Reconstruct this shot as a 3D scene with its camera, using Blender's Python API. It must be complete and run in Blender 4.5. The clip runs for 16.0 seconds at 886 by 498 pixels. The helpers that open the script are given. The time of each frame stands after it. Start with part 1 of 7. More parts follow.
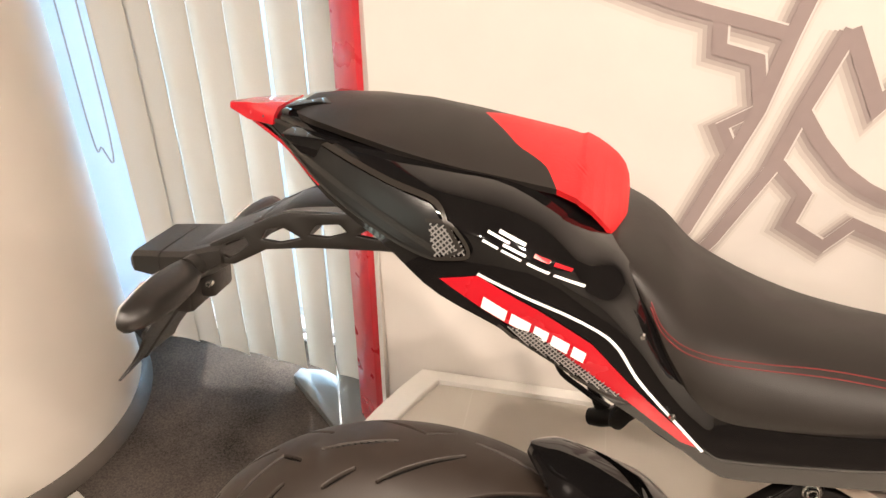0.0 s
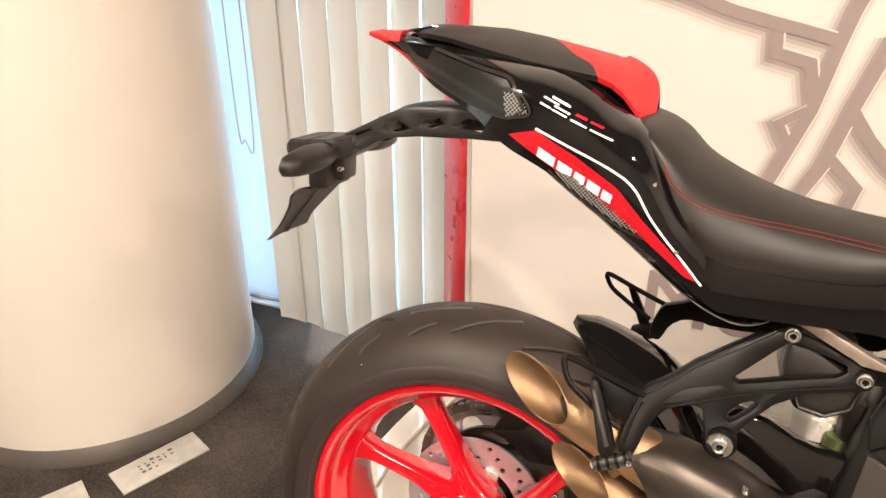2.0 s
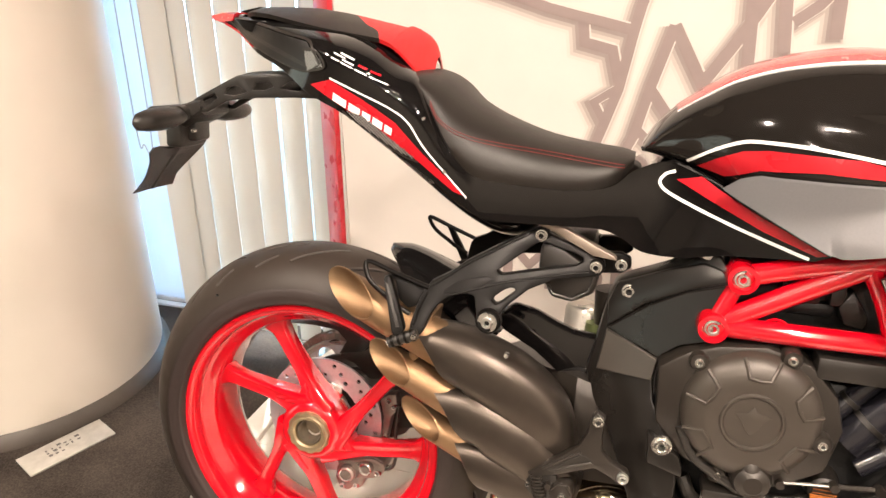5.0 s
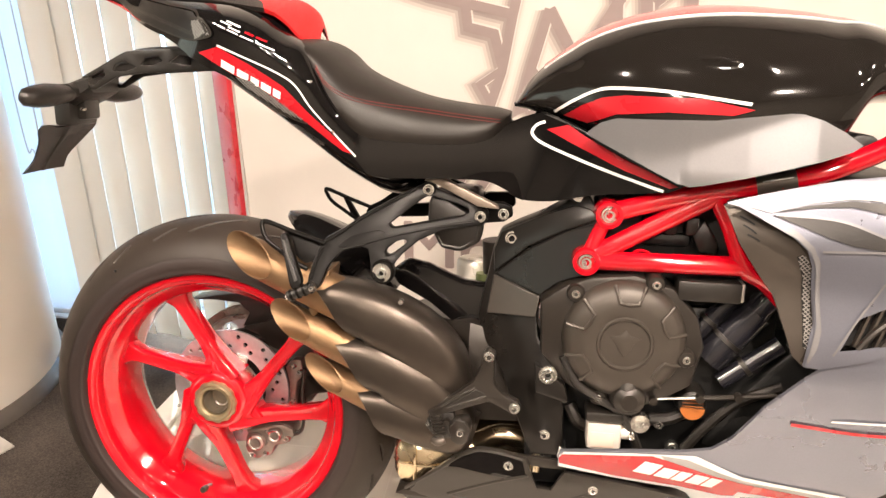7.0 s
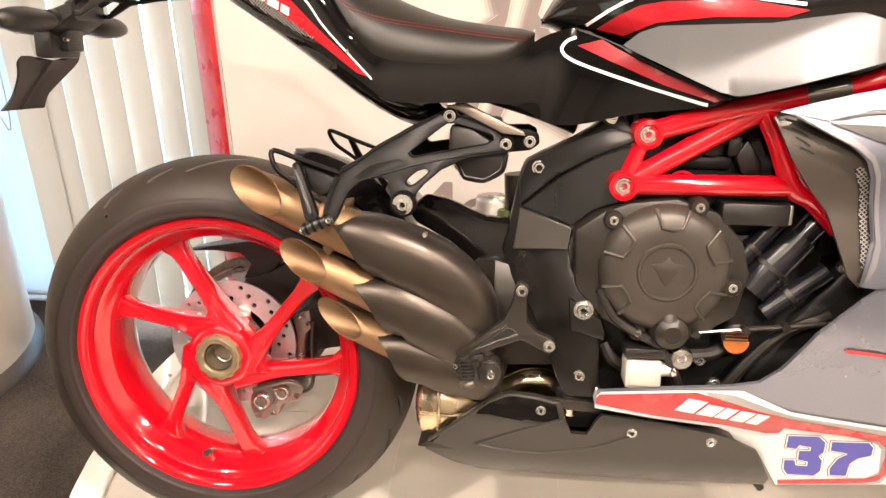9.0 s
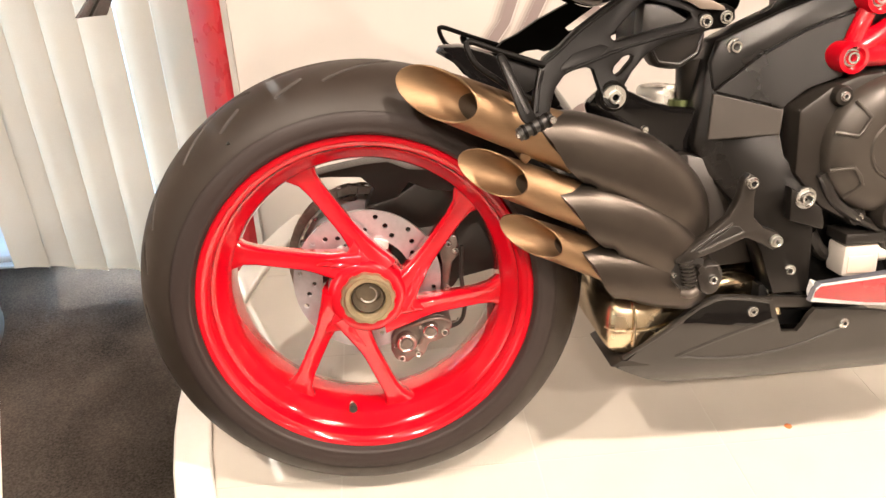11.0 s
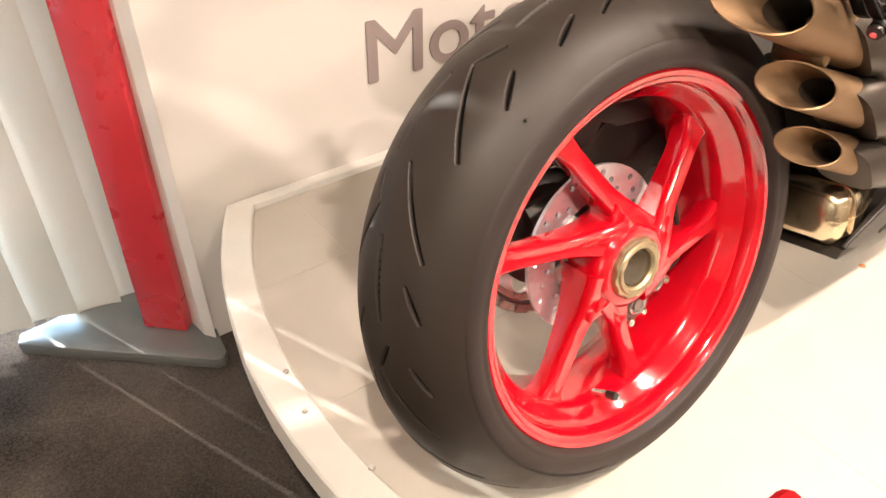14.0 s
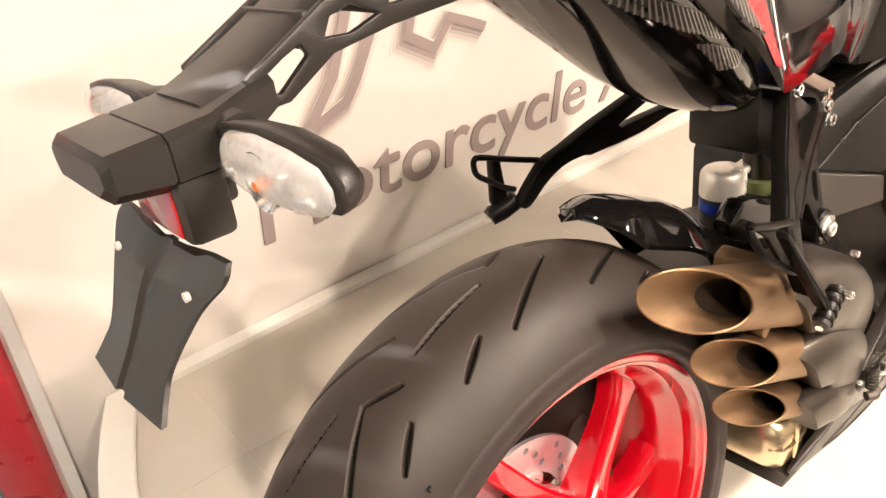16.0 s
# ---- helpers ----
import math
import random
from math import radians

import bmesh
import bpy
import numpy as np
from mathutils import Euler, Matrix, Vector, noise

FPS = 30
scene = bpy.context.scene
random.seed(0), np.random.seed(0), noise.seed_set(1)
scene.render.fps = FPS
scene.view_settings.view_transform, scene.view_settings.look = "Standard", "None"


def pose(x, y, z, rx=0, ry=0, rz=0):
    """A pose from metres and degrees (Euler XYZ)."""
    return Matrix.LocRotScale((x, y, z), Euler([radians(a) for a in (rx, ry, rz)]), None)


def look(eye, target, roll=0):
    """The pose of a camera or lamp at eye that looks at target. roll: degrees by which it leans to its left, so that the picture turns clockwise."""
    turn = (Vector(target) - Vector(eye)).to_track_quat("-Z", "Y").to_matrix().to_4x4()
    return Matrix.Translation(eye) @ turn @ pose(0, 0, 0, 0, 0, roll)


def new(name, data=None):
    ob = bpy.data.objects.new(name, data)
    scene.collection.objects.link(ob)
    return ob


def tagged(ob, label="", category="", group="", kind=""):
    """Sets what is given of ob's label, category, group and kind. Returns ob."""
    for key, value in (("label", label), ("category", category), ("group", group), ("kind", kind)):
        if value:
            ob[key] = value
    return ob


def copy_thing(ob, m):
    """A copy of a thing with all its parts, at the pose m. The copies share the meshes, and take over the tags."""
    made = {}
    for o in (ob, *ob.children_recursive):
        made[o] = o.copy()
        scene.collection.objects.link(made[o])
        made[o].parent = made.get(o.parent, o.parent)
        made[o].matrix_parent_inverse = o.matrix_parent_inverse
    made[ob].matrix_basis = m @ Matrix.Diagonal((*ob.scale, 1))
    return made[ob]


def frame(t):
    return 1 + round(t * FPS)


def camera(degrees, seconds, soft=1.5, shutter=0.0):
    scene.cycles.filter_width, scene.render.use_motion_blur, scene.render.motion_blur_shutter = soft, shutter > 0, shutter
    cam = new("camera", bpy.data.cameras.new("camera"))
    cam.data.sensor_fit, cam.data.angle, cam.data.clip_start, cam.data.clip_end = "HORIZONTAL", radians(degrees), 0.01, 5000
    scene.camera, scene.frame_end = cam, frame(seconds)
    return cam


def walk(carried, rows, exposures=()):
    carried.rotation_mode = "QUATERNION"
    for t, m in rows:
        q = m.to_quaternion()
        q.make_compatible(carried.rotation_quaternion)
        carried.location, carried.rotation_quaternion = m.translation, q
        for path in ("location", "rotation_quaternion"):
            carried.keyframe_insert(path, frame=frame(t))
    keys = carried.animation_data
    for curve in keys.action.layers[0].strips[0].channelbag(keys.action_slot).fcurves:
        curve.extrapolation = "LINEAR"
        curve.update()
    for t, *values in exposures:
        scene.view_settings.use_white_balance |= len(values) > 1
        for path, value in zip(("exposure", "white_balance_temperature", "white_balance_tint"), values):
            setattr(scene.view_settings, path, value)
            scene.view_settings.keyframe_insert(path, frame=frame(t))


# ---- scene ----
from mathutils.bvhtree import BVHTree

cam = camera(61.24, 16.0)
PATH = [
    (0.0, look((0.1417, -0.5058, 1.2549), (-0.0330, 0.3150, 0.7110), -0.06)),
    (0.5, look((0.1960, -0.5691, 1.2266), (-0.0709, 0.2497, 0.7182), 0.08)),
    (1.0, look((0.2209, -0.6509, 1.2177), (-0.0832, 0.1655, 0.7268), 0.05)),
    (1.5, look((0.2295, -0.7366, 1.1999), (-0.0811, 0.0885, 0.7281), 0.09)),
    (2.0, look((0.2485, -0.7989, 1.1828), (-0.0634, 0.0324, 0.7227), 0.11)),
    (2.5, look((0.2979, -0.8487, 1.1849), (-0.0055, -0.0085, 0.7353), 0.03)),
    (3.0, look((0.3338, -0.9031, 1.1817), (0.0390, -0.0540, 0.7435), 0.06)),
    (3.5, look((0.3805, -0.9441, 1.1615), (0.0918, -0.0895, 0.7299), 0.15)),
    (4.0, look((0.4276, -0.9754, 1.1505), (0.1464, -0.1165, 0.7224), 0.12)),
    (4.5, look((0.4620, -0.9893, 1.1535), (0.1995, -0.1239, 0.7267), 0.12)),
    (5.0, look((0.4955, -0.9931, 1.1486), (0.2530, -0.1192, 0.7273), -0.04)),
    (5.2, look((0.5052, -0.9973, 1.1507), (0.2751, -0.1188, 0.7321), 0.00)),
    (7.3, look((0.5453, -1.0858, 1.0653), (0.4273, -0.1776, 0.6639), -0.15)),
    (7.5, look((0.5439, -1.0788, 1.0456), (0.4324, -0.1714, 0.6403), -0.18)),
    (8.0, look((0.5491, -1.0675, 1.0089), (0.4496, -0.1589, 0.6032), -0.23)),
    (8.5, look((0.5326, -1.0576, 0.9849), (0.4448, -0.1478, 0.5793), -0.24)),
    (9.0, look((0.4608, -1.0543, 0.9778), (0.3719, -0.1464, 0.5680), -0.34)),
    (9.5, look((0.3561, -1.0570, 0.9544), (0.2680, -0.1499, 0.5428), -0.49)),
    (10.0, look((0.2342, -1.0343, 0.9369), (0.1743, -0.1318, 0.5105), -0.77)),
    (10.2, look((0.1984, -1.0137, 0.9145), (0.1536, -0.1145, 0.4792), -0.76)),
    (12.3, look((-0.3061, -0.7925, 0.8995), (0.0266, -0.0628, 0.3022), -0.37)),
    (12.5, look((-0.3475, -0.7577, 0.9002), (0.0109, -0.0426, 0.3000), -0.29)),
    (13.0, look((-0.4176, -0.6521, 0.8787), (-0.0125, 0.0363, 0.2771), -0.31)),
    (13.5, look((-0.4964, -0.5641, 0.8736), (-0.0652, 0.1077, 0.2713), -0.54)),
    (14.0, look((-0.5771, -0.4961, 0.8704), (-0.1169, 0.1588, 0.2709), -0.79)),
    (14.5, look((-0.5933, -0.4369, 0.9054), (-0.1060, 0.1963, 0.3039), -0.90)),
    (15.0, look((-0.5000, -0.3924, 0.9570), (0.0060, 0.2296, 0.3595), -0.19)),
    (15.5, look((-0.4186, -0.3620, 0.9861), (0.1058, 0.2507, 0.3949), -0.09)),
    (16.0, look((-0.3916, -0.3067, 1.0152), (0.1610, 0.3043, 0.4484), 0.19)),
]
walk(cam, PATH, [(0.0, -0.08), (2.0, -0.02), (5.0, 0.05), (8.5, 0.10), (9.2, 0.16), (10.0, 0.20), (12.5, 0.08), (13.5, 0.15), (14.5, 0.18), (16.0, 0.30)])

# ---- light ----
world = bpy.data.worlds.new("sky")
scene.world = world
world.use_nodes = True
wn = world.node_tree.nodes
sky = wn.new("ShaderNodeTexSky")
sky.sky_type = "NISHITA"
sky.sun_disc = False
sky.sun_elevation, sky.sun_rotation = radians(38), radians(-21)
world.node_tree.links.new(sky.outputs[0], wn["Background"].inputs[0])
wn["Background"].inputs[1].default_value = 0.15
sun = new("sun", bpy.data.lights.new("sun", "SUN"))
sun.data.energy, sun.data.angle, sun.data.color = 5.0, radians(0.5), (1.0, 0.95, 0.88)
sun.matrix_world = look((-1.2, 3.2, 2.5), (-0.1, 0.4, 0.0))
# ceiling downlights: x, y, share of the power
LAMPS = [(-0.9, -1.2, 1.6), (0.95, -1.2, 1.8), (2.2, -1.2, 1.1), (-0.3, -2.7, 1.2), (1.2, -2.7, 1.7)]
LAMP_POWER = 47
LAMP_COLOR = (1.0, 0.83, 0.69)

# ---- materials ----
def mat(name, base, rough=0.5, metal=0.0, coat=0.0, vary=0.12, scale=40.0, bump=0.0, bump_scale=300.0, spec=0.5, stretch=None, coarse=3.0):
    m = bpy.data.materials.new(name)
    m.use_nodes = True
    nt = m.node_tree
    b = nt.nodes["Principled BSDF"]
    b.inputs["Roughness"].default_value = rough
    b.inputs["Metallic"].default_value = metal
    b.inputs["Specular IOR Level"].default_value = spec
    if coat:
        b.inputs["Coat Weight"].default_value = coat
        b.inputs["Coat Roughness"].default_value = 0.04
    tc = nt.nodes.new("ShaderNodeTexCoord")
    src = tc.outputs["Object"]
    if stretch:
        mp = nt.nodes.new("ShaderNodeMapping")
        mp.inputs["Scale"].default_value = stretch
        nt.links.new(src, mp.inputs[0])
        src = mp.outputs[0]

    def noise_at(s, detail=4.0):
        n = nt.nodes.new("ShaderNodeTexNoise")
        n.inputs["Scale"].default_value = s
        n.inputs["Detail"].default_value = detail
        nt.links.new(src, n.inputs["Vector"])
        return n.outputs["Fac"]

    mixed = nt.nodes.new("ShaderNodeMath")
    mixed.operation = "ADD"
    nt.links.new(noise_at(scale), mixed.inputs[0])
    nt.links.new(noise_at(coarse), mixed.inputs[1])
    ramp = nt.nodes.new("ShaderNodeMapRange")
    ramp.inputs[1].default_value, ramp.inputs[2].default_value = 0.6, 1.4
    ramp.inputs[3].default_value, ramp.inputs[4].default_value = 1 - vary, 1 + vary
    nt.links.new(mixed.outputs[0], ramp.inputs[0])
    mul = nt.nodes.new("ShaderNodeVectorMath")
    mul.operation = "SCALE"
    mul.inputs[0].default_value = base
    nt.links.new(ramp.outputs[0], mul.inputs["Scale"])
    nt.links.new(mul.outputs[0], b.inputs["Base Color"])
    rr = nt.nodes.new("ShaderNodeMapRange")
    rr.inputs[1].default_value, rr.inputs[2].default_value = 0.3, 0.7
    rr.inputs[3].default_value, rr.inputs[4].default_value = max(rough - 0.06, 0.02), min(rough + 0.06, 1)
    nt.links.new(noise_at(coarse * 4), rr.inputs[0])
    nt.links.new(rr.outputs[0], b.inputs["Roughness"])
    if bump:
        bp = nt.nodes.new("ShaderNodeBump")
        bp.inputs["Strength"].default_value = bump
        bp.inputs["Distance"].default_value = 0.002
        nt.links.new(noise_at(bump_scale, 2.0), bp.inputs["Height"])
        nt.links.new(bp.outputs[0], b.inputs["Normal"])
    return m


def glass(name, color=(1, 1, 1), rough=0.02):
    m = bpy.data.materials.new(name)
    m.use_nodes = True
    b = m.node_tree.nodes["Principled BSDF"]
    b.inputs["Base Color"].default_value = (*color, 1)
    b.inputs["Transmission Weight"].default_value = 1.0
    b.inputs["Roughness"].default_value = rough
    b.inputs["IOR"].default_value = 1.45
    return m


def lamp_mat(name, color, power):
    m = bpy.data.materials.new(name)
    m.use_nodes = True
    b = m.node_tree.nodes["Principled BSDF"]
    b.inputs["Emission Color"].default_value = (*color, 1)
    b.inputs["Emission Strength"].default_value = power
    return m


RED = mat("red_gloss_paint", (0.52, 0.0018, 0.011), 0.13, coat=1.0, vary=0.05, scale=200)
RED_STICKER = mat("red_decal", (0.42, 0.006, 0.014), 0.25, coat=0.7, vary=0.06)
RED_VINYL = mat("red_seat_vinyl", (0.60, 0.010, 0.014), 0.5, vary=0.08, bump=0.3, bump_scale=700)
BLACK = mat("black_gloss_paint", (0.0045, 0.004, 0.004), 0.09, coat=1.0, vary=0.2, spec=0.12)
SATIN = mat("black_satin_metal", (0.025, 0.0208, 0.0172), 0.35, metal=0.35, spec=0.7, vary=0.15, bump=0.12, bump_scale=900)
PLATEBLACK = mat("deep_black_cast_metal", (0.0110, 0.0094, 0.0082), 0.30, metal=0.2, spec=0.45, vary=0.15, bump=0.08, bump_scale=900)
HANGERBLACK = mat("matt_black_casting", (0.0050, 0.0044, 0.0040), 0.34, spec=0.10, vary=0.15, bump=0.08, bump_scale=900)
LIT_FACET = mat("dark_cast_facet", (0.062, 0.053, 0.045), 0.38, metal=0.4, spec=0.6, vary=0.12, bump=0.08, bump_scale=900)
COVER = mat("matt_brown_black_cover", (0.052, 0.0435, 0.0355), 0.42, metal=0.35, spec=0.7, vary=0.15, bump=0.12, bump_scale=900)
ORANGE = mat("dull_orange_print", (0.34, 0.105, 0.022), 0.4, vary=0.1)
SILENCER = mat("dark_coated_silencer", (0.069, 0.057, 0.047), 0.34, metal=0.75, spec=0.6, vary=0.12, bump=0.1, bump_scale=700)
TANKBLACK = mat("glossy_tank_lacquer", (0.010, 0.0085, 0.0075), 0.05, coat=0.0, vary=0.05, spec=0.45)
PLASTIC = mat("black_textured_plastic", (0.012, 0.0102, 0.0085), 0.36, vary=0.15, bump=0.2, bump_scale=1200, spec=0.6)
PANGREY = mat("dark_grey_pan_plastic", (0.023, 0.020, 0.0168), 0.33, vary=0.15, bump=0.15, bump_scale=1200, spec=0.6)
DARK = mat("dark_engine_metal", (0.006, 0.006, 0.006), 0.45, vary=0.3, scale=60, bump=0.3, bump_scale=200)
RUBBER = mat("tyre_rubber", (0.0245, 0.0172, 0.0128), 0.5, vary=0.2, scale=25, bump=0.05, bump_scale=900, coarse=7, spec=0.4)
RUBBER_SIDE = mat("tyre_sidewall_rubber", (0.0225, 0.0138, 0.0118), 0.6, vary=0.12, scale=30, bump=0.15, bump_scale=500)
# tyre rubber painted darker, standing in for shade inside the grooves
GROOVE_SHADE = mat("tread_groove_rubber", (0.006, 0.0055, 0.005), 0.9, vary=0.1, spec=0.1)
LEATHER = mat("black_seat_leather", (0.012, 0.0094, 0.0075), 0.46, vary=0.1, bump=0.12, bump_scale=1100, spec=0.4)
BRONZE = mat("brushed_bronze_titanium", (0.29, 0.185, 0.105), 0.50, metal=0.92, vary=0.08, scale=60, stretch=(1, 1, 12), bump=0.15, bump_scale=250)
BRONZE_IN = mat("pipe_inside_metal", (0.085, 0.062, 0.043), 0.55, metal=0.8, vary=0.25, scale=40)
GOLD = mat("heat_tinted_steel", (0.74, 0.61, 0.42), 0.22, metal=1.0, vary=0.2, scale=18)
NUT = mat("anodised_bronze_nut", (0.44, 0.36, 0.23), 0.42, metal=0.9, vary=0.2, scale=90)
MOTOR = mat("glossy_black_motor_casing", (0.012, 0.012, 0.016), 0.22, vary=0.15, coat=0.3)
COWL_SHADE = mat("dark_grey_metallic_paint", (0.060, 0.058, 0.058), 0.32, metal=0.5, coat=0.5, vary=0.05, scale=400)
CALIPER = mat("worn_cast_caliper", (0.25, 0.21, 0.19), 0.32, metal=0.8, vary=0.3, scale=60, bump=0.2, bump_scale=300)
JOINT = mat("pale_joint_strip", (0.60, 0.565, 0.505), 0.5, vary=0.04)
STITCH = mat("dark_red_thread", (0.15, 0.010, 0.010), 0.7)
BACKDROP = lamp_mat("hazy_daylight", (0.42, 0.72, 1.0), 9.5)
RAIL_METAL = mat("brown_silver_rail", (0.33, 0.275, 0.23), 0.42, metal=0.7, vary=0.1, scale=80)
BACKDROP_WEST = lamp_mat("green_white_daylight", (0.88, 1.0, 0.84), 2.6)
STEEL = mat("bare_steel", (0.62, 0.60, 0.57), 0.28, metal=1.0, vary=0.1, scale=90)
ZINC = mat("zinc_bolt", (0.86, 0.86, 0.83), 0.24, metal=1.0, vary=0.1)
DISC = mat("brushed_disc_steel", (0.68, 0.68, 0.72), 0.34, metal=0.8, vary=0.14, scale=120)
CHAIN = mat("oiled_chain_steel", (0.30, 0.27, 0.24), 0.32, metal=0.9, vary=0.3, scale=90)
SILVER = mat("silver_paint", (0.265, 0.265, 0.28), 0.38, metal=0.6, coat=0.6, vary=0.05, scale=400)
GREY = mat("grey_metallic_paint", (0.225, 0.235, 0.288), 0.30, metal=0.7, coat=0.5, vary=0.05, scale=400)
GREY_SATIN = mat("dark_grey_cast_cover", (0.085, 0.072, 0.061), 0.38, metal=0.5, spec=0.6, vary=0.1, bump=0.08, bump_scale=900)
WHITE = mat("white_decal", (0.82, 0.82, 0.82), 0.35, coat=0.4, vary=0.03)
BLUE = mat("blue_decal", (0.03, 0.03, 0.38), 0.35, coat=0.4, vary=0.05)
GREYLINE = mat("grey_decal_line", (0.35, 0.34, 0.34), 0.4, vary=0.05)
AMBER = mat("orange_plastic", (0.62, 0.17, 0.05), 0.35, vary=0.08)
ALU = mat("silver_cast_aluminium", (0.62, 0.60, 0.57), 0.33, metal=0.8, vary=0.1)
PALE_METAL = mat("pale_satin_metal", (0.78, 0.74, 0.67), 0.3, metal=0.35, vary=0.06)
ANO_BLUE = mat("blue_anodised", (0.02, 0.06, 0.45), 0.3, metal=0.7)
ANO_RED = mat("red_anodised", (0.6, 0.02, 0.03), 0.3, metal=0.7)
MESH = mat("perforated_grille_metal", (0.42, 0.41, 0.40), 0.35, metal=0.7, vary=0.1)
POT = mat("milky_white_plastic", (0.55, 0.50, 0.45), 0.4, vary=0.06)
REFLECTOR = mat("lamp_reflector", (0.8, 0.78, 0.76), 0.15, metal=0.9, vary=0.1)
LENS = mat("clear_lens", (0.80, 0.78, 0.77), 0.10, coat=0.6, vary=0.25, scale=220)
LENS.node_tree.nodes["Principled BSDF"].inputs["Alpha"].default_value = 0.42
SMOKED = mat("smoked_tail_lens", (0.008, 0.0075, 0.007), 0.34, vary=0.2, spec=0.5)
REDLENS = mat("red_reflector_lens", (0.45, 0.01, 0.015), 0.15, coat=0.6)
WALLPAINT = mat("white_display_wall", (0.735, 0.690, 0.648), 0.5, vary=0.03, scale=12, coarse=1.2)
COLUMN = mat("cream_lacquered_column", (0.73, 0.675, 0.60), 0.38, vary=0.04, scale=6, coarse=1.0)
CEIL = mat("grey_ceiling_paint", (0.20, 0.195, 0.19), 0.8, vary=0.05)
POSTRED = mat("red_acrylic_post", (0.62, 0.035, 0.05), 0.3, coat=0.3, vary=0.05)
AXLE = mat("dull_axle_steel", (0.26, 0.22, 0.17), 0.4, metal=0.8, vary=0.25, scale=70)
DIGITLINE = mat("dark_grey_outline", (0.10, 0.10, 0.13), 0.35, coat=0.4, vary=0.05)
ANO_GREEN = mat("olive_green_anodised", (0.20, 0.24, 0.10), 0.35, metal=0.6)
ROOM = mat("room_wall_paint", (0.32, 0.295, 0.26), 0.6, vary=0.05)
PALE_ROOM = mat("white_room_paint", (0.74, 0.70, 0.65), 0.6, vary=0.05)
PLAT = mat("white_platform_laminate", (0.56, 0.52, 0.46), 0.5, vary=0.06, scale=9, coarse=1.5)
PLATRIM = mat("white_platform_edge", (0.78, 0.755, 0.71), 0.35, vary=0.04)
CARPET = mat("dark_speckled_carpet", (0.060, 0.050, 0.043), 0.95, vary=0.75, scale=190, bump=1.0, bump_scale=300, spec=0.1, coarse=5)
BLIND = mat("beige_blind_fabric", (0.62, 0.605, 0.56), 0.7, vary=0.05, scale=300)
SKIRT = mat("brown_grey_skirting", (0.085, 0.072, 0.062), 0.5, vary=0.1)
FROST = mat("frosted_white_glass", (0.72, 0.76, 0.80), 0.6, vary=0.03, scale=200)
for m, share, tint in ((BLIND, 0.18, (0.70, 0.69, 0.65, 1)), (FROST, 0.40, (0.72, 0.80, 0.90, 1))):
    bt = m.node_tree
    thin = bt.nodes.new("ShaderNodeBsdfTranslucent")
    thin.inputs[0].default_value = tint
    both = bt.nodes.new("ShaderNodeMixShader")
    both.inputs[0].default_value = share
    bt.links.new(bt.nodes["Principled BSDF"].outputs[0], both.inputs[1])
    bt.links.new(thin.outputs[0], both.inputs[2])
    bt.links.new(both.outputs[0], bt.nodes["Material Output"].inputs["Surface"])
BASEPLATE = mat("grey_lacquered_base", (0.12, 0.125, 0.12), 0.36, coat=0.15, vary=0.06)
PRINT = mat("mauve_grey_print", (0.33, 0.265, 0.255), 0.5, vary=0.05)
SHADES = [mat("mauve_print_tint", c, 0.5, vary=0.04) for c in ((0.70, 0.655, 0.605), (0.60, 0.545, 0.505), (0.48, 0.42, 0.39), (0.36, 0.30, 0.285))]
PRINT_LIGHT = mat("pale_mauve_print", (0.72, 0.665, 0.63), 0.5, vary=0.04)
FRAMEPAINT = mat("white_window_frame", (0.75, 0.77, 0.80), 0.4, vary=0.04)
PAPER = mat("white_floor_label", (0.52, 0.50, 0.46), 0.4, vary=0.25, scale=30)
INK = mat("dark_grey_ink", (0.12, 0.11, 0.11), 0.5)
CARDRED = mat("red_acrylic_card", (0.26, 0.0015, 0.005), 0.5, coat=0.0, vary=0.03, spec=0.15)
CARDBLUE = mat("blue_print", (0.03, 0.04, 0.30), 0.3)
CARDSKY = mat("light_blue_print", (0.04, 0.25, 0.75), 0.3)
CARDGOLD = mat("gold_print", (0.35, 0.18, 0.06), 0.35, metal=0.3)
CORD = mat("grey_cord", (0.42, 0.42, 0.42), 0.6)
LAMPGLOW = lamp_mat("warm_lamp_glass", (1.0, 0.85, 0.66), 12.0)
OUTSIDE = mat("pale_paving_outside", (0.55, 0.55, 0.55), 0.8, vary=0.1, scale=2)


# ---- mesh helpers ----
def part(name, bm, material, parent=None, label="", smooth=35, kind="", category="", group=""):
    bmesh.ops.recalc_face_normals(bm, faces=bm.faces[:])
    me = bpy.data.meshes.new(name)
    bm.to_mesh(me)
    bm.free()
    me.materials.append(material)
    if smooth:
        me.polygons.foreach_set("use_smooth", [True] * len(me.polygons))
        me.set_sharp_from_angle(angle=radians(smooth))
    ob = new(name, me)
    ob.parent = parent
    return tagged(ob, label, category, group, kind)


def thing(name, m, label, category, group=""):
    ob = new(name)
    ob.empty_display_size = 0.05
    ob.matrix_world = m
    return tagged(ob, label, category, group)


def curve_pts(pts, n):
    """n points on a smooth curve through pts."""
    p = np.array(pts, float)
    q = np.vstack([2 * p[0] - p[1], p, 2 * p[-1] - p[-2]])
    out = []
    for s in np.linspace(0, len(p) - 1 - 1e-9, n):
        i, u = int(s), s - int(s)
        a, b, c, d = q[i : i + 4]
        out.append(0.5 * (2 * b + (c - a) * u + (2 * a - 5 * b + 4 * c - d) * u * u + (3 * b - a - 3 * c + d) * u**3))
    return np.array(out)


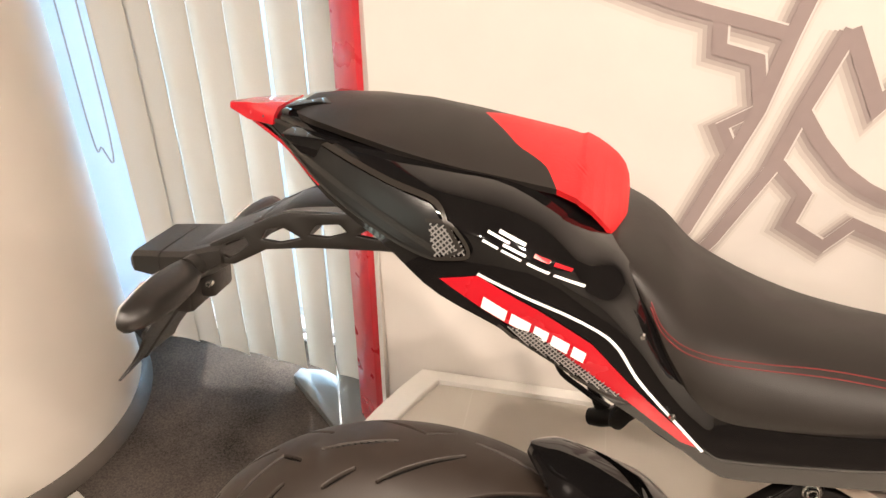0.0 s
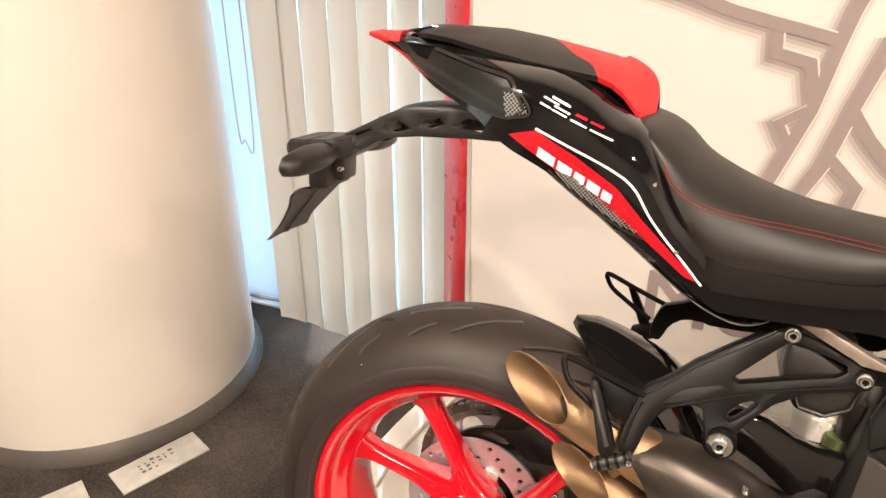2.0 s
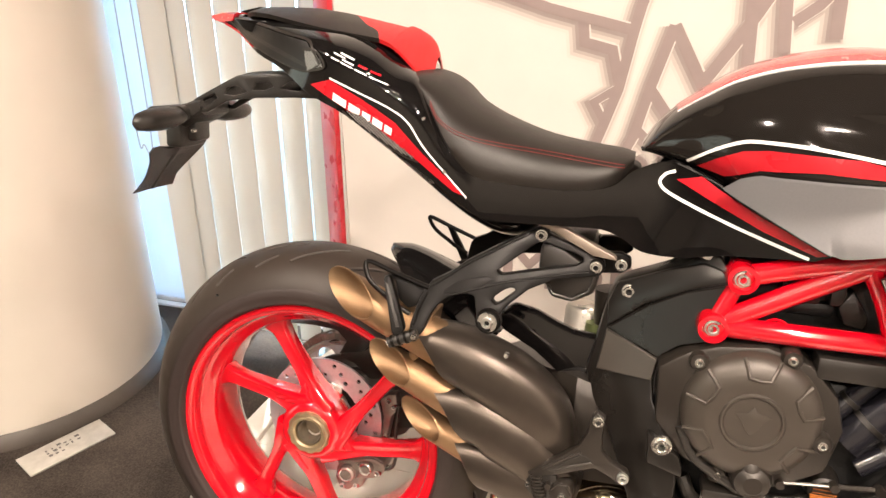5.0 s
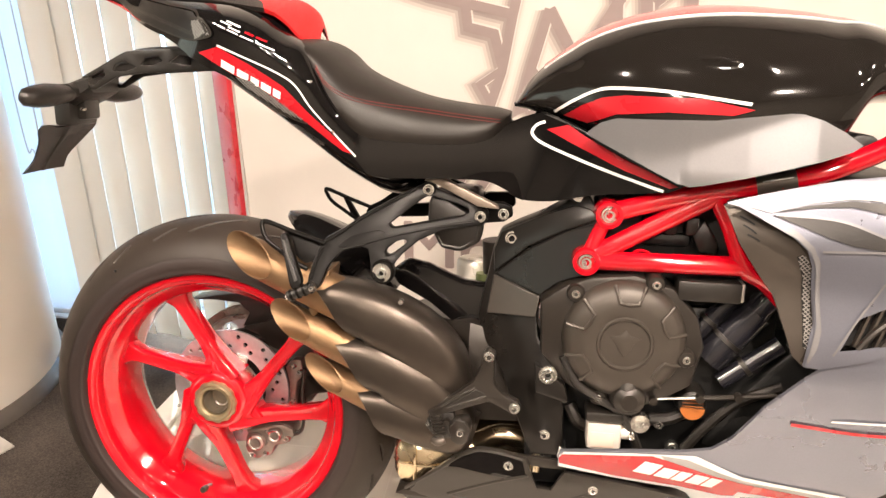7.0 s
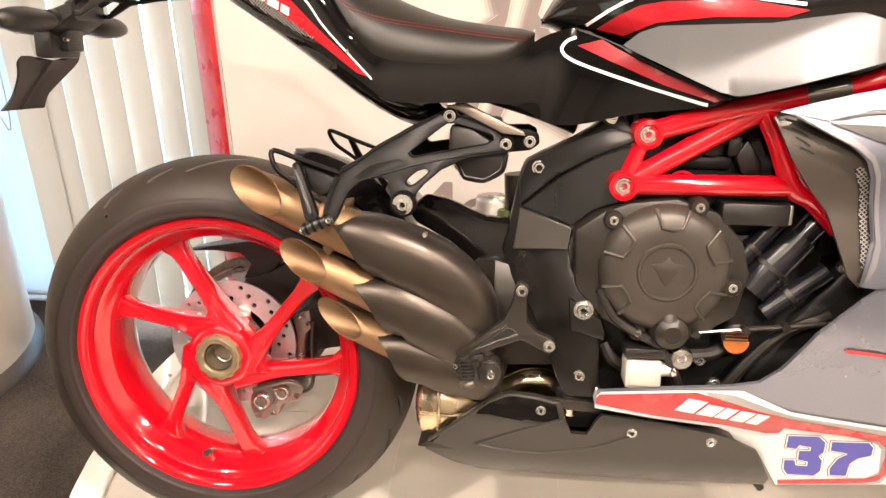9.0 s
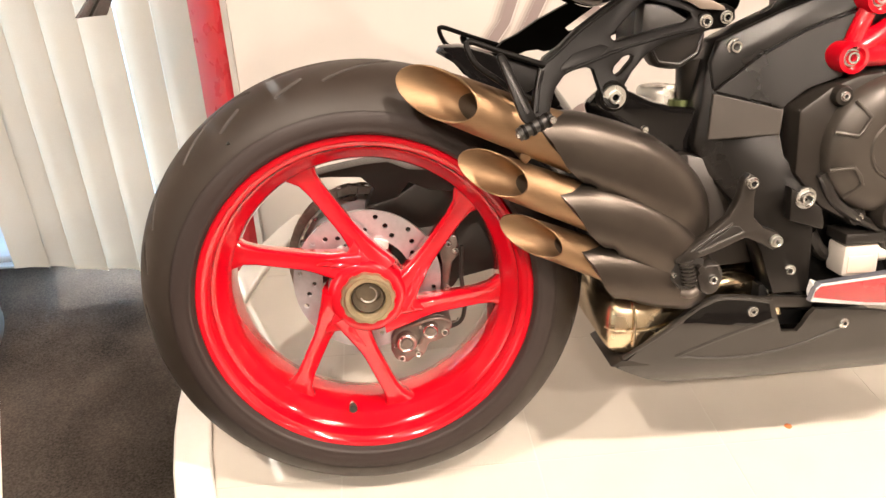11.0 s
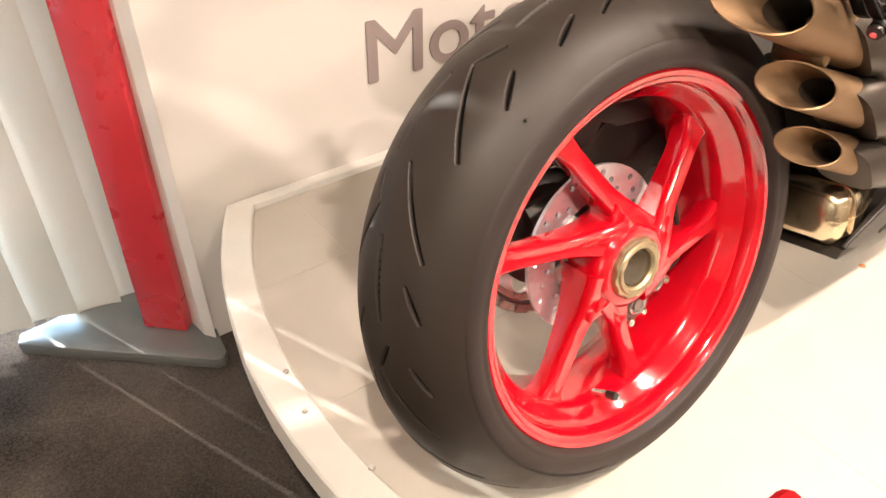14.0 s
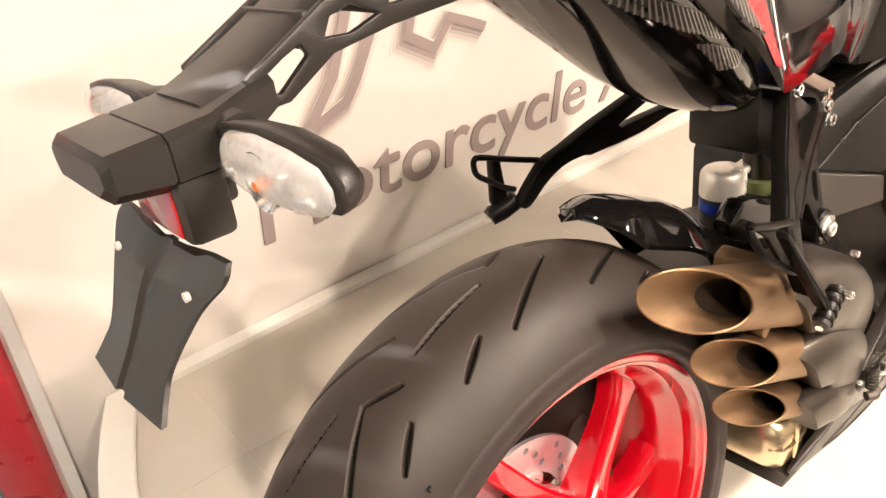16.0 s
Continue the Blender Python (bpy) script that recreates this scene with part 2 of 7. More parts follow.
def skin(bm, rings, closed=True, caps=True):
    vs = [[bm.verts.new(Vector(p)) for p in r] for r in rings]
    n = len(vs[0])
    for a, b in zip(vs, vs[1:]):
        for k in range(n if closed else n - 1):
            bm.faces.new((a[k], a[(k + 1) % n], b[(k + 1) % n], b[k]))
    if caps and closed:
        bm.faces.new(vs[0][::-1])
        bm.faces.new(vs[-1])
    return bm


def tube(path, r, seg=10, n=None, flat=1.0, bm=None):
    """A round bar along a path of (x, y, z); r may be a list."""
    bm = bm or bmesh.new()
    p = curve_pts(path, n) if n else np.array(path, float)
    rs = np.interp(np.linspace(0, 1, len(p)), np.linspace(0, 1, len(r)), r) if isinstance(r, (list, tuple)) else [r] * len(p)
    rings, ref = [], None
    for i in range(len(p)):
        d = Vector(p[min(i + 1, len(p) - 1)] - p[max(i - 1, 0)]).normalized()
        if ref is None:
            ref = Vector((0, 1, 0)) if abs(d.y) < 0.9 else Vector((1, 0, 0))
        u = (ref - d * ref.dot(d)).normalized()
        ref = u
        v = d.cross(u)
        r_i = float(rs[i])
        rings.append([Vector(p[i]) + r_i * (math.cos(a) * u * flat + math.sin(a) * v) for a in (2 * math.pi * k / seg for k in range(seg))])
    return skin(bm, rings)


def lathe(profile, seg=48, center=(0, 0, 0), axis="y", closed=False, bm=None):
    """Turns (radius, height) points round an axis through center; heights run along it."""
    bm = bm or bmesh.new()
    cx, cy, cz = center
    rings = []
    for a in np.linspace(0, 2 * math.pi, seg, endpoint=False):
        c, s = math.cos(a), math.sin(a)
        rings.append([(cx + r * c, cy + h, cz + r * s) if axis == "y" else (cx + r * c, cy + r * s, cz + h) if axis == "z" else (cx + h, cy + r * c, cz + r * s) for r, h in profile])
    vs = [[bm.verts.new(p) for p in r] for r in rings]
    m = len(profile)
    for k in range(seg):
        a, b = vs[k], vs[(k + 1) % seg]
        for j in range(m if closed else m - 1):
            bm.faces.new((a[j], a[(j + 1) % m], b[(j + 1) % m], b[j]))
    if not closed:
        bmesh.ops.remove_doubles(bm, verts=bm.verts[:], dist=1e-6)
        bmesh.ops.holes_fill(bm, edges=[e for e in bm.edges if e.is_boundary], sides=0)
    return bm


def prism(outline, y0, y1, bevel=0.0, holes=(), bm=None, segments=2):
    """A plate with its outline in (x, z), from y0 to y1."""
    own = bmesh.new()
    if holes:
        edges = []
        for loop in (outline, *holes):
            vs = [own.verts.new((x, y0, z)) for x, z in loop]
            edges += [own.edges.new((vs[i], vs[(i + 1) % len(vs)])) for i in range(len(vs))]
        bmesh.ops.triangle_fill(own, use_beauty=True, use_dissolve=False, edges=edges)
    else:
        own.faces.new([own.verts.new((x, y0, z)) for x, z in outline])
    rim = [e for e in own.edges if e.is_boundary]
    got = bmesh.ops.extrude_face_region(own, geom=own.faces[:])
    bmesh.ops.translate(own, vec=(0, y1 - y0, 0), verts=[v for v in got["geom"] if isinstance(v, bmesh.types.BMVert)])
    if bevel:
        own.normal_update()
        sharp = [e for e in own.edges if len(e.link_faces) == 2 and e.calc_face_angle() > 0.5]
        bmesh.ops.bevel(own, geom=sharp, offset=bevel, segments=segments, affect="EDGES", profile=0.5, clamp_overlap=True)
    if bm is None:
        return own
    me = bpy.data.meshes.new("tmp")
    own.to_mesh(me)
    own.free()
    bm.from_mesh(me)
    bpy.data.meshes.remove(me)
    return bm


def box(a, b, bevel=0.0, m=None, bm=None, segments=2):
    own = bmesh.new()
    bmesh.ops.create_cube(own, size=1)
    for v in own.verts:
        v.co = Vector([(a[i] + b[i]) / 2 + v.co[i] * (b[i] - a[i]) for i in range(3)])
    if bevel:
        bmesh.ops.bevel(own, geom=own.edges[:], offset=bevel, segments=segments, affect="EDGES", profile=0.5, clamp_overlap=True)
    if m is not None:
        own.transform(m)
    if bm is None:
        return own
    me = bpy.data.meshes.new("tmp")
    own.to_mesh(me)
    own.free()
    bm.from_mesh(me)
    bpy.data.meshes.remove(me)
    return bm


def flat(outline, most=0.012):
    """A finely cut sheet with its outline in (x, z), at y = 0."""
    bm = bmesh.new()
    bm.faces.new([bm.verts.new((x, 0, z)) for x, z in outline])
    bm.normal_update()
    bmesh.ops.triangulate(bm, faces=bm.faces[:])
    for _ in range(7):
        long = [e for e in bm.edges if e.calc_length() > most]
        if not long:
            break
        bmesh.ops.subdivide_edges(bm, edges=long, cuts=1)
        bmesh.ops.triangulate(bm, faces=bm.faces[:])
    return bm


def shell(outline, y_of, thick, most=0.015):
    """A curved panel over an outline in (x, z): its outer face at y_of(x, z)."""
    bm = flat(outline, most)
    for v in bm.verts:
        v.co.y = y_of(v.co.x, v.co.z)
    got = bmesh.ops.extrude_face_region(bm, geom=bm.faces[:])
    bmesh.ops.translate(bm, vec=(0, thick, 0), verts=[v for v in got["geom"] if isinstance(v, bmesh.types.BMVert)])
    return bm


def soften(ob, y_of, e=0.004):
    """Shades a curved panel by the true slope of its surface."""
    normals = []
    for v in ob.data.vertices:
        x, z = v.co.x, v.co.z
        n = Vector((y_of(x + e, z) - y_of(x - e, z), -2 * e, y_of(x, z + e) - y_of(x, z - e)))
        normals.append(n.normalized())
    ob.data.normals_split_custom_set_from_vertices(normals)
    return ob


def tree_of(*obs):
    verts, faces = [], []
    for ob in obs:
        k = len(verts)
        verts += [v.co.copy() for v in ob.data.vertices]
        faces += [[k + i for i in p.vertices] for p in ob.data.polygons]
    return BVHTree.FromPolygons(verts, faces)


def lay(bm, tree, off):
    """Lays a sheet onto the near (-y) side of a body."""
    for v in bm.verts:
        hit = tree.ray_cast(Vector((v.co.x, -1, v.co.z)), Vector((0, 1, 0)))[0]
        if hit is None:
            hit = tree.find_nearest(Vector((v.co.x, -0.05, v.co.z)))[0]
        v.co.y = hit.y - off
    return bm


def decal(outline, tree, off=0.0012, most=0.01):
    return lay(flat(outline, most), tree, off)


def stripe(path, width, tree, off=0.0016, n=40):
    """A painted line of even width along a path of (x, z)."""
    p = curve_pts(path, n)
    d = np.gradient(p, axis=0)
    d /= np.linalg.norm(d, axis=1)[:, None]
    side = np.stack([-d[:, 1], d[:, 0]], 1) * width / 2
    bm = bmesh.new()
    rows = [[bm.verts.new((a[0], 0, a[1])) for a in (q - s, q, q + s)] for q, s in zip(p, side)]
    for a, b in zip(rows, rows[1:]):
        for k in range(2):
            bm.faces.new((a[k], a[k + 1], b[k + 1], b[k]))
    return lay(bm, tree, off)


def bolt(parent, x, y, z, r=0.008, washer=0.0, material=None, name="bolt"):
    """A socket bolt whose head faces outwards."""
    prof = [(r * 0.46, 0.003), (r * 0.52, -r * 0.85), (r * 0.62, -r * 0.95), (r * 0.86, -r * 0.95), (r, -r * 0.75), (r, 0.004)]
    if washer:
        prof = prof[:-1] + [(r, -0.0025), (washer * 0.97, -0.0025), (washer, -0.0018), (washer, 0.003)]
    bm = lathe([(0.0, 0.003)] + prof, 18, (x, y, z))
    return part(name, bm, material or ZINC, parent)


# ---- the setting ----
FLOOR, TOP = -0.33, 2.55
part("floor", box((-3.2, -4.2, FLOOR - 0.1), (3.4, 1.42, FLOOR)), CARPET, None, "dark speckled charcoal carpet floor of a showroom", 0, "structure", "floor")
part("ceiling", box((-3.2, -4.2, TOP), (3.4, 1.42, TOP + 0.1)), CEIL, None, "plain grey showroom ceiling", 0, "structure", "ceiling")
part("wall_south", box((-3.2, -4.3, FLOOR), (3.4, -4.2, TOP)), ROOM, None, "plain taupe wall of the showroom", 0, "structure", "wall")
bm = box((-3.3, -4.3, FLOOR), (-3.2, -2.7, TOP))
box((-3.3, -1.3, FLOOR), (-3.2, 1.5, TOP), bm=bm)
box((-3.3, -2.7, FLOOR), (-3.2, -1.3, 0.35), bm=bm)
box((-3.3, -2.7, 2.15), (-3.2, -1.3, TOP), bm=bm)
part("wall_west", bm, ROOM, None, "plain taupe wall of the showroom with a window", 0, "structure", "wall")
# unseen end wall, made white so the bike's side reflects more brightly
part("wall_east", box((3.4, -4.3, FLOOR), (3.5, 1.5, TOP)), PALE_ROOM, None, "unseen showroom wall, whitened to brighten reflections", 0, "structure", "wall")
# window wall with its opening
WX0, WX1, WZ0, WZ1, WY = -1.52, -0.41, -0.325, 2.25, 1.30
bm = box((-3.2, WY, FLOOR), (WX0, WY + 0.12, TOP))
box((WX1, WY, FLOOR), (3.4, WY + 0.12, TOP), bm=bm)
box((WX0, WY, FLOOR), (WX1, WY + 0.12, WZ0), bm=bm)
box((WX0, WY, WZ1), (WX1, WY + 0.12, TOP), bm=bm)
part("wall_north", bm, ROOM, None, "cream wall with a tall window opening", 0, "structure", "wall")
win = thing("window_1", pose(0, 0, 0), "tall white-framed window behind vertical blinds", "window")
win["kind"] = "structure"
for a, b in (((WX0, WY - 0.02, WZ0), (WX0 + 0.06, WY + 0.06, WZ1)), ((WX1 - 0.06, WY - 0.02, WZ0), (WX1, WY + 0.06, WZ1))):
    part("window_frame", box(a, b, 0.006), FRAMEPAINT, win)
for z in (WZ0, 1.05, WZ1 - 0.06):
    part("window_frame", box((WX0 + 0.06, WY - 0.015, z), (WX1 - 0.06, WY + 0.055, z + (0.02 if z == WZ0 else 0.06)), 0.006), FRAMEPAINT, win)
pane = part("pane", box((WX0 + 0.06, WY + 0.02, WZ0 + 0.02), (WX1 - 0.06, WY + 0.026, WZ1 - 0.06)), glass("window_glass"), win)
pane.visible_shadow = False
part("frosted_pane", box((WX0 + 0.06, WY - 0.012, WZ0 + 0.02), (-1.055, WY + 0.012, WZ1 - 0.06)), FROST, win, "frosted white side pane", 0)
part("window_sill", box((WX0 - 0.03, WY - 0.05, WZ0 - 0.004), (WX1 + 0.03, WY - 0.021, WZ0 + 0.006), 0.002), FRAMEPAINT, win)
win2 = thing("window_2", pose(0, 0, 0), "white-framed window with slats in the side wall", "window")
win2["kind"] = "structure"
for y in (-2.7, -1.36):
    part("window_frame", box((-3.27, y, 0.35), (-3.19, y + 0.06, 2.15), 0.006), FRAMEPAINT, win2)
for z in (0.35, 2.09):
    part("window_frame", box((-3.27, -2.64, z), (-3.19, -1.36, z + 0.06), 0.006), FRAMEPAINT, win2)
for k in range(7):
    part("slat", box((-3.24, -2.56 + 0.18 * k, 0.41), (-3.236, -2.49 + 0.18 * k, 2.09)), FRAMEPAINT, win2, smooth=0)
part("backdrop_west", box((-4.6, -5.0, -0.4), (-4.55, 1.4, 3.2)), BACKDROP_WEST, None, "bright greenish daylight outside the side window", 0, "structure", "backdrop")
part("backdrop", box((-14, 7.0, -1.0), (12, 7.05, 4.75)), BACKDROP, None, "hazy bright daylight outside the window", 0, "structure", "backdrop")
part("ground", box((-30, WY + 0.2, -0.6), (30, 60, -0.45)), OUTSIDE, None, "pale sunlit paving outside the window", 0, "structure", "ground")

# printed display wall
WALL_Y = 0.81
bm = box((-0.285, WALL_Y, FLOOR), (3.4, WALL_Y + 0.05, TOP), 0.002)
part("wall_display", bm, WALLPAINT, None, "white display wall printed with a grey emblem and lettering", 0, "structure", "wall")


def wall_sheet(name, outline, y, material, parent, thick=0.003):
    return part(name, prism(outline, WALL_Y - y, WALL_Y - y + thick), material, parent, smooth=0)


def band(a, b, w):
    a, b = Vector(a), Vector(b)
    d = (b - a).normalized()
    s = Vector((-d.y, d.x)) * w / 2
    e = d * w * 0.5
    return [tuple(a - s - e), tuple(b - s + e), tuple(b + s + e), tuple(a + s - e)]


emblem = thing("wall_emblem", pose(0, 0, 0), "large mauve-grey printed emblem of a toothed wheel and crossing bars", "wall print")
emblem["kind"] = "structure"
LINES = [
    [(0.05, 0.985), (0.15, 0.958), (0.25, 0.927), (0.316, 0.912), (0.38, 0.899), (0.456, 0.882)],
    [(0.331, 0.906), (0.338, 0.853), (0.403, 0.838), (0.423, 0.764)],
    [(0.42, 0.749), (0.37, 0.714), (0.398, 0.665)],
    [(0.488, 1.04), (0.458, 0.94), (0.447, 0.885), (0.424, 0.748), (0.396, 0.657), (0.344, 0.49), (0.289, 0.408)],
    [(0.534, 0.899), (0.497, 0.76), (0.469, 0.636), (0.397, 0.471), (0.372, 0.432), (0.3, 0.402)],
    [(0.534, 0.899), (0.608, 0.772), (0.655, 0.848), (0.7, 0.928), (0.75, 1.03)],
    [(0.495, 0.754), (0.537, 0.699), (0.589, 0.646), (0.635, 0.616), (0.676, 0.598), (0.72, 0.59), (0.78, 0.585)],
    [(0.471, 0.659), (0.539, 0.594), (0.526, 0.526), (0.597, 0.486), (0.637, 0.541), (0.7, 0.517), (0.74, 0.5)],
    [(0.698, 0.813), (0.69, 0.922), (0.683, 1.02)],
    [(0.767, 0.847), (0.753, 0.959), (0.745, 1.04)],
    [(0.864, 0.882), (0.858, 0.962), (0.849, 1.04)],
    [(0.776, 0.914), (0.819, 0.95), (0.85, 0.99)],
]
WIDTHS = [0.024, 0.024, 0.018, 0.024, 0.024, 0.027, 0.026, 0.022, 0.027, 0.027, 0.027, 0.024]


def strip(points, w):
    """The outline of a strip of even width along a bent line, with mitred corners."""
    p = [Vector(q) for q in points]
    left, right = [], []
    for i, q in enumerate(p):
        d0 = (q - p[i - 1]).normalized() if i else (p[1] - q).normalized()
        d1 = (p[i + 1] - q).normalized() if i < len(p) - 1 else d0
        n = Vector((-(d0.y + d1.y), d0.x + d1.x)).normalized()
        k = w / 2 / max(0.5, n.dot(Vector((-d0.y, d0.x))))
        left.append(tuple(q + n * k))
        right.append(tuple(q - n * k))
    return left + right[::-1]


# a flat print: drop shadow painted in soft dark tints low on one side, a pale painted highlight edge, then the grey
# line itself
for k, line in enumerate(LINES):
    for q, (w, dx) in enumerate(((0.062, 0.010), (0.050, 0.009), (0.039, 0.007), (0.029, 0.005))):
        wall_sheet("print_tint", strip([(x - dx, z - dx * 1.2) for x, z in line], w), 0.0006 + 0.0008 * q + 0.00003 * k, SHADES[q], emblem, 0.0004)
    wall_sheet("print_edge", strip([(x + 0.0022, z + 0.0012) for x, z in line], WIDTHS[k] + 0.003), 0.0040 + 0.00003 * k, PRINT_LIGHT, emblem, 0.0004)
    wall_sheet("print_line", strip(line, WIDTHS[k]), 0.0050 + 0.00003 * k, PRINT, emblem, 0.0004)


def words(name, text, size, m, material, parent=None, shear=0.0, thick=0.001, width=None, label="", bold=0.0):
    cu = bpy.data.curves.new(name, "FONT")
    cu.body, cu.size, cu.shear, cu.extrude = text, size, shear, thick
    ob = new("tmp", cu)
    me = bpy.data.meshes.new_from_object(ob.evaluated_get(bpy.context.evaluated_depsgraph_get()))
    bpy.data.objects.remove(ob)
    if width:
        xs = [v.co.x for v in me.vertices]
        k = width / (max(xs) - min(xs))
        for v in me.vertices:
            v.co.x = (v.co.x - min(xs)) * k
    if bold:
        src = bmesh.new()
        src.from_mesh(me)
        full = bmesh.new()
        for k, (dx, dy) in enumerate(((0, 0), (bold, 0), (-bold, 0), (0, bold), (0, -bold))):
            me.transform(Matrix.Translation((dx, dy, 0.00015 * k)))
            full.from_mesh(me)
            me.transform(Matrix.Translation((-dx, -dy, -0.00015 * k)))
        full.to_mesh(me)
        src.free()
        full.free()
    me.materials.append(material)
    ob = new(name, me)
    ob.parent = parent
    ob.matrix_basis = m
    return tagged(ob, label)


sign = words("wall_lettering", "Motorcycle Art", 0.197, pose(0.1645, WALL_Y - 0.002, 0.19, 90), PRINT, None, 0.0, 0.0015, 1.34, "mauve-grey lettering printed along the white wall", 0.0022)
tagged(sign, "", "lettering", "", "structure")

# the display wall leans a little towards the platform
tilt = Matrix.Translation((0, WALL_Y, 0.72)) @ Matrix.Rotation(radians(2.0), 4, "X") @ Matrix.Translation((0, -WALL_Y, -0.72))
for ob in (bpy.data.objects["wall_display"], emblem, sign):
    ob.matrix_basis = tilt @ ob.matrix_basis
BACK_Y = 0.832

# platform: a round stage cut off by the wall, with a flat rim round paler panels
PCX, PCY, PR = 0.885, 0.22, 1.243


def arc(r, y_stop, n=48):
    a0 = math.asin((y_stop - PCY) / r)
    a = np.linspace(math.pi - a0, 2 * math.pi + a0, n)
    return [(PCX + r * math.cos(t), PCY + r * math.sin(t)) for t in a]


def stage(outline, z0, z1, bevel=0.0):
    bm = bmesh.new()
    bm.faces.new([bm.verts.new((x, y, z0)) for x, y in outline])
    got = bmesh.ops.extrude_face_region(bm, geom=bm.faces[:])
    bmesh.ops.translate(bm, vec=(0, 0, z1 - z0), verts=[v for v in got["geom"] if isinstance(v, bmesh.types.BMVert)])
    if bevel:
        bm.normal_update()
        bmesh.ops.bevel(bm, geom=[e for e in bm.edges if e.calc_face_angle(0) > 0.8], offset=bevel, segments=2, affect="EDGES", profile=0.5)
    return bm


part("wall_return", stage([(-0.286, WALL_Y + 0.004), (-0.304, WALL_Y + 0.030), (-0.312, WALL_Y + 0.090), (-0.312, WY - 0.004), (-0.262, WY - 0.004), (-0.262, WALL_Y + 0.052), (-0.284, WALL_Y + 0.052)], FLOOR, TOP), WALLPAINT, None, "white return of the display wall", 0, "structure", "wall")
platform = thing("platform", pose(PCX, PCY, FLOOR), "low round white display platform with a raised rim", "platform")
platform["kind"] = "structure"


def on_platform(ob):
    ob.matrix_parent_inverse = Matrix.Translation((-PCX, -PCY, -FLOOR))
    return ob


on_platform(part("deck", stage(arc(PR - 0.055, BACK_Y - 0.004), -0.04, -0.0006), JOINT, platform, "pale jointing below the tiles", 30))
PITCH, TX, TY, TR = 0.3145, -0.063, -0.394, PR - 0.063
for kx in range(-1, 7):
    for ky in range(-2, 4):
        x0, y0 = TX + kx * PITCH, TY + ky * PITCH
        bm = bmesh.new()
        cut = bmesh.new()
        bmesh.ops.create_grid(cut, x_segments=1, y_segments=1, size=0.5)
        for v in cut.verts:
            v.co.x, v.co.y = x0 + 0.0014 + (v.co.x + 0.5) * (PITCH - 0.0028), y0 + 0.0014 + (v.co.y + 0.5) * (PITCH - 0.0028)
        for a in np.linspace(0, 2 * math.pi, 64, endpoint=False):
            n = Vector((math.cos(a), math.sin(a), 0))
            geom = cut.verts[:] + cut.edges[:] + cut.faces[:]
            if geom:
                bmesh.ops.bisect_plane(cut, geom=geom, plane_co=Vector((PCX, PCY, 0)) + n * TR, plane_no=n, clear_outer=True)
        geom = cut.verts[:] + cut.edges[:] + cut.faces[:]
        if geom:
            bmesh.ops.bisect_plane(cut, geom=geom, plane_co=(0, BACK_Y - 0.034, 0), plane_no=(0, 1, 0), clear_outer=True)
        cut.faces.ensure_lookup_table()
        outline = [(v.co.x, v.co.y) for v in cut.faces[0].verts] if cut.faces else []
        cut.free()
        bm.free()
        if len(outline) > 2:
            on_platform(part("tile", stage(outline, -0.0005, 0.0), PLAT, platform, smooth=0))
outer, inner = arc(PR, BACK_Y - 0.002, 64), arc(PR - 0.060, BACK_Y - 0.002, 64)
bm = bmesh.new()
rows = []
for (ox, oy), (ix, iy) in zip(outer, inner):
    rows.append([(ix, iy, -0.045), (ix, iy, 0.010), (ix * 0.94 + ox * 0.06, iy * 0.94 + oy * 0.06, 0.013), (ix * 0.06 + ox * 0.94, iy * 0.06 + oy * 0.94, 0.013), (ox, oy, 0.008), (ox, oy, -0.05)])
skin(bm, rows)
on_platform(part("rim", bm, PLATRIM, platform, "white rim strip"))
on_platform(part("back_rim", box((-0.150, BACK_Y - 0.032, -0.03), (1.92, BACK_Y - 0.001, 0.0135), 0.002), PLATRIM, platform, "white rim strip along the wall", 30))
on_platform(part("plinth", stage(arc(PR - 0.26, BACK_Y - 0.01), FLOOR, -0.04), PLATRIM, platform, "recessed white plinth", 30))
for k, (x, y) in enumerate(((-0.305, 0.325), (-0.318, 0.235), (-0.29, 0.09))):
    on_platform(part("screw", lathe([(0.0, 0.004), (0.004, 0.0035), (0.0055, 0.0)], 10, (x, y, 0.0125), "z"), STEEL, platform))

on_platform(part("yellow_mark", lathe([(0.0, 0.0008), (0.006, 0.0006), (0.0065, 0.0)], 14, (0.69, -0.052, 0.0), "z"), AMBER, platform, "small yellow dot"))

# column
column = thing("column", pose(-1.531, 0.750, FLOOR), "thick round cream column with a brown-grey skirting", "column")
column["kind"] = "structure"
part("shaft", lathe([(0.472, 0.042), (0.478, 0.046), (0.478, 2.86), (0.1, 2.87)], 96, axis="z"), COLUMN, column)
part("skirting", lathe([(0.502, 0.0), (0.500, 0.012), (0.480, 0.042), (0.46, 0.06)], 96, axis="z"), SKIRT, column, "brown-grey skirting")

# blinds
blinds = thing("vertical_blinds", pose(-0.75, 1.08, WZ1), "beige vertical fabric blinds hanging half closed over the window", "blinds")
SLATS = [(-1.012, 4), (-0.938, 11), (-0.846, 11), (-0.754, 11.5), (-0.662, 12), (-0.566, 20), (-0.473, 12.5), (-0.385, 11), (-0.300, 8)]
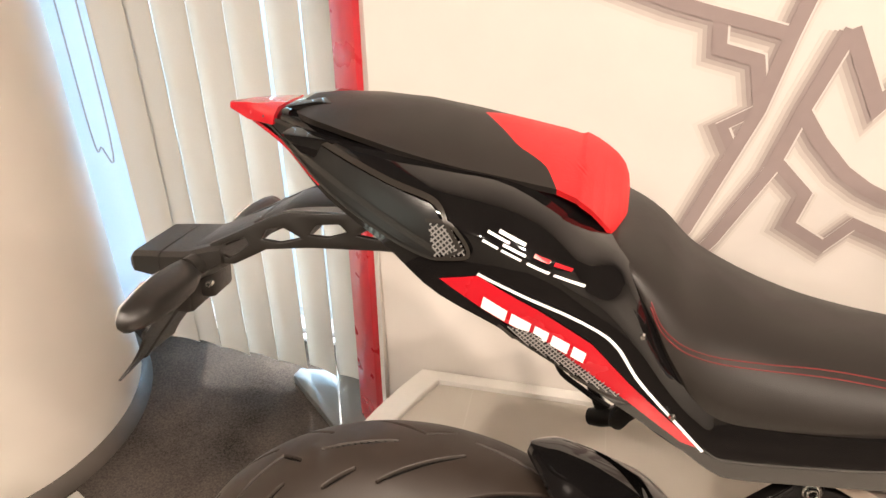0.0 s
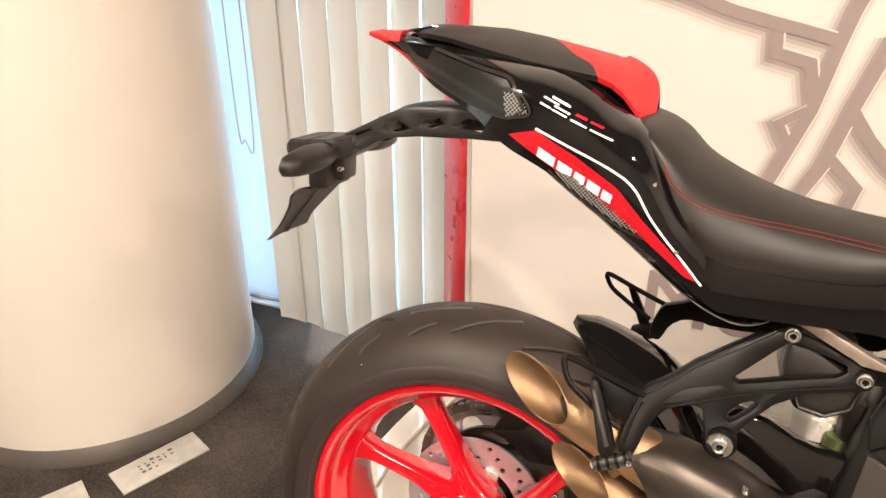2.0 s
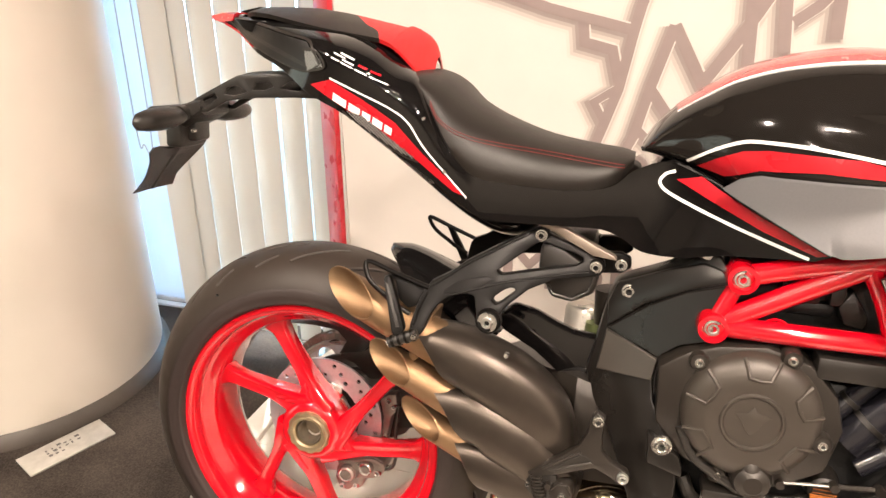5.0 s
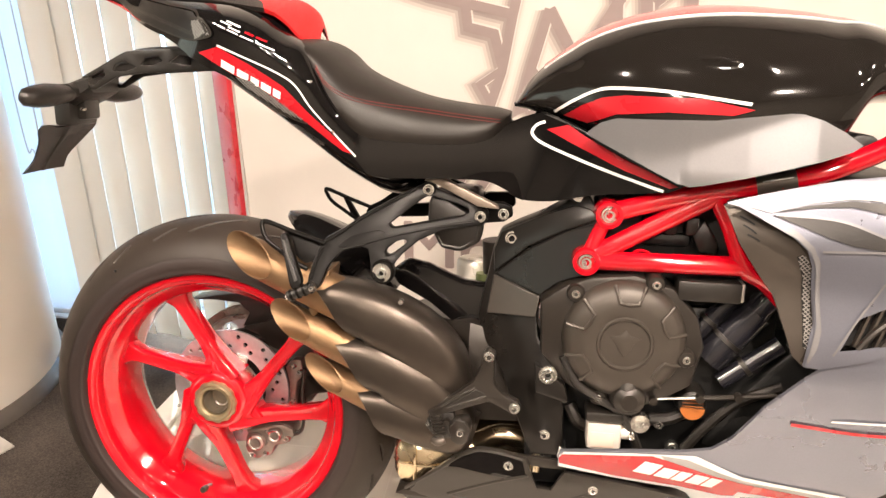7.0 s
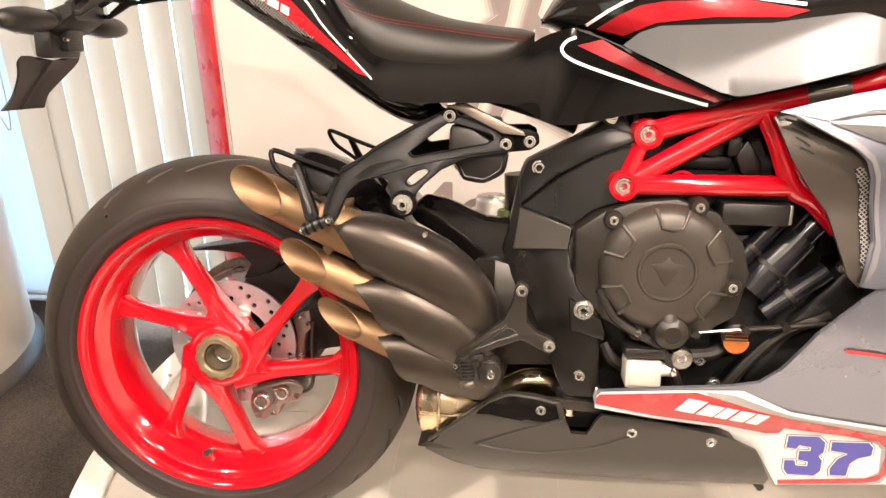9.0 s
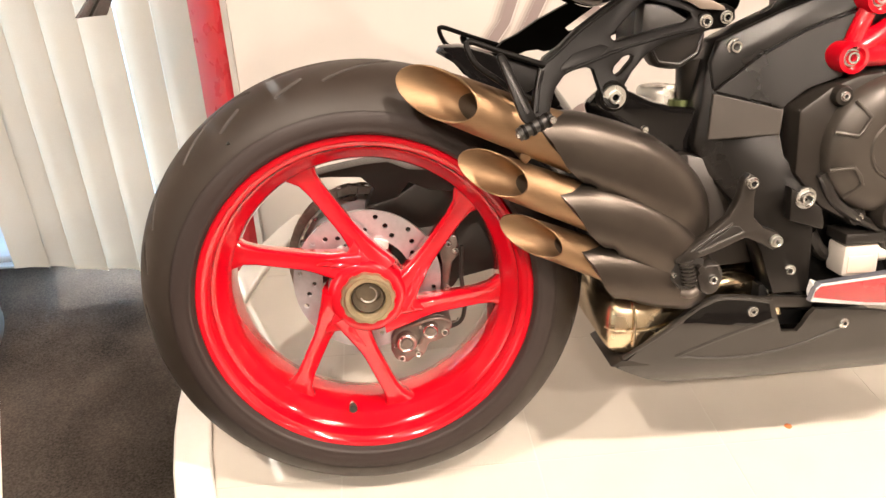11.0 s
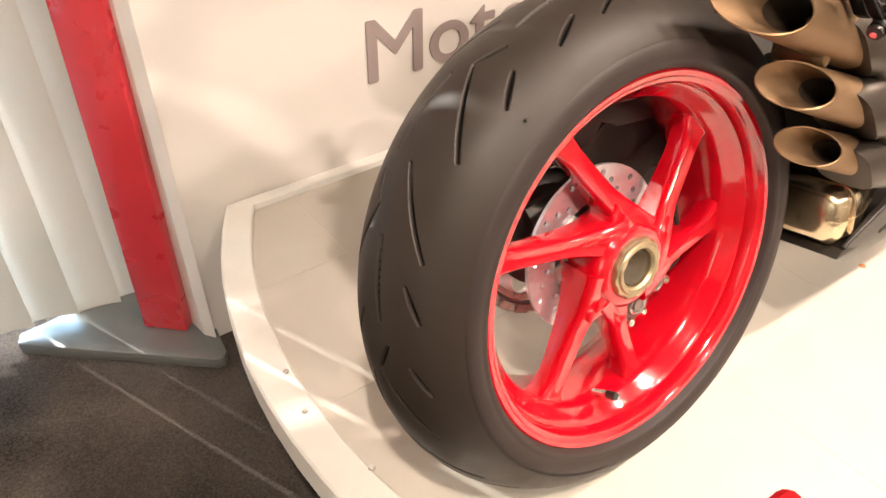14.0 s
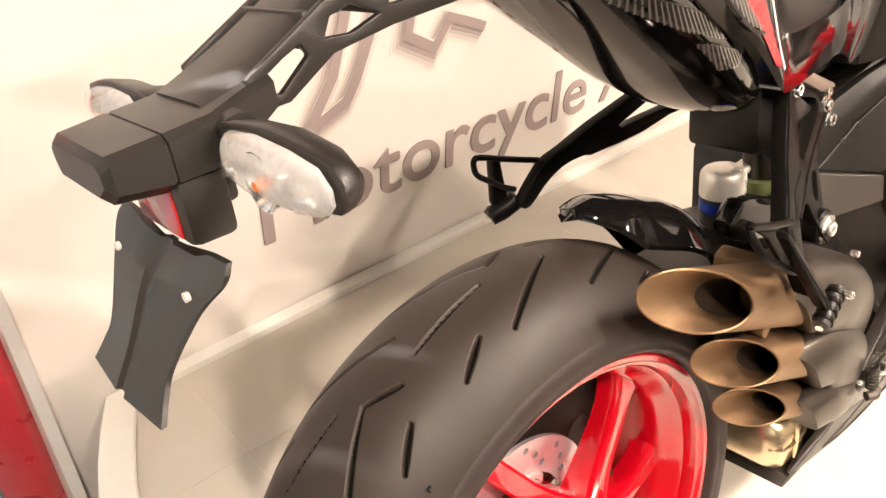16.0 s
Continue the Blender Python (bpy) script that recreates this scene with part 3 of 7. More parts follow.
for k, (x, turn) in enumerate(SLATS):
    wide, turn, low = 0.104, -turn, -2.50 - 0.12 * (x + 0.9)
    bm = bmesh.new()
    rows = []
    for u in np.linspace(-0.5, 0.5, 9):
        y = 0.006 * (1 - 4 * u * u)
        rows.append([(u * wide, y, low), (u * wide, y, 0.0), (u * wide, y + 0.0012, 0.0), (u * wide, y + 0.0012, low)])
    skin(bm, rows)
    bm.transform(pose(x + 0.75, 0, 0.02 * (k % 2) * 0.3, 0, 0, turn))
    part("slat", bm, BLIND, blinds)
part("headrail", box((-0.40, -0.03, 0.0), (0.42, 0.03, 0.045), 0.004), FRAMEPAINT, blinds)
loop = [(-0.36, -0.03, 0.01), (-0.36, -0.032, -0.9), (-0.366, -0.034, -1.75), (-0.345, -0.034, -1.83), (-0.312, -0.034, -1.79), (-0.31, -0.03, -0.9), (-0.31, -0.03, 0.01)]
part("cord", tube(loop, 0.0022, 6, 40), CORD, blinds, "looped grey pull cord")

# red post on a grey base plate
post = thing("display_post", pose(-0.357, 0.925, FLOOR), "flat bright red display post on a grey base plate", "display post")
part("base_plate", stage([(-0.30, 0.135), (0.043, -0.176), (0.060, -0.180), (0.073, -0.166), (0.105, 0.10), (0.06, 0.17), (-0.10, 0.19), (-0.29, 0.17)], 0, 0.03, 0.004), BASEPLATE, post, "grey lacquered base plate")
part("upright", box((-0.052, -0.018, 0.03), (0.052, 0.018, 2.6), 0.003, pose(0, 0, 0, 0, 0, -45)), POSTRED, post, "flat red upright")
for v in bpy.data.objects["upright"].data.vertices:
    v.co.x, v.co.y = v.co.x + 0.016 * v.co.z, v.co.y - 0.038 * v.co.z
part("cable_clip", box((0.05, 0.07, 0.03), (0.085, 0.085, 0.042), 0.003), SATIN, post)

# floor labels
def floor_label(x, y, turn, long, printed, words):
    ob = thing("floor_label", pose(x, y, FLOOR), words, "label", "floor labels")
    part("strip", box((-long, -0.052, 0.0), (long, 0.052, 0.006), 0.002, pose(0, 0, 0, 0, 0, turn)), PAPER, ob)
    for k in range(printed):
        u, v, w = -0.055 + 0.018 * (k % 6), 0.018 - 0.017 * (k // 6) + random.uniform(-0.003, 0.003), random.uniform(0.004, 0.014)
        part("print_bar", box((u, v, 0.006), (u + w, v + random.uniform(0.004, 0.010), 0.0068), 0, pose(0, 0, 0, 0, 0, turn)), INK, ob, smooth=0)


random.seed(4)
floor_label(-1.062, 0.420, 64.5, 0.126, 15, "white floor label with faded dark print")
floor_label(-1.237, 0.152, 58, 0.125, 0, "plain white label stuck to the carpet")

# red card on a stand
card = thing("information_stand", pose(-0.30, -0.41, 0.549, 56.5), "glossy red information card on a slim stand", "information stand")


def rounded(w, h, r):
    pts = []
    for cx, cy, a in ((-r, -r, 0), (-w + r, -r, 90), (-w + r, -h + r, 180), (-r, -h + r, 270)):
        pts += [(cx + r * math.cos(radians(a + t)), cy + r * math.sin(radians(a + t))) for t in (0, 22, 45, 67, 90)]
    return pts


panel = part("panel", stage(rounded(0.22, 0.30, 0.012), -0.005, 0.0, 0.001), CARDRED, card, "glossy red panel")
part("backing", stage([(x + 0.001, y - 0.004) for x, y in rounded(0.22, 0.30, 0.012)], -0.016, -0.0055, 0.002), WHITE, card, "white backing")
EX, EY = -0.098, -0.082


def polar(r, a):
    return (EX + r * math.cos(radians(a)), EY + r * math.sin(radians(a)))


part("print_ribbon", stage([polar(0.055, a) for a in range(40, 146, 7)] + [polar(0.043, a) for a in range(144, 38, -7)], 0.0, 0.0008), CARDBLUE, panel, "blue ribbon with gold marks", 0)
for k in range(6):
    a = 136 - 17 * k
    part("print_mark", stage([polar(0.046, a), polar(0.046, a - 7), polar(0.053, a - 7), polar(0.053, a)], 0.0008, 0.0012), CARDGOLD, panel, smooth=0)
part("print_gear", stage([polar(0.040 if k % 4 < 2 else 0.036, 7.5 * k) for k in range(48)], 0.0, 0.0006), CARDGOLD, panel, "gold toothed ring", 0)
part("print_disc", stage([polar(0.029, 12 * k) for k in range(30)], 0.0006, 0.0010), CARDBLUE, panel, "blue disc", 0)
for a, b in (((-0.061, -0.036), (-0.078, -0.085)), ((-0.096, -0.058), (-0.080, -0.085)), ((-0.120, -0.09), (-0.096, -0.058))):
    part("print_bar", stage(band(a, b, 0.006), 0.0010, 0.0014), WHITE, panel, smooth=0)
part("print_wing", stage([(-0.071, -0.063), (-0.022, -0.052), (-0.048, -0.066), (-0.078, -0.075)], 0.0010, 0.0014), CARDSKY, panel, "light blue wing shape", 0)
base = pose(0, 0, 0, -56.5)
bm = tube([base @ Vector((-0.21, 0.05, -0.19)), base @ Vector((-0.21, 0.05, -0.70)), base @ Vector((-0.21, 0.05, FLOOR - 0.549 + 0.02))], 0.012, 12)
part("pole", bm, STEEL, card, "slim metal pole")
bm = tube([(-0.13, -0.15, -0.012), base @ Vector((-0.21, 0.05, -0.19))], 0.010, 10)
part("bracket", bm, STEEL, card)
bm = lathe([(0.13, 0.0), (0.13, 0.008), (0.02, 0.02)], 40, tuple(Vector((-0.21, 0.05, FLOOR - 0.549))), "z")
bm.transform(base)
part("foot", bm, STEEL, card, "round metal foot")

# ceiling downlights
lamp0 = None
for k, (x, y, share) in enumerate(LAMPS):
    if lamp0 is None:
        lamp0 = thing("ceiling_light", pose(x, y, TOP), "round recessed ceiling downlight giving warm light", "ceiling light", "ceiling downlights")
        part("housing", lathe([(0.085, -0.012), (0.10, -0.012), (0.10, 0.0), (0.085, 0.0)], 32, axis="z", closed=True), FRAMEPAINT, lamp0)
        part("lens", lathe([(0.0, -0.004), (0.084, -0.004), (0.084, 0.0)], 32, axis="z"), LAMPGLOW, lamp0, "warm glowing lens")
    else:
        copy_thing(lamp0, pose(x, y, TOP))
    lamp = new("lamp", bpy.data.lights.new("lamp", "AREA"))
    lamp.data.shape, lamp.data.size, lamp.data.energy, lamp.data.color = "DISK", 0.11, LAMP_POWER * share, LAMP_COLOR
    lamp.matrix_world = pose(x, y, TOP - 0.014)
# ---- the motorcycle: built round the rear axle (x ahead, y to its left, z up), leaning on its side stand ----
bike = thing("motorcycle", pose(0, 0, 0.315, -10.43), "black, red and silver sport motorcycle leaning on its side stand", "motorcycle")

# rear wheel
profile = [(0.2325, -0.0775), (0.2285, -0.0805), (0.2235, -0.0795), (0.2205, -0.0755), (0.2165, -0.0745), (0.2135, -0.070), (0.2125, -0.060), (0.2065, -0.056), (0.2045, -0.050), (0.1965, -0.044), (0.1925, -0.036), (0.190, -0.02),
           (0.190, 0.02), (0.193, 0.040), (0.198, 0.052), (0.212, 0.064), (0.222, 0.0795), (0.2325, 0.0775), (0.229, 0.070), (0.204, 0.046),
           (0.200, 0.0), (0.204, -0.046), (0.229, -0.070)]
wheel = part("rear_wheel", lathe(profile, 120, closed=True), RED, bike, "glossy red six-spoke rear wheel", 40)


def spoke(a_hub, a_rim):
    """A swept spoke with a softly hollowed face, from the hub to the rim well."""
    p0 = Vector((0.040 * math.cos(radians(a_hub)), 0, 0.040 * math.sin(radians(a_hub))))
    p1 = Vector((0.197 * math.cos(radians(a_rim)), 0, 0.197 * math.sin(radians(a_rim))))
    mid = p0.lerp(p1, 0.45)
    rings = []
    path = curve_pts([tuple(p0), tuple(p0.lerp(mid, 0.5)), tuple(mid), tuple(p1)], 18)
    for i, q in enumerate(path):
        t = i / 17
        d = Vector(path[min(i + 1, 17)] - path[max(i - 1, 0)]).normalized()
        s = Vector((-d.z, 0, d.x))
        w = float(np.interp(t, [0, 0.2, 0.4, 0.65, 0.88, 0.95, 1], [0.026, 0.0205, 0.0160, 0.0125, 0.0125, 0.016, 0.028]))
        y0 = float(np.interp(t, [0, 0.2, 0.45, 0.85, 1], [-0.063, -0.060, -0.053, -0.040, -0.033]))
        y1 = float(np.interp(t, [0, 0.3, 0.85, 1], [0.0, -0.010, -0.010, 0.0]))
        c = Vector(q)
        g = 0.0022 * float(np.interp(t, [0, 0.3, 0.6, 0.9, 1], [0, 1, 1, 0.5, 0]))
        prof = [(-1, y0 + 0.012), (-0.97, y0 + 0.006), (-0.88, y0 + 0.0018), (-0.70, y0), (-0.45, y0 + g * 0.6), (0, y0 + g), (0.45, y0 + g * 0.6), (0.70, y0), (0.88, y0 + 0.0018), (0.97, y0 + 0.006), (1, y0 + 0.012), (0.72, y1), (-0.72, y1)]
        rings.append([c + s * (w * u) + Vector((0, y, 0)) for u, y in prof])
    return skin(bmesh.new(), rings)


for k in range(3):
    part("spoke", spoke(60 + 120 * k, 114.5 + 120 * k), RED, wheel, "", 40)
    part("spoke", spoke(104 + 120 * k, 160.5 + 120 * k), RED, wheel, "", 40)


def spoke_web(k, y0, grow, reach):
    """The web that joins a pair of spokes at the hub, with a stepped face."""
    def on(a_hub, a_rim, t):
        a, b = radians(a_hub + 120 * k), radians(a_rim + 120 * k)
        return (0.040 * math.cos(a) * (1 - t) + 0.197 * math.cos(b) * t, 0.040 * math.sin(a) * (1 - t) + 0.197 * math.sin(b) * t)

    one = [on(60 - grow, 114.5 - grow * 0.2, t * reach) for t in (0.0, 0.12, 0.24, 0.34)]
    two = [on(104 + grow, 160.5 + grow * 0.2, t * reach) for t in (0.34, 0.24, 0.12, 0.0)]
    mid = [on(70, 125, 0.27 * reach), on(77, 132, 0.235 * reach), on(82, 137.5, 0.225 * reach), on(88, 143, 0.235 * reach), on(95, 150, 0.27 * reach)]
    return prism(one + mid + two, y0, -0.014, 0.004, segments=3)


for k in range(3):
    web = part("spoke_web", spoke_web(k, -0.0555, 0, 1.0), RED, wheel, "", 40)
    part("web_step", spoke_web(k, -0.0605, -5, 0.72), RED, web, "", 40)
part("hub", lathe([(0.030, 0.0), (0.050, 0.0), (0.057, -0.030), (0.056, -0.052), (0.0525, -0.0600), (0.047, -0.0645), (0.041, -0.066), (0.030, -0.06)], 60, closed=True), RED, wheel, "", 50)
bm = bmesh.new()
rings = []
for k in range(72):
    a = 2 * math.pi * k / 72
    sc = 1.0 if (k % 6) < 3 else 0.955
    rings.append([(r * f * math.cos(a), y, r * f * math.sin(a)) for r, y, f in ((0.0238, -0.045, 1), (0.0238, -0.069, 1), (0.0262, -0.0725, 1), (0.0315, -0.0735, 1), (0.0330, -0.0710, 1), (0.0372, -0.0705, sc), (0.0386, -0.068, sc), (0.0392, -0.058, sc), (0.0392, -0.050, 1))])
vs = [[bm.verts.new(p) for p in r] for r in rings]
for k in range(72):
    for j in range(8):
        bm.faces.new((vs[k][j], vs[k][j + 1], vs[(k + 1) % 72][j + 1], vs[(k + 1) % 72][j]))
part("hub_nut", bm, NUT, wheel, "scalloped bronze axle nut", 30)
part("axle", lathe([(0.0, -0.040), (0.0175, -0.040), (0.0190, -0.043), (0.0195, -0.060), (0.0215, -0.0655), (0.0236, -0.062), (0.0236, 0.06)], 40), AXLE, wheel, "hollow dull steel axle end")
part("axle_clip", tube([(0.012 * math.cos(t), -0.0425, 0.012 * math.sin(t) - 0.004) for t in np.linspace(3.6, 7.6, 16)], 0.0014, 6), STEEL, wheel)
bm = tube([(-0.036, -0.030, -0.186), (-0.0355, -0.040, -0.182), (-0.034, -0.052, -0.178)], 0.0045, 10)
part("valve", bm, ZINC, wheel, "short metal tyre valve")
part("valve_cap", tube([(-0.034, -0.052, -0.178), (-0.033, -0.066, -0.174)], 0.0056, 10), SATIN, wheel)

# tyre with cut grooves: (angle, y) lines of one sixth of the tread
GROOVES = [[(115.5, -0.027), (121, -0.0115), (138, -0.055)], [(119, -0.050), (125.3, -0.064)], [(141.3, -0.012), (157, -0.056)],
           [(162.4, -0.045), (169, -0.060)], [(155, -0.007), (170.6, -0.017)]]
NA, NY = 2700, 236
ph = np.linspace(-1.135, 1.135, NY)
ty, tr = 0.096 * np.sin(ph), 0.222 + 0.096 * np.cos(ph)
ang = np.arange(NA) * 360.0 / NA
A, Y = np.meshgrid(ang, ty, indexing="ij")
arc_y = np.arcsin(np.clip(Y / 0.096, -1, 1)) * 0.096
depth = np.zeros_like(A)
for sign_y, shift in ((1, 0.0), (-1, 29.0)):
    for line in GROOVES:
        for (a0, y0), (a1, y1) in zip(line, line[1:]):
            for rep in range(6):
                da = (A - (a0 + shift + 60 * rep) + 180) % 360 - 180
                px, pz = radians(1) * da * 0.30, arc_y * sign_y
                qx, s0, s1 = radians(1) * (a1 - a0) * 0.30, math.asin(y0 / 0.096) * 0.096, math.asin(y1 / 0.096) * 0.096
                L2 = qx * qx + (s1 - s0) ** 2
                u = np.clip((px * qx + (pz - s0) * (s1 - s0)) / L2, 0, 1)
                dist = np.hypot(px - u * qx, pz - s0 - u * (s1 - s0))
                half = 0.0006 + 0.0014 * np.sin(np.pi * np.clip(u, 0.06, 0.94)) ** 0.5
                e = np.clip((half + 0.0013 - dist) / 0.0022, 0, 1)
                depth = np.maximum(depth, e * e * (3 - 2 * e) * 0.0045)
R = tr[None, :] - depth
co = np.stack([R * np.cos(np.radians(A)), np.broadcast_to(ty, A.shape) * (1 - depth / 0.12), R * np.sin(np.radians(A))], -1).reshape(-1, 3)
i, j = np.meshgrid(np.arange(NA), np.arange(NY - 1), indexing="ij")
i2 = (i + 1) % NA
faces = np.stack([i * NY + j, i * NY + j + 1, i2 * NY + j + 1, i2 * NY + j], -1).reshape(-1, 4)
me = bpy.data.meshes.new("tyre")
me.from_pydata(co.tolist(), [], faces.tolist())
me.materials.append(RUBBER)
me.materials.append(GROOVE_SHADE)
# deep groove faces take the darkened rubber that paints their shade
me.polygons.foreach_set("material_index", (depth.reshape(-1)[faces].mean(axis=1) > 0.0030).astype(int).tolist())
me.polygons.foreach_set("use_smooth", [True] * len(me.polygons))
tyre = new("tyre", me)
tyre.parent = wheel
tagged(tyre, "black road tyre with slanted tread grooves")
for sgn in (-1, 1):
    prof = [(0.2645, 0.0855), (0.2622, 0.0858), (0.2610, 0.0872), (0.256, 0.0890), (0.250, 0.0900), (0.244, 0.0898), (0.2400, 0.0885), (0.2385, 0.0892), (0.2355, 0.0880), (0.2335, 0.085), (0.2318, 0.080), (0.226, 0.072)]
    bm = bmesh.new()
    rows = []
    for t in np.linspace(0, 2 * math.pi, 180, endpoint=False):
        rows.append([(r * math.cos(t), sgn * h, r * math.sin(t)) for r, h in prof])
    vs = [[bm.verts.new(p) for p in r] for r in rows]
    for k in range(180):
        for q in range(len(prof) - 1):
            bm.faces.new((vs[k][q], vs[k][q + 1], vs[(k + 1) % 180][q + 1], vs[(k + 1) % 180][q]))
    part("sidewall", bm, RUBBER_SIDE, wheel, "dull brown-black tyre sidewall", 60)
part("wear_mark", lathe([(0.0, -0.002), (0.0022, -0.002), (0.0022, 0.001)], 12), DARK, wheel).matrix_basis = pose(-0.160, -0.0795, 0.2295, 0, 0, 0) @ pose(0, 0, 0, 55, 0, 30)

# brake disc with drilled holes, carrier, sprocket and chain
def circle(cx, cz, r, n):
    return [(cx + r * math.cos(t), cz + r * math.sin(t)) for t in np.linspace(0, 2 * math.pi, n, endpoint=False)]


holes = []
for k in range(36):
    a, r = 2 * math.pi * k / 36, (0.078, 0.088, 0.098)[k % 3]
    holes.append(circle(r * math.cos(a), r * math.sin(a), 0.0040, 10))
part("brake_disc", prism(circle(0, 0, 0.108, 72), 0.000, 0.005, 0, [circle(0, 0, 0.066, 48)] + holes), DISC, wheel, "drilled steel brake disc", 30)
part("disc_carrier", prism([(r * math.cos(t), r * math.sin(t)) for k, t in enumerate(np.linspace(0, 2 * math.pi, 60, endpoint=False)) for r in ((0.068 if k % 10 < 4 else 0.055),)], -0.006, 0.000, 0.001), ALU, wheel)
part("sensor_ring", prism(circle(0, 0, 0.054, 48), -0.0095, -0.0065, 0.0005, [circle(0, 0, 0.044, 40)] + [circle(0.049 * math.cos(a), 0.049 * math.sin(a), 0.0020, 6) for a in np.linspace(0, 2 * math.pi, 30, endpoint=False)]), PALE_METAL, wheel, "pale perforated speed sensor ring", 30)
for k in range(6):
    t = 2 * math.pi * (k + 0.2) / 6
    bolt(wheel, 0.060 * math.cos(t), -0.006, 0.060 * math.sin(t), 0.0055)
teeth = []
for k in range(43 * 4):
    r = (0.112, 0.119, 0.119, 0.112)[k % 4]
    teeth.append((r * math.cos(2 * math.pi * k / 172), r * math.sin(2 * math.pi * k / 172)))
cut = [[(0.079 * math.cos(a) + 0.019 * math.cos(t), 0.079 * math.sin(a) + 0.019 * math.sin(t)) for t in np.linspace(0, 2 * math.pi, 14, endpoint=False)] for a in np.linspace(0, 2 * math.pi, 6, endpoint=False)]
part("sprocket", prism(teeth, 0.097, 0.103, 0, [circle(0, 0, 0.045, 30)] + cut), DISC, wheel, "steel chain sprocket", 30)
bm = bmesh.new()
part("sprocket_ring", lathe([(0.098, 0.094), (0.106, 0.092), (0.109, 0.096), (0.106, 0.100), (0.098, 0.100)], 90, closed=True), STEEL, wheel, "bright machined ring of the sprocket")
part("sprocket_carrier", lathe([(0.0, 0.075), (0.055, 0.070), (0.074, 0.080), (0.080, 0.088), (0.080, 0.096), (0.0, 0.097)], 48), SATIN, wheel, "black sprocket carrier")
for k in range(6):
    t = 2 * math.pi * (k + 0.35) / 6
    bolt(wheel, 0.088 * math.cos(t), 0.094, 0.088 * math.sin(t), 0.008)
path = [(0.117 * math.cos(t), 0.117 * math.sin(t)) for t in np.linspace(math.pi * 1.47, math.pi * 0.55, 40)]
upper, lower = (0.50, 0.085), (0.50, -0.005)
pts2 = [(path[0][0] + (lower[0] - path[0][0]) * u, path[0][1] + (lower[1] - path[0][1]) * u) for u in np.linspace(1, 0.03, 34)] + path
pts2 += [(path[-1][0] + (upper[0] - path[-1][0]) * u, path[-1][1] + (upper[1] - path[-1][1]) * u) for u in np.linspace(0.03, 1, 34)]
seg = np.cumsum([0] + [math.dist(a, b) for a, b in zip(pts2, pts2[1:])])
count = int(seg[-1] / 0.0159)
for k in range(count):
    p = [np.interp(0.0159 * (k + d), seg, [q[n] for q in pts2]) for d in (0, 1) for n in (0, 1)]
    mx, mz, t = (p[0] + p[2]) / 2, (p[1] + p[3]) / 2, math.atan2(p[3] - p[1], p[2] - p[0])
    out_y = 0.0115 if k % 2 else 0.0085
    for sy in (-1, 1):
        box((-0.0115, sy * out_y - 0.001, -0.0065), (0.0115, sy * out_y + 0.001, 0.0065), 0.003, pose(mx, 0.100, mz) @ Matrix.Rotation(-t, 4, "Y"), bm, 1)
    box((-0.004, -0.013, -0.004), (0.004, 0.013, 0.004), 0.0015, pose(p[0], 0.100, p[1]) @ Matrix.Rotation(-t, 4, "Y"), bm, 1)
tagged(part("chain", bm, CHAIN, bike, "oily drive chain", 30), kind="stuff")
# caliper
cal = part("brake_caliper", prism([(0.016, -0.108), (0.014, -0.126), (0.020, -0.142), (0.030, -0.149), (0.040, -0.149), (0.050, -0.140), (0.058, -0.143), (0.066, -0.136), (0.071, -0.120), (0.085, -0.116), (0.099, -0.111), (0.108, -0.094), (0.106, -0.080), (0.086, -0.071), (0.050, -0.080), (0.026, -0.088)], 0.020, 0.062, 0.005), CALIPER, bike, "worn cast metal rear brake caliper", 30)
for x, z, r in ((0.038, -0.112, 0.0165), (0.074, -0.095, 0.0135)):
    part("piston_cap", lathe([(0.0, 0.009), (r * 0.45, 0.009), (r * 0.5, 0.012), (r * 0.85, 0.012), (r, 0.015), (r, 0.024)], 24, (x, 0, z)), CALIPER, cal)
    part("cap_ring", lathe([(r * 0.62, 0.0095), (r * 0.74, 0.0085), (r * 0.86, 0.0100), (r * 0.86, 0.014), (r * 0.62, 0.014)], 24, (x, 0, z), closed=True), STEEL, cal)
for x, z, r in ((0.030, -0.138, 0.0058), (0.055, -0.133, 0.0050), (0.096, -0.100, 0.0062), (0.060, -0.088, 0.004), (0.022, -0.118, 0.0035)):
    bolt(cal, x, 0.018, z, r)
part("caliper_rib", tube([(0.022, 0.019, -0.094), (0.050, 0.016, -0.084), (0.084, 0.016, -0.076), (0.104, 0.019, -0.084)], 0.0035, 8, 16), CALIPER, cal)
part("caliper_rib", tube([(0.056, 0.019, -0.118), (0.062, 0.016, -0.108), (0.060, 0.018, -0.094)], 0.003, 8, 10), CALIPER, cal)
part("bleed_nipple", tube([(0.104, 0.03, -0.092), (0.116, 0.026, -0.090), (0.120, 0.026, -0.084)], 0.0032, 8), STEEL, cal)
part("brake_hose", tube([(0.100, 0.028, -0.100), (0.122, 0.020, -0.084), (0.128, 0.020, -0.050), (0.124, 0.024, -0.02), (0.126, 0.03, 0.03)], 0.0032, 8, 24), SATIN, cal)
brk = part("pad_bracket", prism([(0.090, 0.030), (0.103, 0.044), (0.119, 0.046), (0.124, 0.016), (0.112, 0.004), (0.104, -0.048), (0.094, -0.054), (0.097, 0.0)], 0.034, 0.056, 0.003), CALIPER, cal, "cast bracket behind the disc")
for x, z in ((0.107, 0.034), (0.117, 0.024), (0.103, -0.035)):
    bolt(brk, x, 0.032, z, 0.0048)
for ob in [cal] + list(cal.children_recursive):
    ob.data.transform(Matrix.Translation((0.0135, -0.034, 0.0165)))
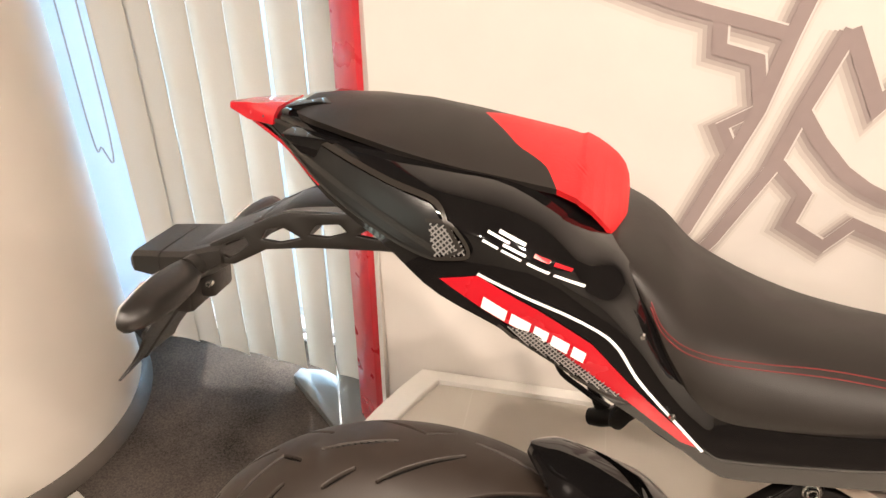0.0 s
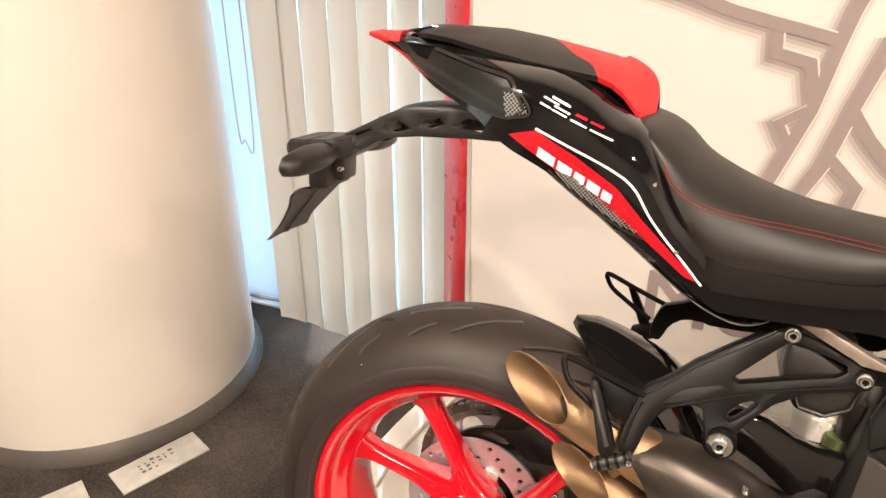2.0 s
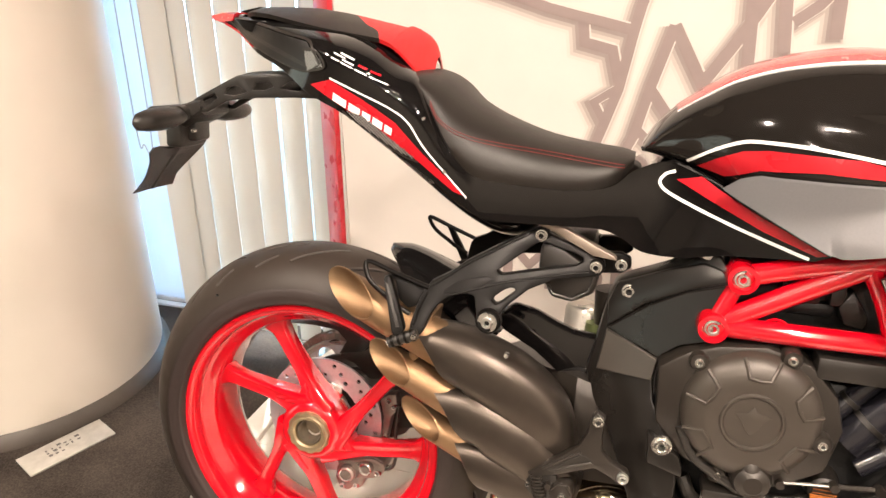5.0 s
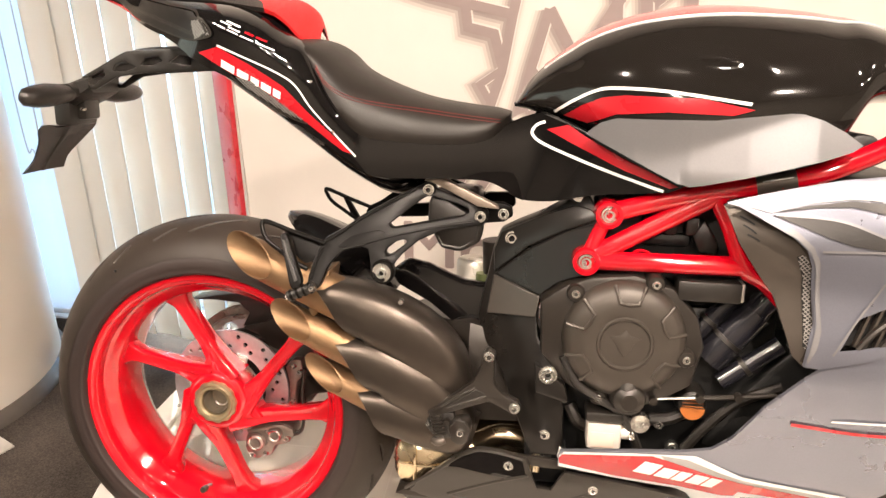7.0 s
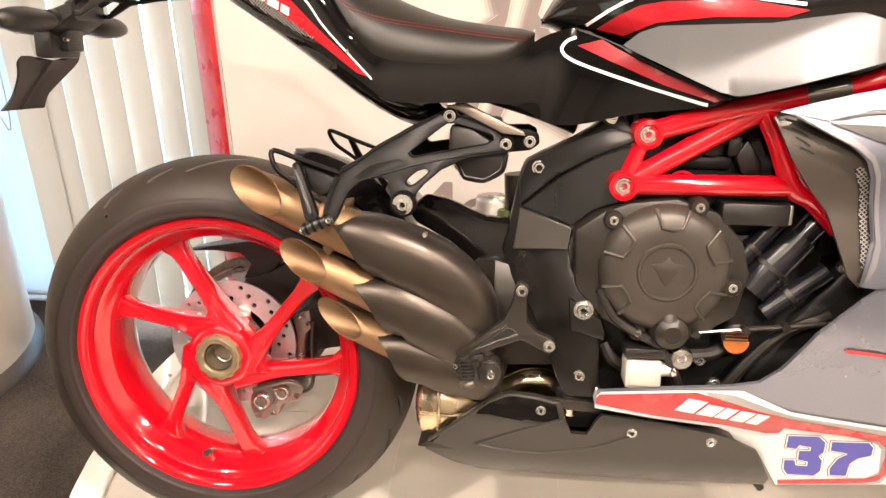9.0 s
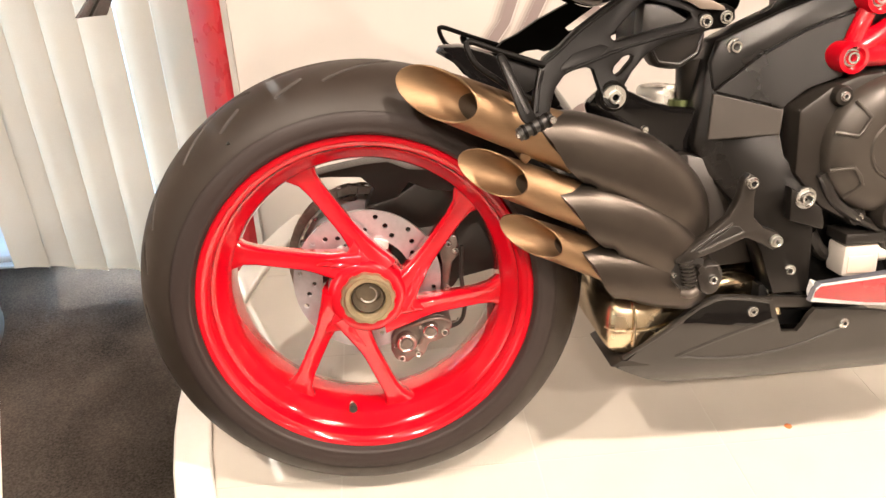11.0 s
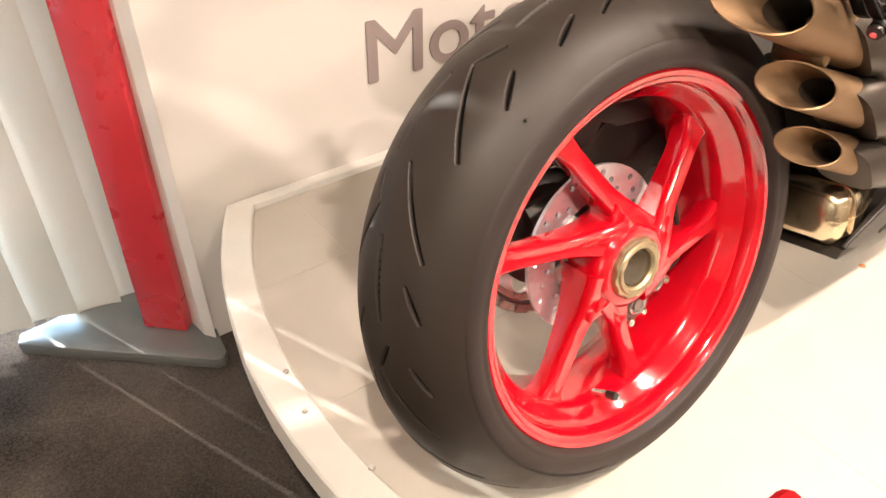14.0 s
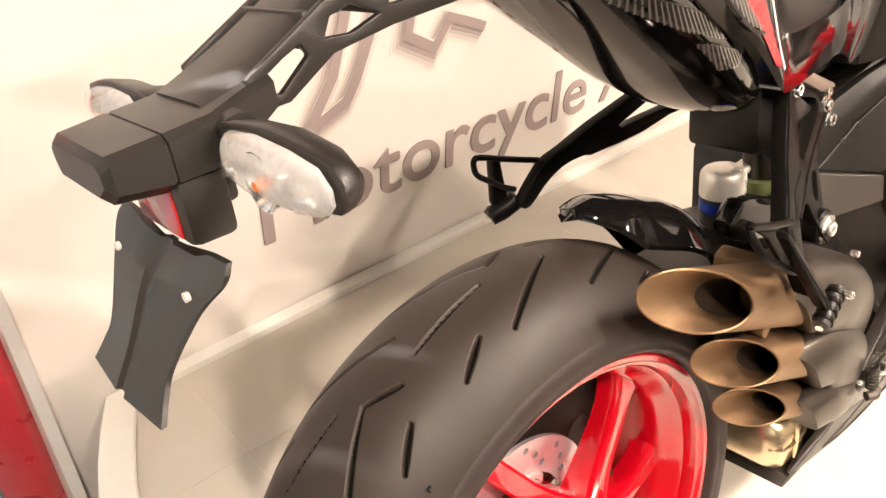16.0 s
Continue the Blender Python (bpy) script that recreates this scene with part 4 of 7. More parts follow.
part("sensor_ring", prism(circle(0, 0, 0.056, 48), -0.0105, -0.0075, 0, [circle(0, 0, 0.046, 36)] + [circle(0.051 * math.cos(a), 0.051 * math.sin(a), 0.0021, 6) for a in np.linspace(0, 2 * math.pi, 30, endpoint=False)]), STEEL, wheel, "slotted sensor ring", 30)

# single-sided swing arm on the far side
rings = []
for x, z, h, y0, y1 in ((-0.05, 0.0, 0.05, 0.055, 0.112), (0.0, 0.0, 0.062, 0.050, 0.114), (0.10, 0.02, 0.055, 0.055, 0.114), (0.22, 0.05, 0.058, 0.050, 0.114), (0.34, 0.09, 0.07, 0.0, 0.114), (0.44, 0.10, 0.08, -0.09, 0.112), (0.56, 0.09, 0.06, -0.10, 0.12)):
    rings.append([(x, y0, z - h), (x, y0, z + h * 0.7), (x, y0 + 0.012, z + h), (x, y1 - 0.012, z + h), (x, y1, z + h * 0.7), (x, y1, z - h * 0.7), (x, y1 - 0.012, z - h)])
part("swing_arm", skin(bmesh.new(), rings), SATIN, bike, "matt black single-sided swing arm")
part("swing_arm_brace", tube([(0.43, 0.0, 0.20), (0.455, 0.0, 0.15), (0.475, 0.0, 0.08)], [0.026, 0.030, 0.03], 14, 20), SATIN, bike)
# chain guard and hugger
part("chain_guard", prism([(-0.097, 0.1435), (-0.046, 0.155), (0.004, 0.163), (0.040, 0.165), (0.069, 0.152), (0.15, 0.145), (0.22, 0.145), (0.22, 0.105), (0.10, 0.118), (0.070, 0.132), (0.052, 0.110), (0.004, 0.098), (0.018, 0.125), (-0.001, 0.143), (-0.047, 0.146)], 0.052, 0.100, 0.002), PLASTIC, bike, "black plastic chain guard", 30)
part("swing_arm_arch", prism([(0.000, 0.092), (0.010, 0.100), (0.052, 0.112), (0.088, 0.134), (0.130, 0.136), (0.20, 0.125), (0.24, 0.06), (0.20, 0.012), (0.166, 0.004), (0.133, -0.042), (0.107, -0.057), (0.098, -0.052), (0.104, 0.000), (0.112, 0.036), (0.085, 0.030), (0.060, 0.056), (0.033, 0.080)], 0.056, 0.112, 0.008), SATIN, bike, "matt black arched end of the swing arm", 30)
bm = bmesh.new()
rows = []
for t in np.linspace(0, 1, 36):
    a = radians(70.5 - 36 * t)
    r = float(np.interp(t, [0, 0.12, 0.26, 0.39, 0.54, 0.69, 1], [0.350, 0.3625, 0.369, 0.3745, 0.383, 0.387, 0.380]))
    w = float(np.interp(t, [0, 0.03, 0.08, 0.16, 0.3, 0.6, 1], [0.006, 0.017, 0.030, 0.046, 0.060, 0.074, 0.062]))
    row = []
    for u in np.linspace(-1, 1, 13):
        rr = r - 0.040 * abs(u) ** 2.4 * min(1.0, 0.12 + t / 0.30)
        row.append((rr * math.cos(a), 0.010 * (1 - t) + w * u, rr * math.sin(a)))
    row += [(x * 0.985, y * 0.95, z * 0.985) for x, y, z in row[::-1]]
    rows.append(row)
part("rear_hugger", skin(bm, rows), BLACK, bike, "glossy black rear mudguard", 40)

# exhaust: three slash-cut bronze pipes out of black silencer shells
AX, UP = Vector((0.92, 0, -0.39)), Vector((0.39, 0, 0.92))


def slash_pipe(c0, r, ka, kb, length):
    """c0: the middle of the mouth; ka, kb: how steeply it is cut sideways and upwards."""
    cut = lambda u, v: ka * u - kb * v
    c0 = Vector(c0)
    bm, rows = bmesh.new(), []
    for t in np.linspace(0, 2 * math.pi, 48, endpoint=False):
        u, v = math.cos(t), math.sin(t)
        side = Vector((0, -u, 0)) + UP * v
        s = cut(u, v) * r
        rows.append([c0 + side * (r * f) + AX * a for f, a in ((1.20, length), (1.05, s + 0.030), (1.0, s + 0.006), (1.03, s + 0.0022), (1.01, s), (0.95, s - 0.0004), (0.90, s + 0.004), (0.66, 0.62 * s + 0.062), (0.60, length * 0.9))])
    vs = [[bm.verts.new(p) for p in q] for q in rows]
    inner = bmesh.new()
    for k in range(48):
        for q in range(7):
            bm.faces.new((vs[k][q], vs[k][q + 1], vs[(k + 1) % 48][q + 1], vs[(k + 1) % 48][q]))
    for q in vs:
        bm.verts.remove(q[8])
    iv = [[inner.verts.new(p) for p in q[7:]] for q in rows]
    for k in range(48):
        inner.faces.new((iv[k][0], iv[k][1], iv[(k + 1) % 48][1], iv[(k + 1) % 48][0]))
    inner.faces.new([q[-1] for q in iv])
    return bm, inner


for mouth, r, ka, kb, length in (((0.099, -0.1364, 0.2861), 0.0284, 1.71, 0.05, 0.19), ((0.1647, -0.1409, 0.1871), 0.0245, 1.71, 0.024, 0.15), ((0.2148, -0.1338, 0.0995), 0.0219, 1.79, 0.20, 0.14)):
    outer_bm, inner_bm = slash_pipe(mouth, r, ka, kb, length)
    pipe = part("exhaust_pipe", outer_bm, BRONZE, bike, "brushed bronze slash-cut exhaust pipe", 40)
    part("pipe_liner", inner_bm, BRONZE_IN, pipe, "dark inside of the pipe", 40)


def silencer(path, rx, ry, cut):
    p, rings = curve_pts(path, 26), []
    for i in range(26):
        d = Vector(p[min(i + 1, 25)] - p[max(i - 1, 0)]).normalized()
        s = Vector((0, 1, 0))
        v = s.cross(d).normalized()
        t = i / 25
        a = float(np.interp(t, np.linspace(0, 1, len(rx)), rx))
        b = float(np.interp(t, np.linspace(0, 1, len(ry)), ry))
        ring = []
        for q in np.linspace(0, 2 * math.pi, 28, endpoint=False):
            c, n = math.cos(q), math.sin(q)
            off = Vector((0, 0, 0))
            off = d * (cut * n * max(0.0, 1 - i / 13))
            ring.append(Vector(p[i]) + s * (b * math.copysign(abs(c) ** 0.72, c)) + v * (a * math.copysign(abs(n) ** 0.72, n)) + off)
        rings.append(ring)
    return skin(bmesh.new(), rings)


SIL = "matt black silencer shell"
part("silencer", silencer([(0.240, -0.132, 0.213), (0.285, -0.133, 0.205), (0.345, -0.132, 0.180), (0.395, -0.127, 0.135), (0.415, -0.118, 0.07)], [0.040, 0.045, 0.047, 0.046, 0.04], [0.042, 0.047, 0.048, 0.046, 0.04], 0.048), SILENCER, bike, SIL)
part("silencer", silencer([(0.270, -0.136, 0.127), (0.315, -0.138, 0.120), (0.365, -0.137, 0.095), (0.41, -0.130, 0.055), (0.43, -0.120, 0.015)], [0.039, 0.044, 0.044, 0.04, 0.034], [0.041, 0.045, 0.045, 0.043, 0.038], 0.044), SILENCER, bike, SIL)
part("silencer", silencer([(0.298, -0.132, 0.048), (0.345, -0.134, 0.044), (0.39, -0.132, 0.032), (0.43, -0.125, 0.018), (0.455, -0.112, 0.01)], [0.036, 0.040, 0.040, 0.036, 0.03], [0.038, 0.042, 0.042, 0.040, 0.03], 0.030), SILENCER, bike, SIL)
part("heat_shield", prism([(0.215, 0.268), (0.232, 0.272), (0.222, 0.215), (0.205, 0.195), (0.196, 0.205)], -0.150, -0.085, 0.004), BRONZE, bike)
rings = []
for x, z0, z1, y0, y1 in ((0.324, -0.070, -0.030, -0.100, 0.03), (0.328, -0.080, -0.016, -0.114, 0.04), (0.338, -0.090, -0.008, -0.122, 0.05), (0.38, -0.096, -0.010, -0.124, 0.05), (0.45, -0.09, -0.012, -0.10, 0.05), (0.54, -0.04, 0.02, -0.08, 0.03)):
    rings.append([(x, y0 + 0.012, z0), (x, y0, z0 + 0.015), (x, y0, z1 - 0.015), (x, y0 + 0.015, z1), (x, y1, z1), (x, y1, z0)])
part("exhaust_collector", skin(bmesh.new(), rings), GOLD, bike, "heat-tinted gold steel exhaust box", 50)
part("collector_seam", tube([(0.326, -0.108, -0.050), (0.340, -0.1225, -0.050), (0.38, -0.1245, -0.052), (0.43, -0.112, -0.052)], 0.0022, 8, 16), GOLD, bike)
part("collector_band", tube([(0.362, -0.05, -0.007), (0.362, -0.105, -0.008), (0.362, -0.1235, -0.026), (0.362, -0.1245, -0.075)], 0.003, 8, 24), GOLD, bike)
part("collector_bracket", prism([(0.330, -0.104), (0.420, -0.108), (0.420, -0.100), (0.345, -0.095)], -0.128, -0.02, 0.002), SATIN, bike)
part("header_pipe", tube([(0.46, -0.09, -0.020), (0.50, -0.095, 0.000), (0.545, -0.085, -0.012), (0.57, -0.06, -0.06)], 0.018, 12, 16), GOLD, bike)

# tail, one shell from the tail tip to the frame
TAIL = [(-0.196, 0.675, -0.196, 0.671, 0.006), (-0.165, 0.679, -0.168, 0.664, 0.024), (-0.115, 0.680, -0.128, 0.650, 0.050), (-0.044, 0.675, -0.072, 0.624, 0.098), (0.03, 0.663, -0.010, 0.602, 0.135),
        (0.082, 0.655, 0.034, 0.573, 0.148), (0.128, 0.638, 0.084, 0.550, 0.149), (0.160, 0.615, 0.123, 0.525, 0.141), (0.183, 0.600, 0.163, 0.497, 0.134),
        (0.200, 0.575, 0.203, 0.470, 0.128), (0.220, 0.535, 0.244, 0.441, 0.120), (0.250, 0.492, 0.275, 0.418, 0.115), (0.285, 0.468, 0.303, 0.410, 0.110),
        (0.398, 0.461, 0.410, 0.410, 0.096), (0.458, 0.470, 0.456, 0.408, 0.088), (0.490, 0.497, 0.486, 0.396, 0.085),
        (0.540, 0.512, 0.510, 0.382, 0.084), (0.594, 0.492, 0.558, 0.385, 0.106), (0.640, 0.470, 0.620, 0.401, 0.130), (0.735, 0.424, 0.712, 0.413, 0.164)]
rings = []
for xt, zt, xb, zb, hw in curve_pts(TAIL, 64):
    side = []
    for v in np.linspace(0, 1, 15):
        bulge = 0.006 * math.sin(math.pi * v) * min(1.0, ((zt - zb) / 0.10) ** 2)
        tuck = 0.34 * hw * max(0.0, 1 - v / 0.38) ** 2 * min(1.0, max(0.0, (0.24 - xt) / 0.08))
        side.append((xt + (xb - xt) * v, hw + bulge - 0.004 * v - tuck, zt + (zb - zt) * v))
    rings.append([(x, -y, z) for x, y, z in side] + [(x, y, z) for x, y, z in side[::-1]])
tail = part("tail_fairing", skin(bmesh.new(), rings), BLACK, bike, "glossy black tail fairing with red and white stripes", 45)
T = tree_of(tail)
part("tail_lamp", lay(flat([(-0.150, 0.672), (-0.081, 0.664), (-0.009, 0.650), (0.030, 0.643), (0.044, 0.628), (0.052, 0.615), (0.030, 0.602), (-0.033, 0.618), (-0.095, 0.640)], 0.012), T, 0.0025), SMOKED, tail, "smoked tail lamp lens")
part("lamp_edge", stripe([(-0.155, 0.674), (-0.081, 0.667), (-0.009, 0.653), (0.032, 0.645), (0.046, 0.628), (0.056, 0.613)], 0.0035, T, 0.004), SATIN, tail)
part("lamp_edge", stripe([(-0.150, 0.669), (-0.095, 0.641), (-0.033, 0.619), (0.030, 0.603), (0.054, 0.612)], 0.0026, T, 0.0038), PLASTIC, tail)
part("lamp_strip", stripe([(-0.120, 0.655), (-0.06, 0.640), (0.0, 0.622), (0.035, 0.610)], 0.006, T, 0.0034), PLASTIC, tail)
part("red_edge", stripe([(-0.180, 0.6695), (-0.15, 0.6605), (-0.12, 0.650), (-0.095, 0.6385), (-0.080, 0.6325)], 0.0036, T, 0.002), RED_STICKER, tail, "red edge line of the tail")
rings = []
for x, w, z0, z1 in ((-0.201, 0.004, 0.672, 0.678), (-0.175, 0.0215, 0.667, 0.6825), (-0.152, 0.036, 0.668, 0.6835), (-0.140, 0.044, 0.669, 0.6835), (-0.139, 0.040, 0.670, 0.677)):
    rings.append([(x, -w, z0), (x, -w * 0.92, (z0 + z1) / 2), (x, -w * 0.7, z1 - 0.001), (x, 0, z1), (x, w * 0.7, z1 - 0.001), (x, w * 0.92, (z0 + z1) / 2), (x, w, z0)])
part("red_tip", skin(bmesh.new(), rings), RED_STICKER, tail, "red tail tip", 40)
part("cushion_base", prism([(-0.135, 0.684), (-0.10, 0.692), (-0.06, 0.688), (-0.05, 0.678), (-0.10, 0.676)], -0.034, 0.034, 0.003), BLACK, tail)


def grille(outline, tree, off, pitch, parent, name="grille"):
    """A perforated sheet: bars in two slanting directions within an outline."""
    xs, zs = [p[0] for p in outline], [p[1] for p in outline]

    def inside(x, z):
        hit = False
        for (x0, z0), (x1, z1) in zip(outline, outline[1:] + outline[:1]):
            if (z0 > z) != (z1 > z) and x < (x1 - x0) * (z - z0) / (z1 - z0) + x0:
                hit = not hit
        return hit

    bm = bmesh.new()
    n = 0
    for slope in (1, -1):
        for k in range(-60, 60):
            run = None
            for q in range(200):
                x = min(xs) + q * pitch * 0.5
                z = (min(zs) + max(zs)) / 2 + slope * (x - min(xs) - k * pitch * 1.4)
                ok = x <= max(xs) and inside(x, z)
                if ok and run is None:
                    run = (x, z)
                if not ok and run is not None:
                    for a, b in ((run, (x, z)),):
                        d = Vector((b[0] - a[0], b[1] - a[1]))
                        if d.length > pitch * 0.3:
                            s = Vector((-d.y, d.x)).normalized() * pitch * 0.17
                            vs = [bm.verts.new((c[0] + e * s.x, 0, c[1] + e * s.y)) for c, e in ((a, -1), (b, -1), (b, 1), (a, 1))]
                            bm.faces.new(vs)
                    run = None
                if x > max(xs):
                    break
    lay(bm, tree, off)
    return part(name, bm, MESH, parent, "fine metal grille", 0)


def back(outline, tree, parent, off=0.001):
    return part("grille_back", decal(outline, tree, off), DARK, parent)


for area, pitch in (([(0.028, 0.630), (0.046, 0.630), (0.060, 0.611), (0.034, 0.605)], 0.0034), ([(0.094, 0.553), (0.116, 0.547), (0.150, 0.522), (0.190, 0.492), (0.168, 0.500), (0.115, 0.533)], 0.0032)):
    back(area, T, tail, 0.0022)
    grille(area, T, 0.0035, pitch, tail)
part("grille_edge", stripe([(0.088, 0.553), (0.115, 0.531), (0.168, 0.498), (0.196, 0.488)], 0.003, T, 0.004), SATIN, tail)
part("grille_edge", stripe([(0.026, 0.632), (0.047, 0.632), (0.062, 0.611), (0.036, 0.603)], 0.003, T, 0.004), SATIN, tail)
part("red_flash", decal([(0.039, 0.586), (0.070, 0.594), (0.115, 0.571), (0.162, 0.541), (0.194, 0.507), (0.262, 0.443), (0.244, 0.449), (0.200, 0.484), (0.163, 0.511), (0.120, 0.540), (0.083, 0.560)], T), RED_STICKER, tail, "red flash along the tail")
part("white_line", stripe([(0.070, 0.596), (0.114, 0.578), (0.158, 0.558), (0.181, 0.541), (0.206, 0.505), (0.264, 0.441)], 0.0026, T, 0.002), WHITE, tail, "white line above the red flash")


def marks(parent, origin, right, up, cells, material, tree, off=0.0022):
    """Plain slanted blocks in a row: cells of (start, width, low, high) along right and up."""
    o, r, u = (np.array(v) for v in (origin, right, up))
    for a, w, lo, hi in cells:
        quad = [o + r * a + u * lo, o + r * (a + w) + u * lo, o + r * (a + w) + u * hi, o + r * a + u * hi]
        part("logo_block", decal([tuple(q) for q in quad], tree, off, 0.012), material, parent, smooth=0)


marks(tail, (0.0735, 0.5665), (0.087, -0.0465), (0.002, 0.0102), [(0.0, 0.22, 0, 1), (0.26, 0.18, 0, 1), (0.475, 0.13, 0, 1), (0.64, 0.16, 0, 1), (0.835, 0.12, 0, 1)], WHITE, T)
marks(tail, (0.070, 0.628), (0.086, -0.036), (0.004, 0.008), [(0.12, 0.24, 0.72, 0.98), (0.04, 0.20, 0.36, 0.56), (0.20, 0.20, 0.02, 0.26)], WHITE, T)
marks(tail, (0.070, 0.628), (0.086, -0.036), (0.004, 0.008), [(0.46, 0.14, 0.30, 0.62), (0.64, 0.16, 0.30, 0.58)], RED_STICKER, T)
marks(tail, (0.071, 0.6255), (0.086, -0.036), (0.002, 0.0032), [(0.02, 0.14, -0.5, 0.0), (0.19, 0.18, -0.5, 0.0), (0.42, 0.20, -0.5, 0.0), (0.66, 0.28, -0.5, 0.0)], WHITE, T)
part("white_line", stripe([(0.541, 0.500), (0.528, 0.494), (0.523, 0.481), (0.545, 0.466), (0.620, 0.440), (0.687, 0.420), (0.706, 0.415)], 0.0042, T, 0.002), WHITE, tail, "white line on the frame cover")
part("red_flash", decal([(0.543, 0.489), (0.575, 0.497), (0.594, 0.485), (0.650, 0.456), (0.728, 0.423), (0.714, 0.419), (0.653, 0.439), (0.583, 0.470)], T), RED_STICKER, tail, "red flash on the frame cover")
for x, z in ((0.233, 0.478), (0.20, 0.548)):
    part("trim_stud", lathe([(0.0, -0.003), (0.002, -0.003), (0.003, 0.0)], 8, (x, -0.128, z)), ZINC, tail)

# seats
def cushion(stations, n, p=2.6, m=26):
    rings = []
    for x, zt, zl, hw, lean in curve_pts(stations, n):
        ring = []
        for t in np.linspace(0, math.pi, m):
            c, s = math.cos(t), math.sin(t)
            y = -hw * math.copysign(abs(c) ** (2 / p), c)
            z = zl + (zt - zl) * abs(s) ** (2 / p)
            ring.append((x + lean * (zt - z), y, z))
        ring += [(x + lean * (zt - zl + 0.02), hw * 0.9, zl - 0.02), (x + lean * (zt - zl + 0.02), -hw * 0.9, zl - 0.02)]
        rings.append(ring)
    return skin(bmesh.new(), rings)


# pillion pad: crest height, edge height and half width along x
PX = [-0.128, -0.115, -0.095, -0.060, -0.010, 0.036, 0.082, 0.121, 0.1375, 0.1395, 0.150, 0.160, 0.168, 0.175, 0.180, 0.1825]
PTOP = [0.684, 0.6915, 0.6935, 0.6945, 0.6940, 0.6885, 0.6805, 0.6735, 0.6700, 0.6735, 0.6700, 0.6650, 0.6600, 0.6530, 0.6430, 0.6300]
PLOW = [0.679, 0.681, 0.6825, 0.6800, 0.6710, 0.6627, 0.6570, 0.6520, 0.6460, 0.6450, 0.6370, 0.6250, 0.6130, 0.6080, 0.6060, 0.6100]
PWID = [0.020, 0.042, 0.064, 0.084, 0.0955, 0.0985, 0.0985, 0.0985, 0.0985, 0.1005, 0.0965, 0.0880, 0.0740, 0.0560, 0.0380, 0.0200]


def pad_sheet(x_from, x_to, n, m=33):
    """The pad between two edges that depend on the place across it."""
    bm = bmesh.new()
    grid = []
    for i in range(n):
        row = []
        for u in np.linspace(-1, 1, m):
            a, b = x_from(abs(u)), x_to(abs(u))
            x = a + (b - a) * i / (n - 1)
            top, low, wid = (float(np.interp(x, PX, q)) for q in (PTOP, PLOW, PWID))
            drop = abs(u) ** 1.7 if abs(u) < 0.94 else 0.94 ** 1.7 + (1 - 0.94 ** 1.7) * ((abs(u) - 0.94) / 0.06)
            row.append(bm.verts.new((x, wid * u, top - (top - low) * drop)))
        low = row[0].co.z - 0.006
        row = [bm.verts.new((row[0].co.x, row[0].co.y * 0.96, low))] + row + [bm.verts.new((row[-1].co.x, row[-1].co.y * 0.96, low))]
        grid.append(row)
    for a, b in zip(grid, grid[1:]):
        for k in range(len(a) - 1):
            bm.faces.new((a[k], a[k + 1], b[k + 1], b[k]))
    return bm


def red_edge(u):
    return 0.047 + 0.050 * min(u / 0.72, 1) + 0.024 * max(0.0, (u - 0.55) / 0.45) ** 0.7


pad = part("pillion_seat", pad_sheet(lambda u: -0.128, red_edge, 40), LEATHER, bike, "black leather pillion seat with a red vinyl front", 50)
part("red_panel", pad_sheet(red_edge, lambda u: 0.1825, 60), RED_VINYL, pad, "red vinyl front of the pillion seat", 35)
part("pad_base", prism([(-0.12, 0.672), (-0.06, 0.670), (0.036, 0.650), (0.12, 0.630), (0.150, 0.612), (0.166, 0.596), (0.15, 0.585), (0.0, 0.630), (-0.1, 0.655)], -0.080, 0.080, 0.004), BLACK, pad, "glossy black seat base", 30)
SEAT = [(0.166, 0.612, 0.606, 0.080, 0.1), (0.176, 0.613, 0.596, 0.104, 0.1), (0.190, 0.611, 0.578, 0.113, 0.1), (0.206, 0.606, 0.556, 0.117, 0.05), (0.225, 0.595, 0.527, 0.120, 0.0), (0.250, 0.573, 0.494, 0.119, 0.0), (0.280, 0.557, 0.476, 0.115, 0.0), (0.320, 0.541, 0.470, 0.108, 0.0),
        (0.360, 0.529, 0.468, 0.101, 0.0), (0.400, 0.522, 0.468, 0.094, 0.0), (0.440, 0.517, 0.474, 0.086, 0.0), (0.468, 0.514, 0.488, 0.072, 0.0), (0.486, 0.509, 0.504, 0.045, 0.0)]
seat = part("rider_seat", cushion(SEAT, 44, 2.3), LEATHER, bike, "black leather rider seat with red stitching", 50)
S = tree_of(seat)
for dz in (0.0, -0.004):
    pts3 = []
    for x, z in curve_pts([(0.204, 0.572), (0.215, 0.553), (0.235, 0.537), (0.262, 0.526), (0.300, 0.519), (0.350, 0.513), (0.406, 0.506), (0.453, 0.501), (0.474, 0.499)], 50):
        hit = S.ray_cast(Vector((x, -1, z + dz)), Vector((0, 1, 0)))[0]
        if hit:
            pts3.append((hit.x, hit.y - 0.0004, hit.z))
    part("stitching", tube(pts3, 0.0006, 6), STITCH, seat, "red stitching")

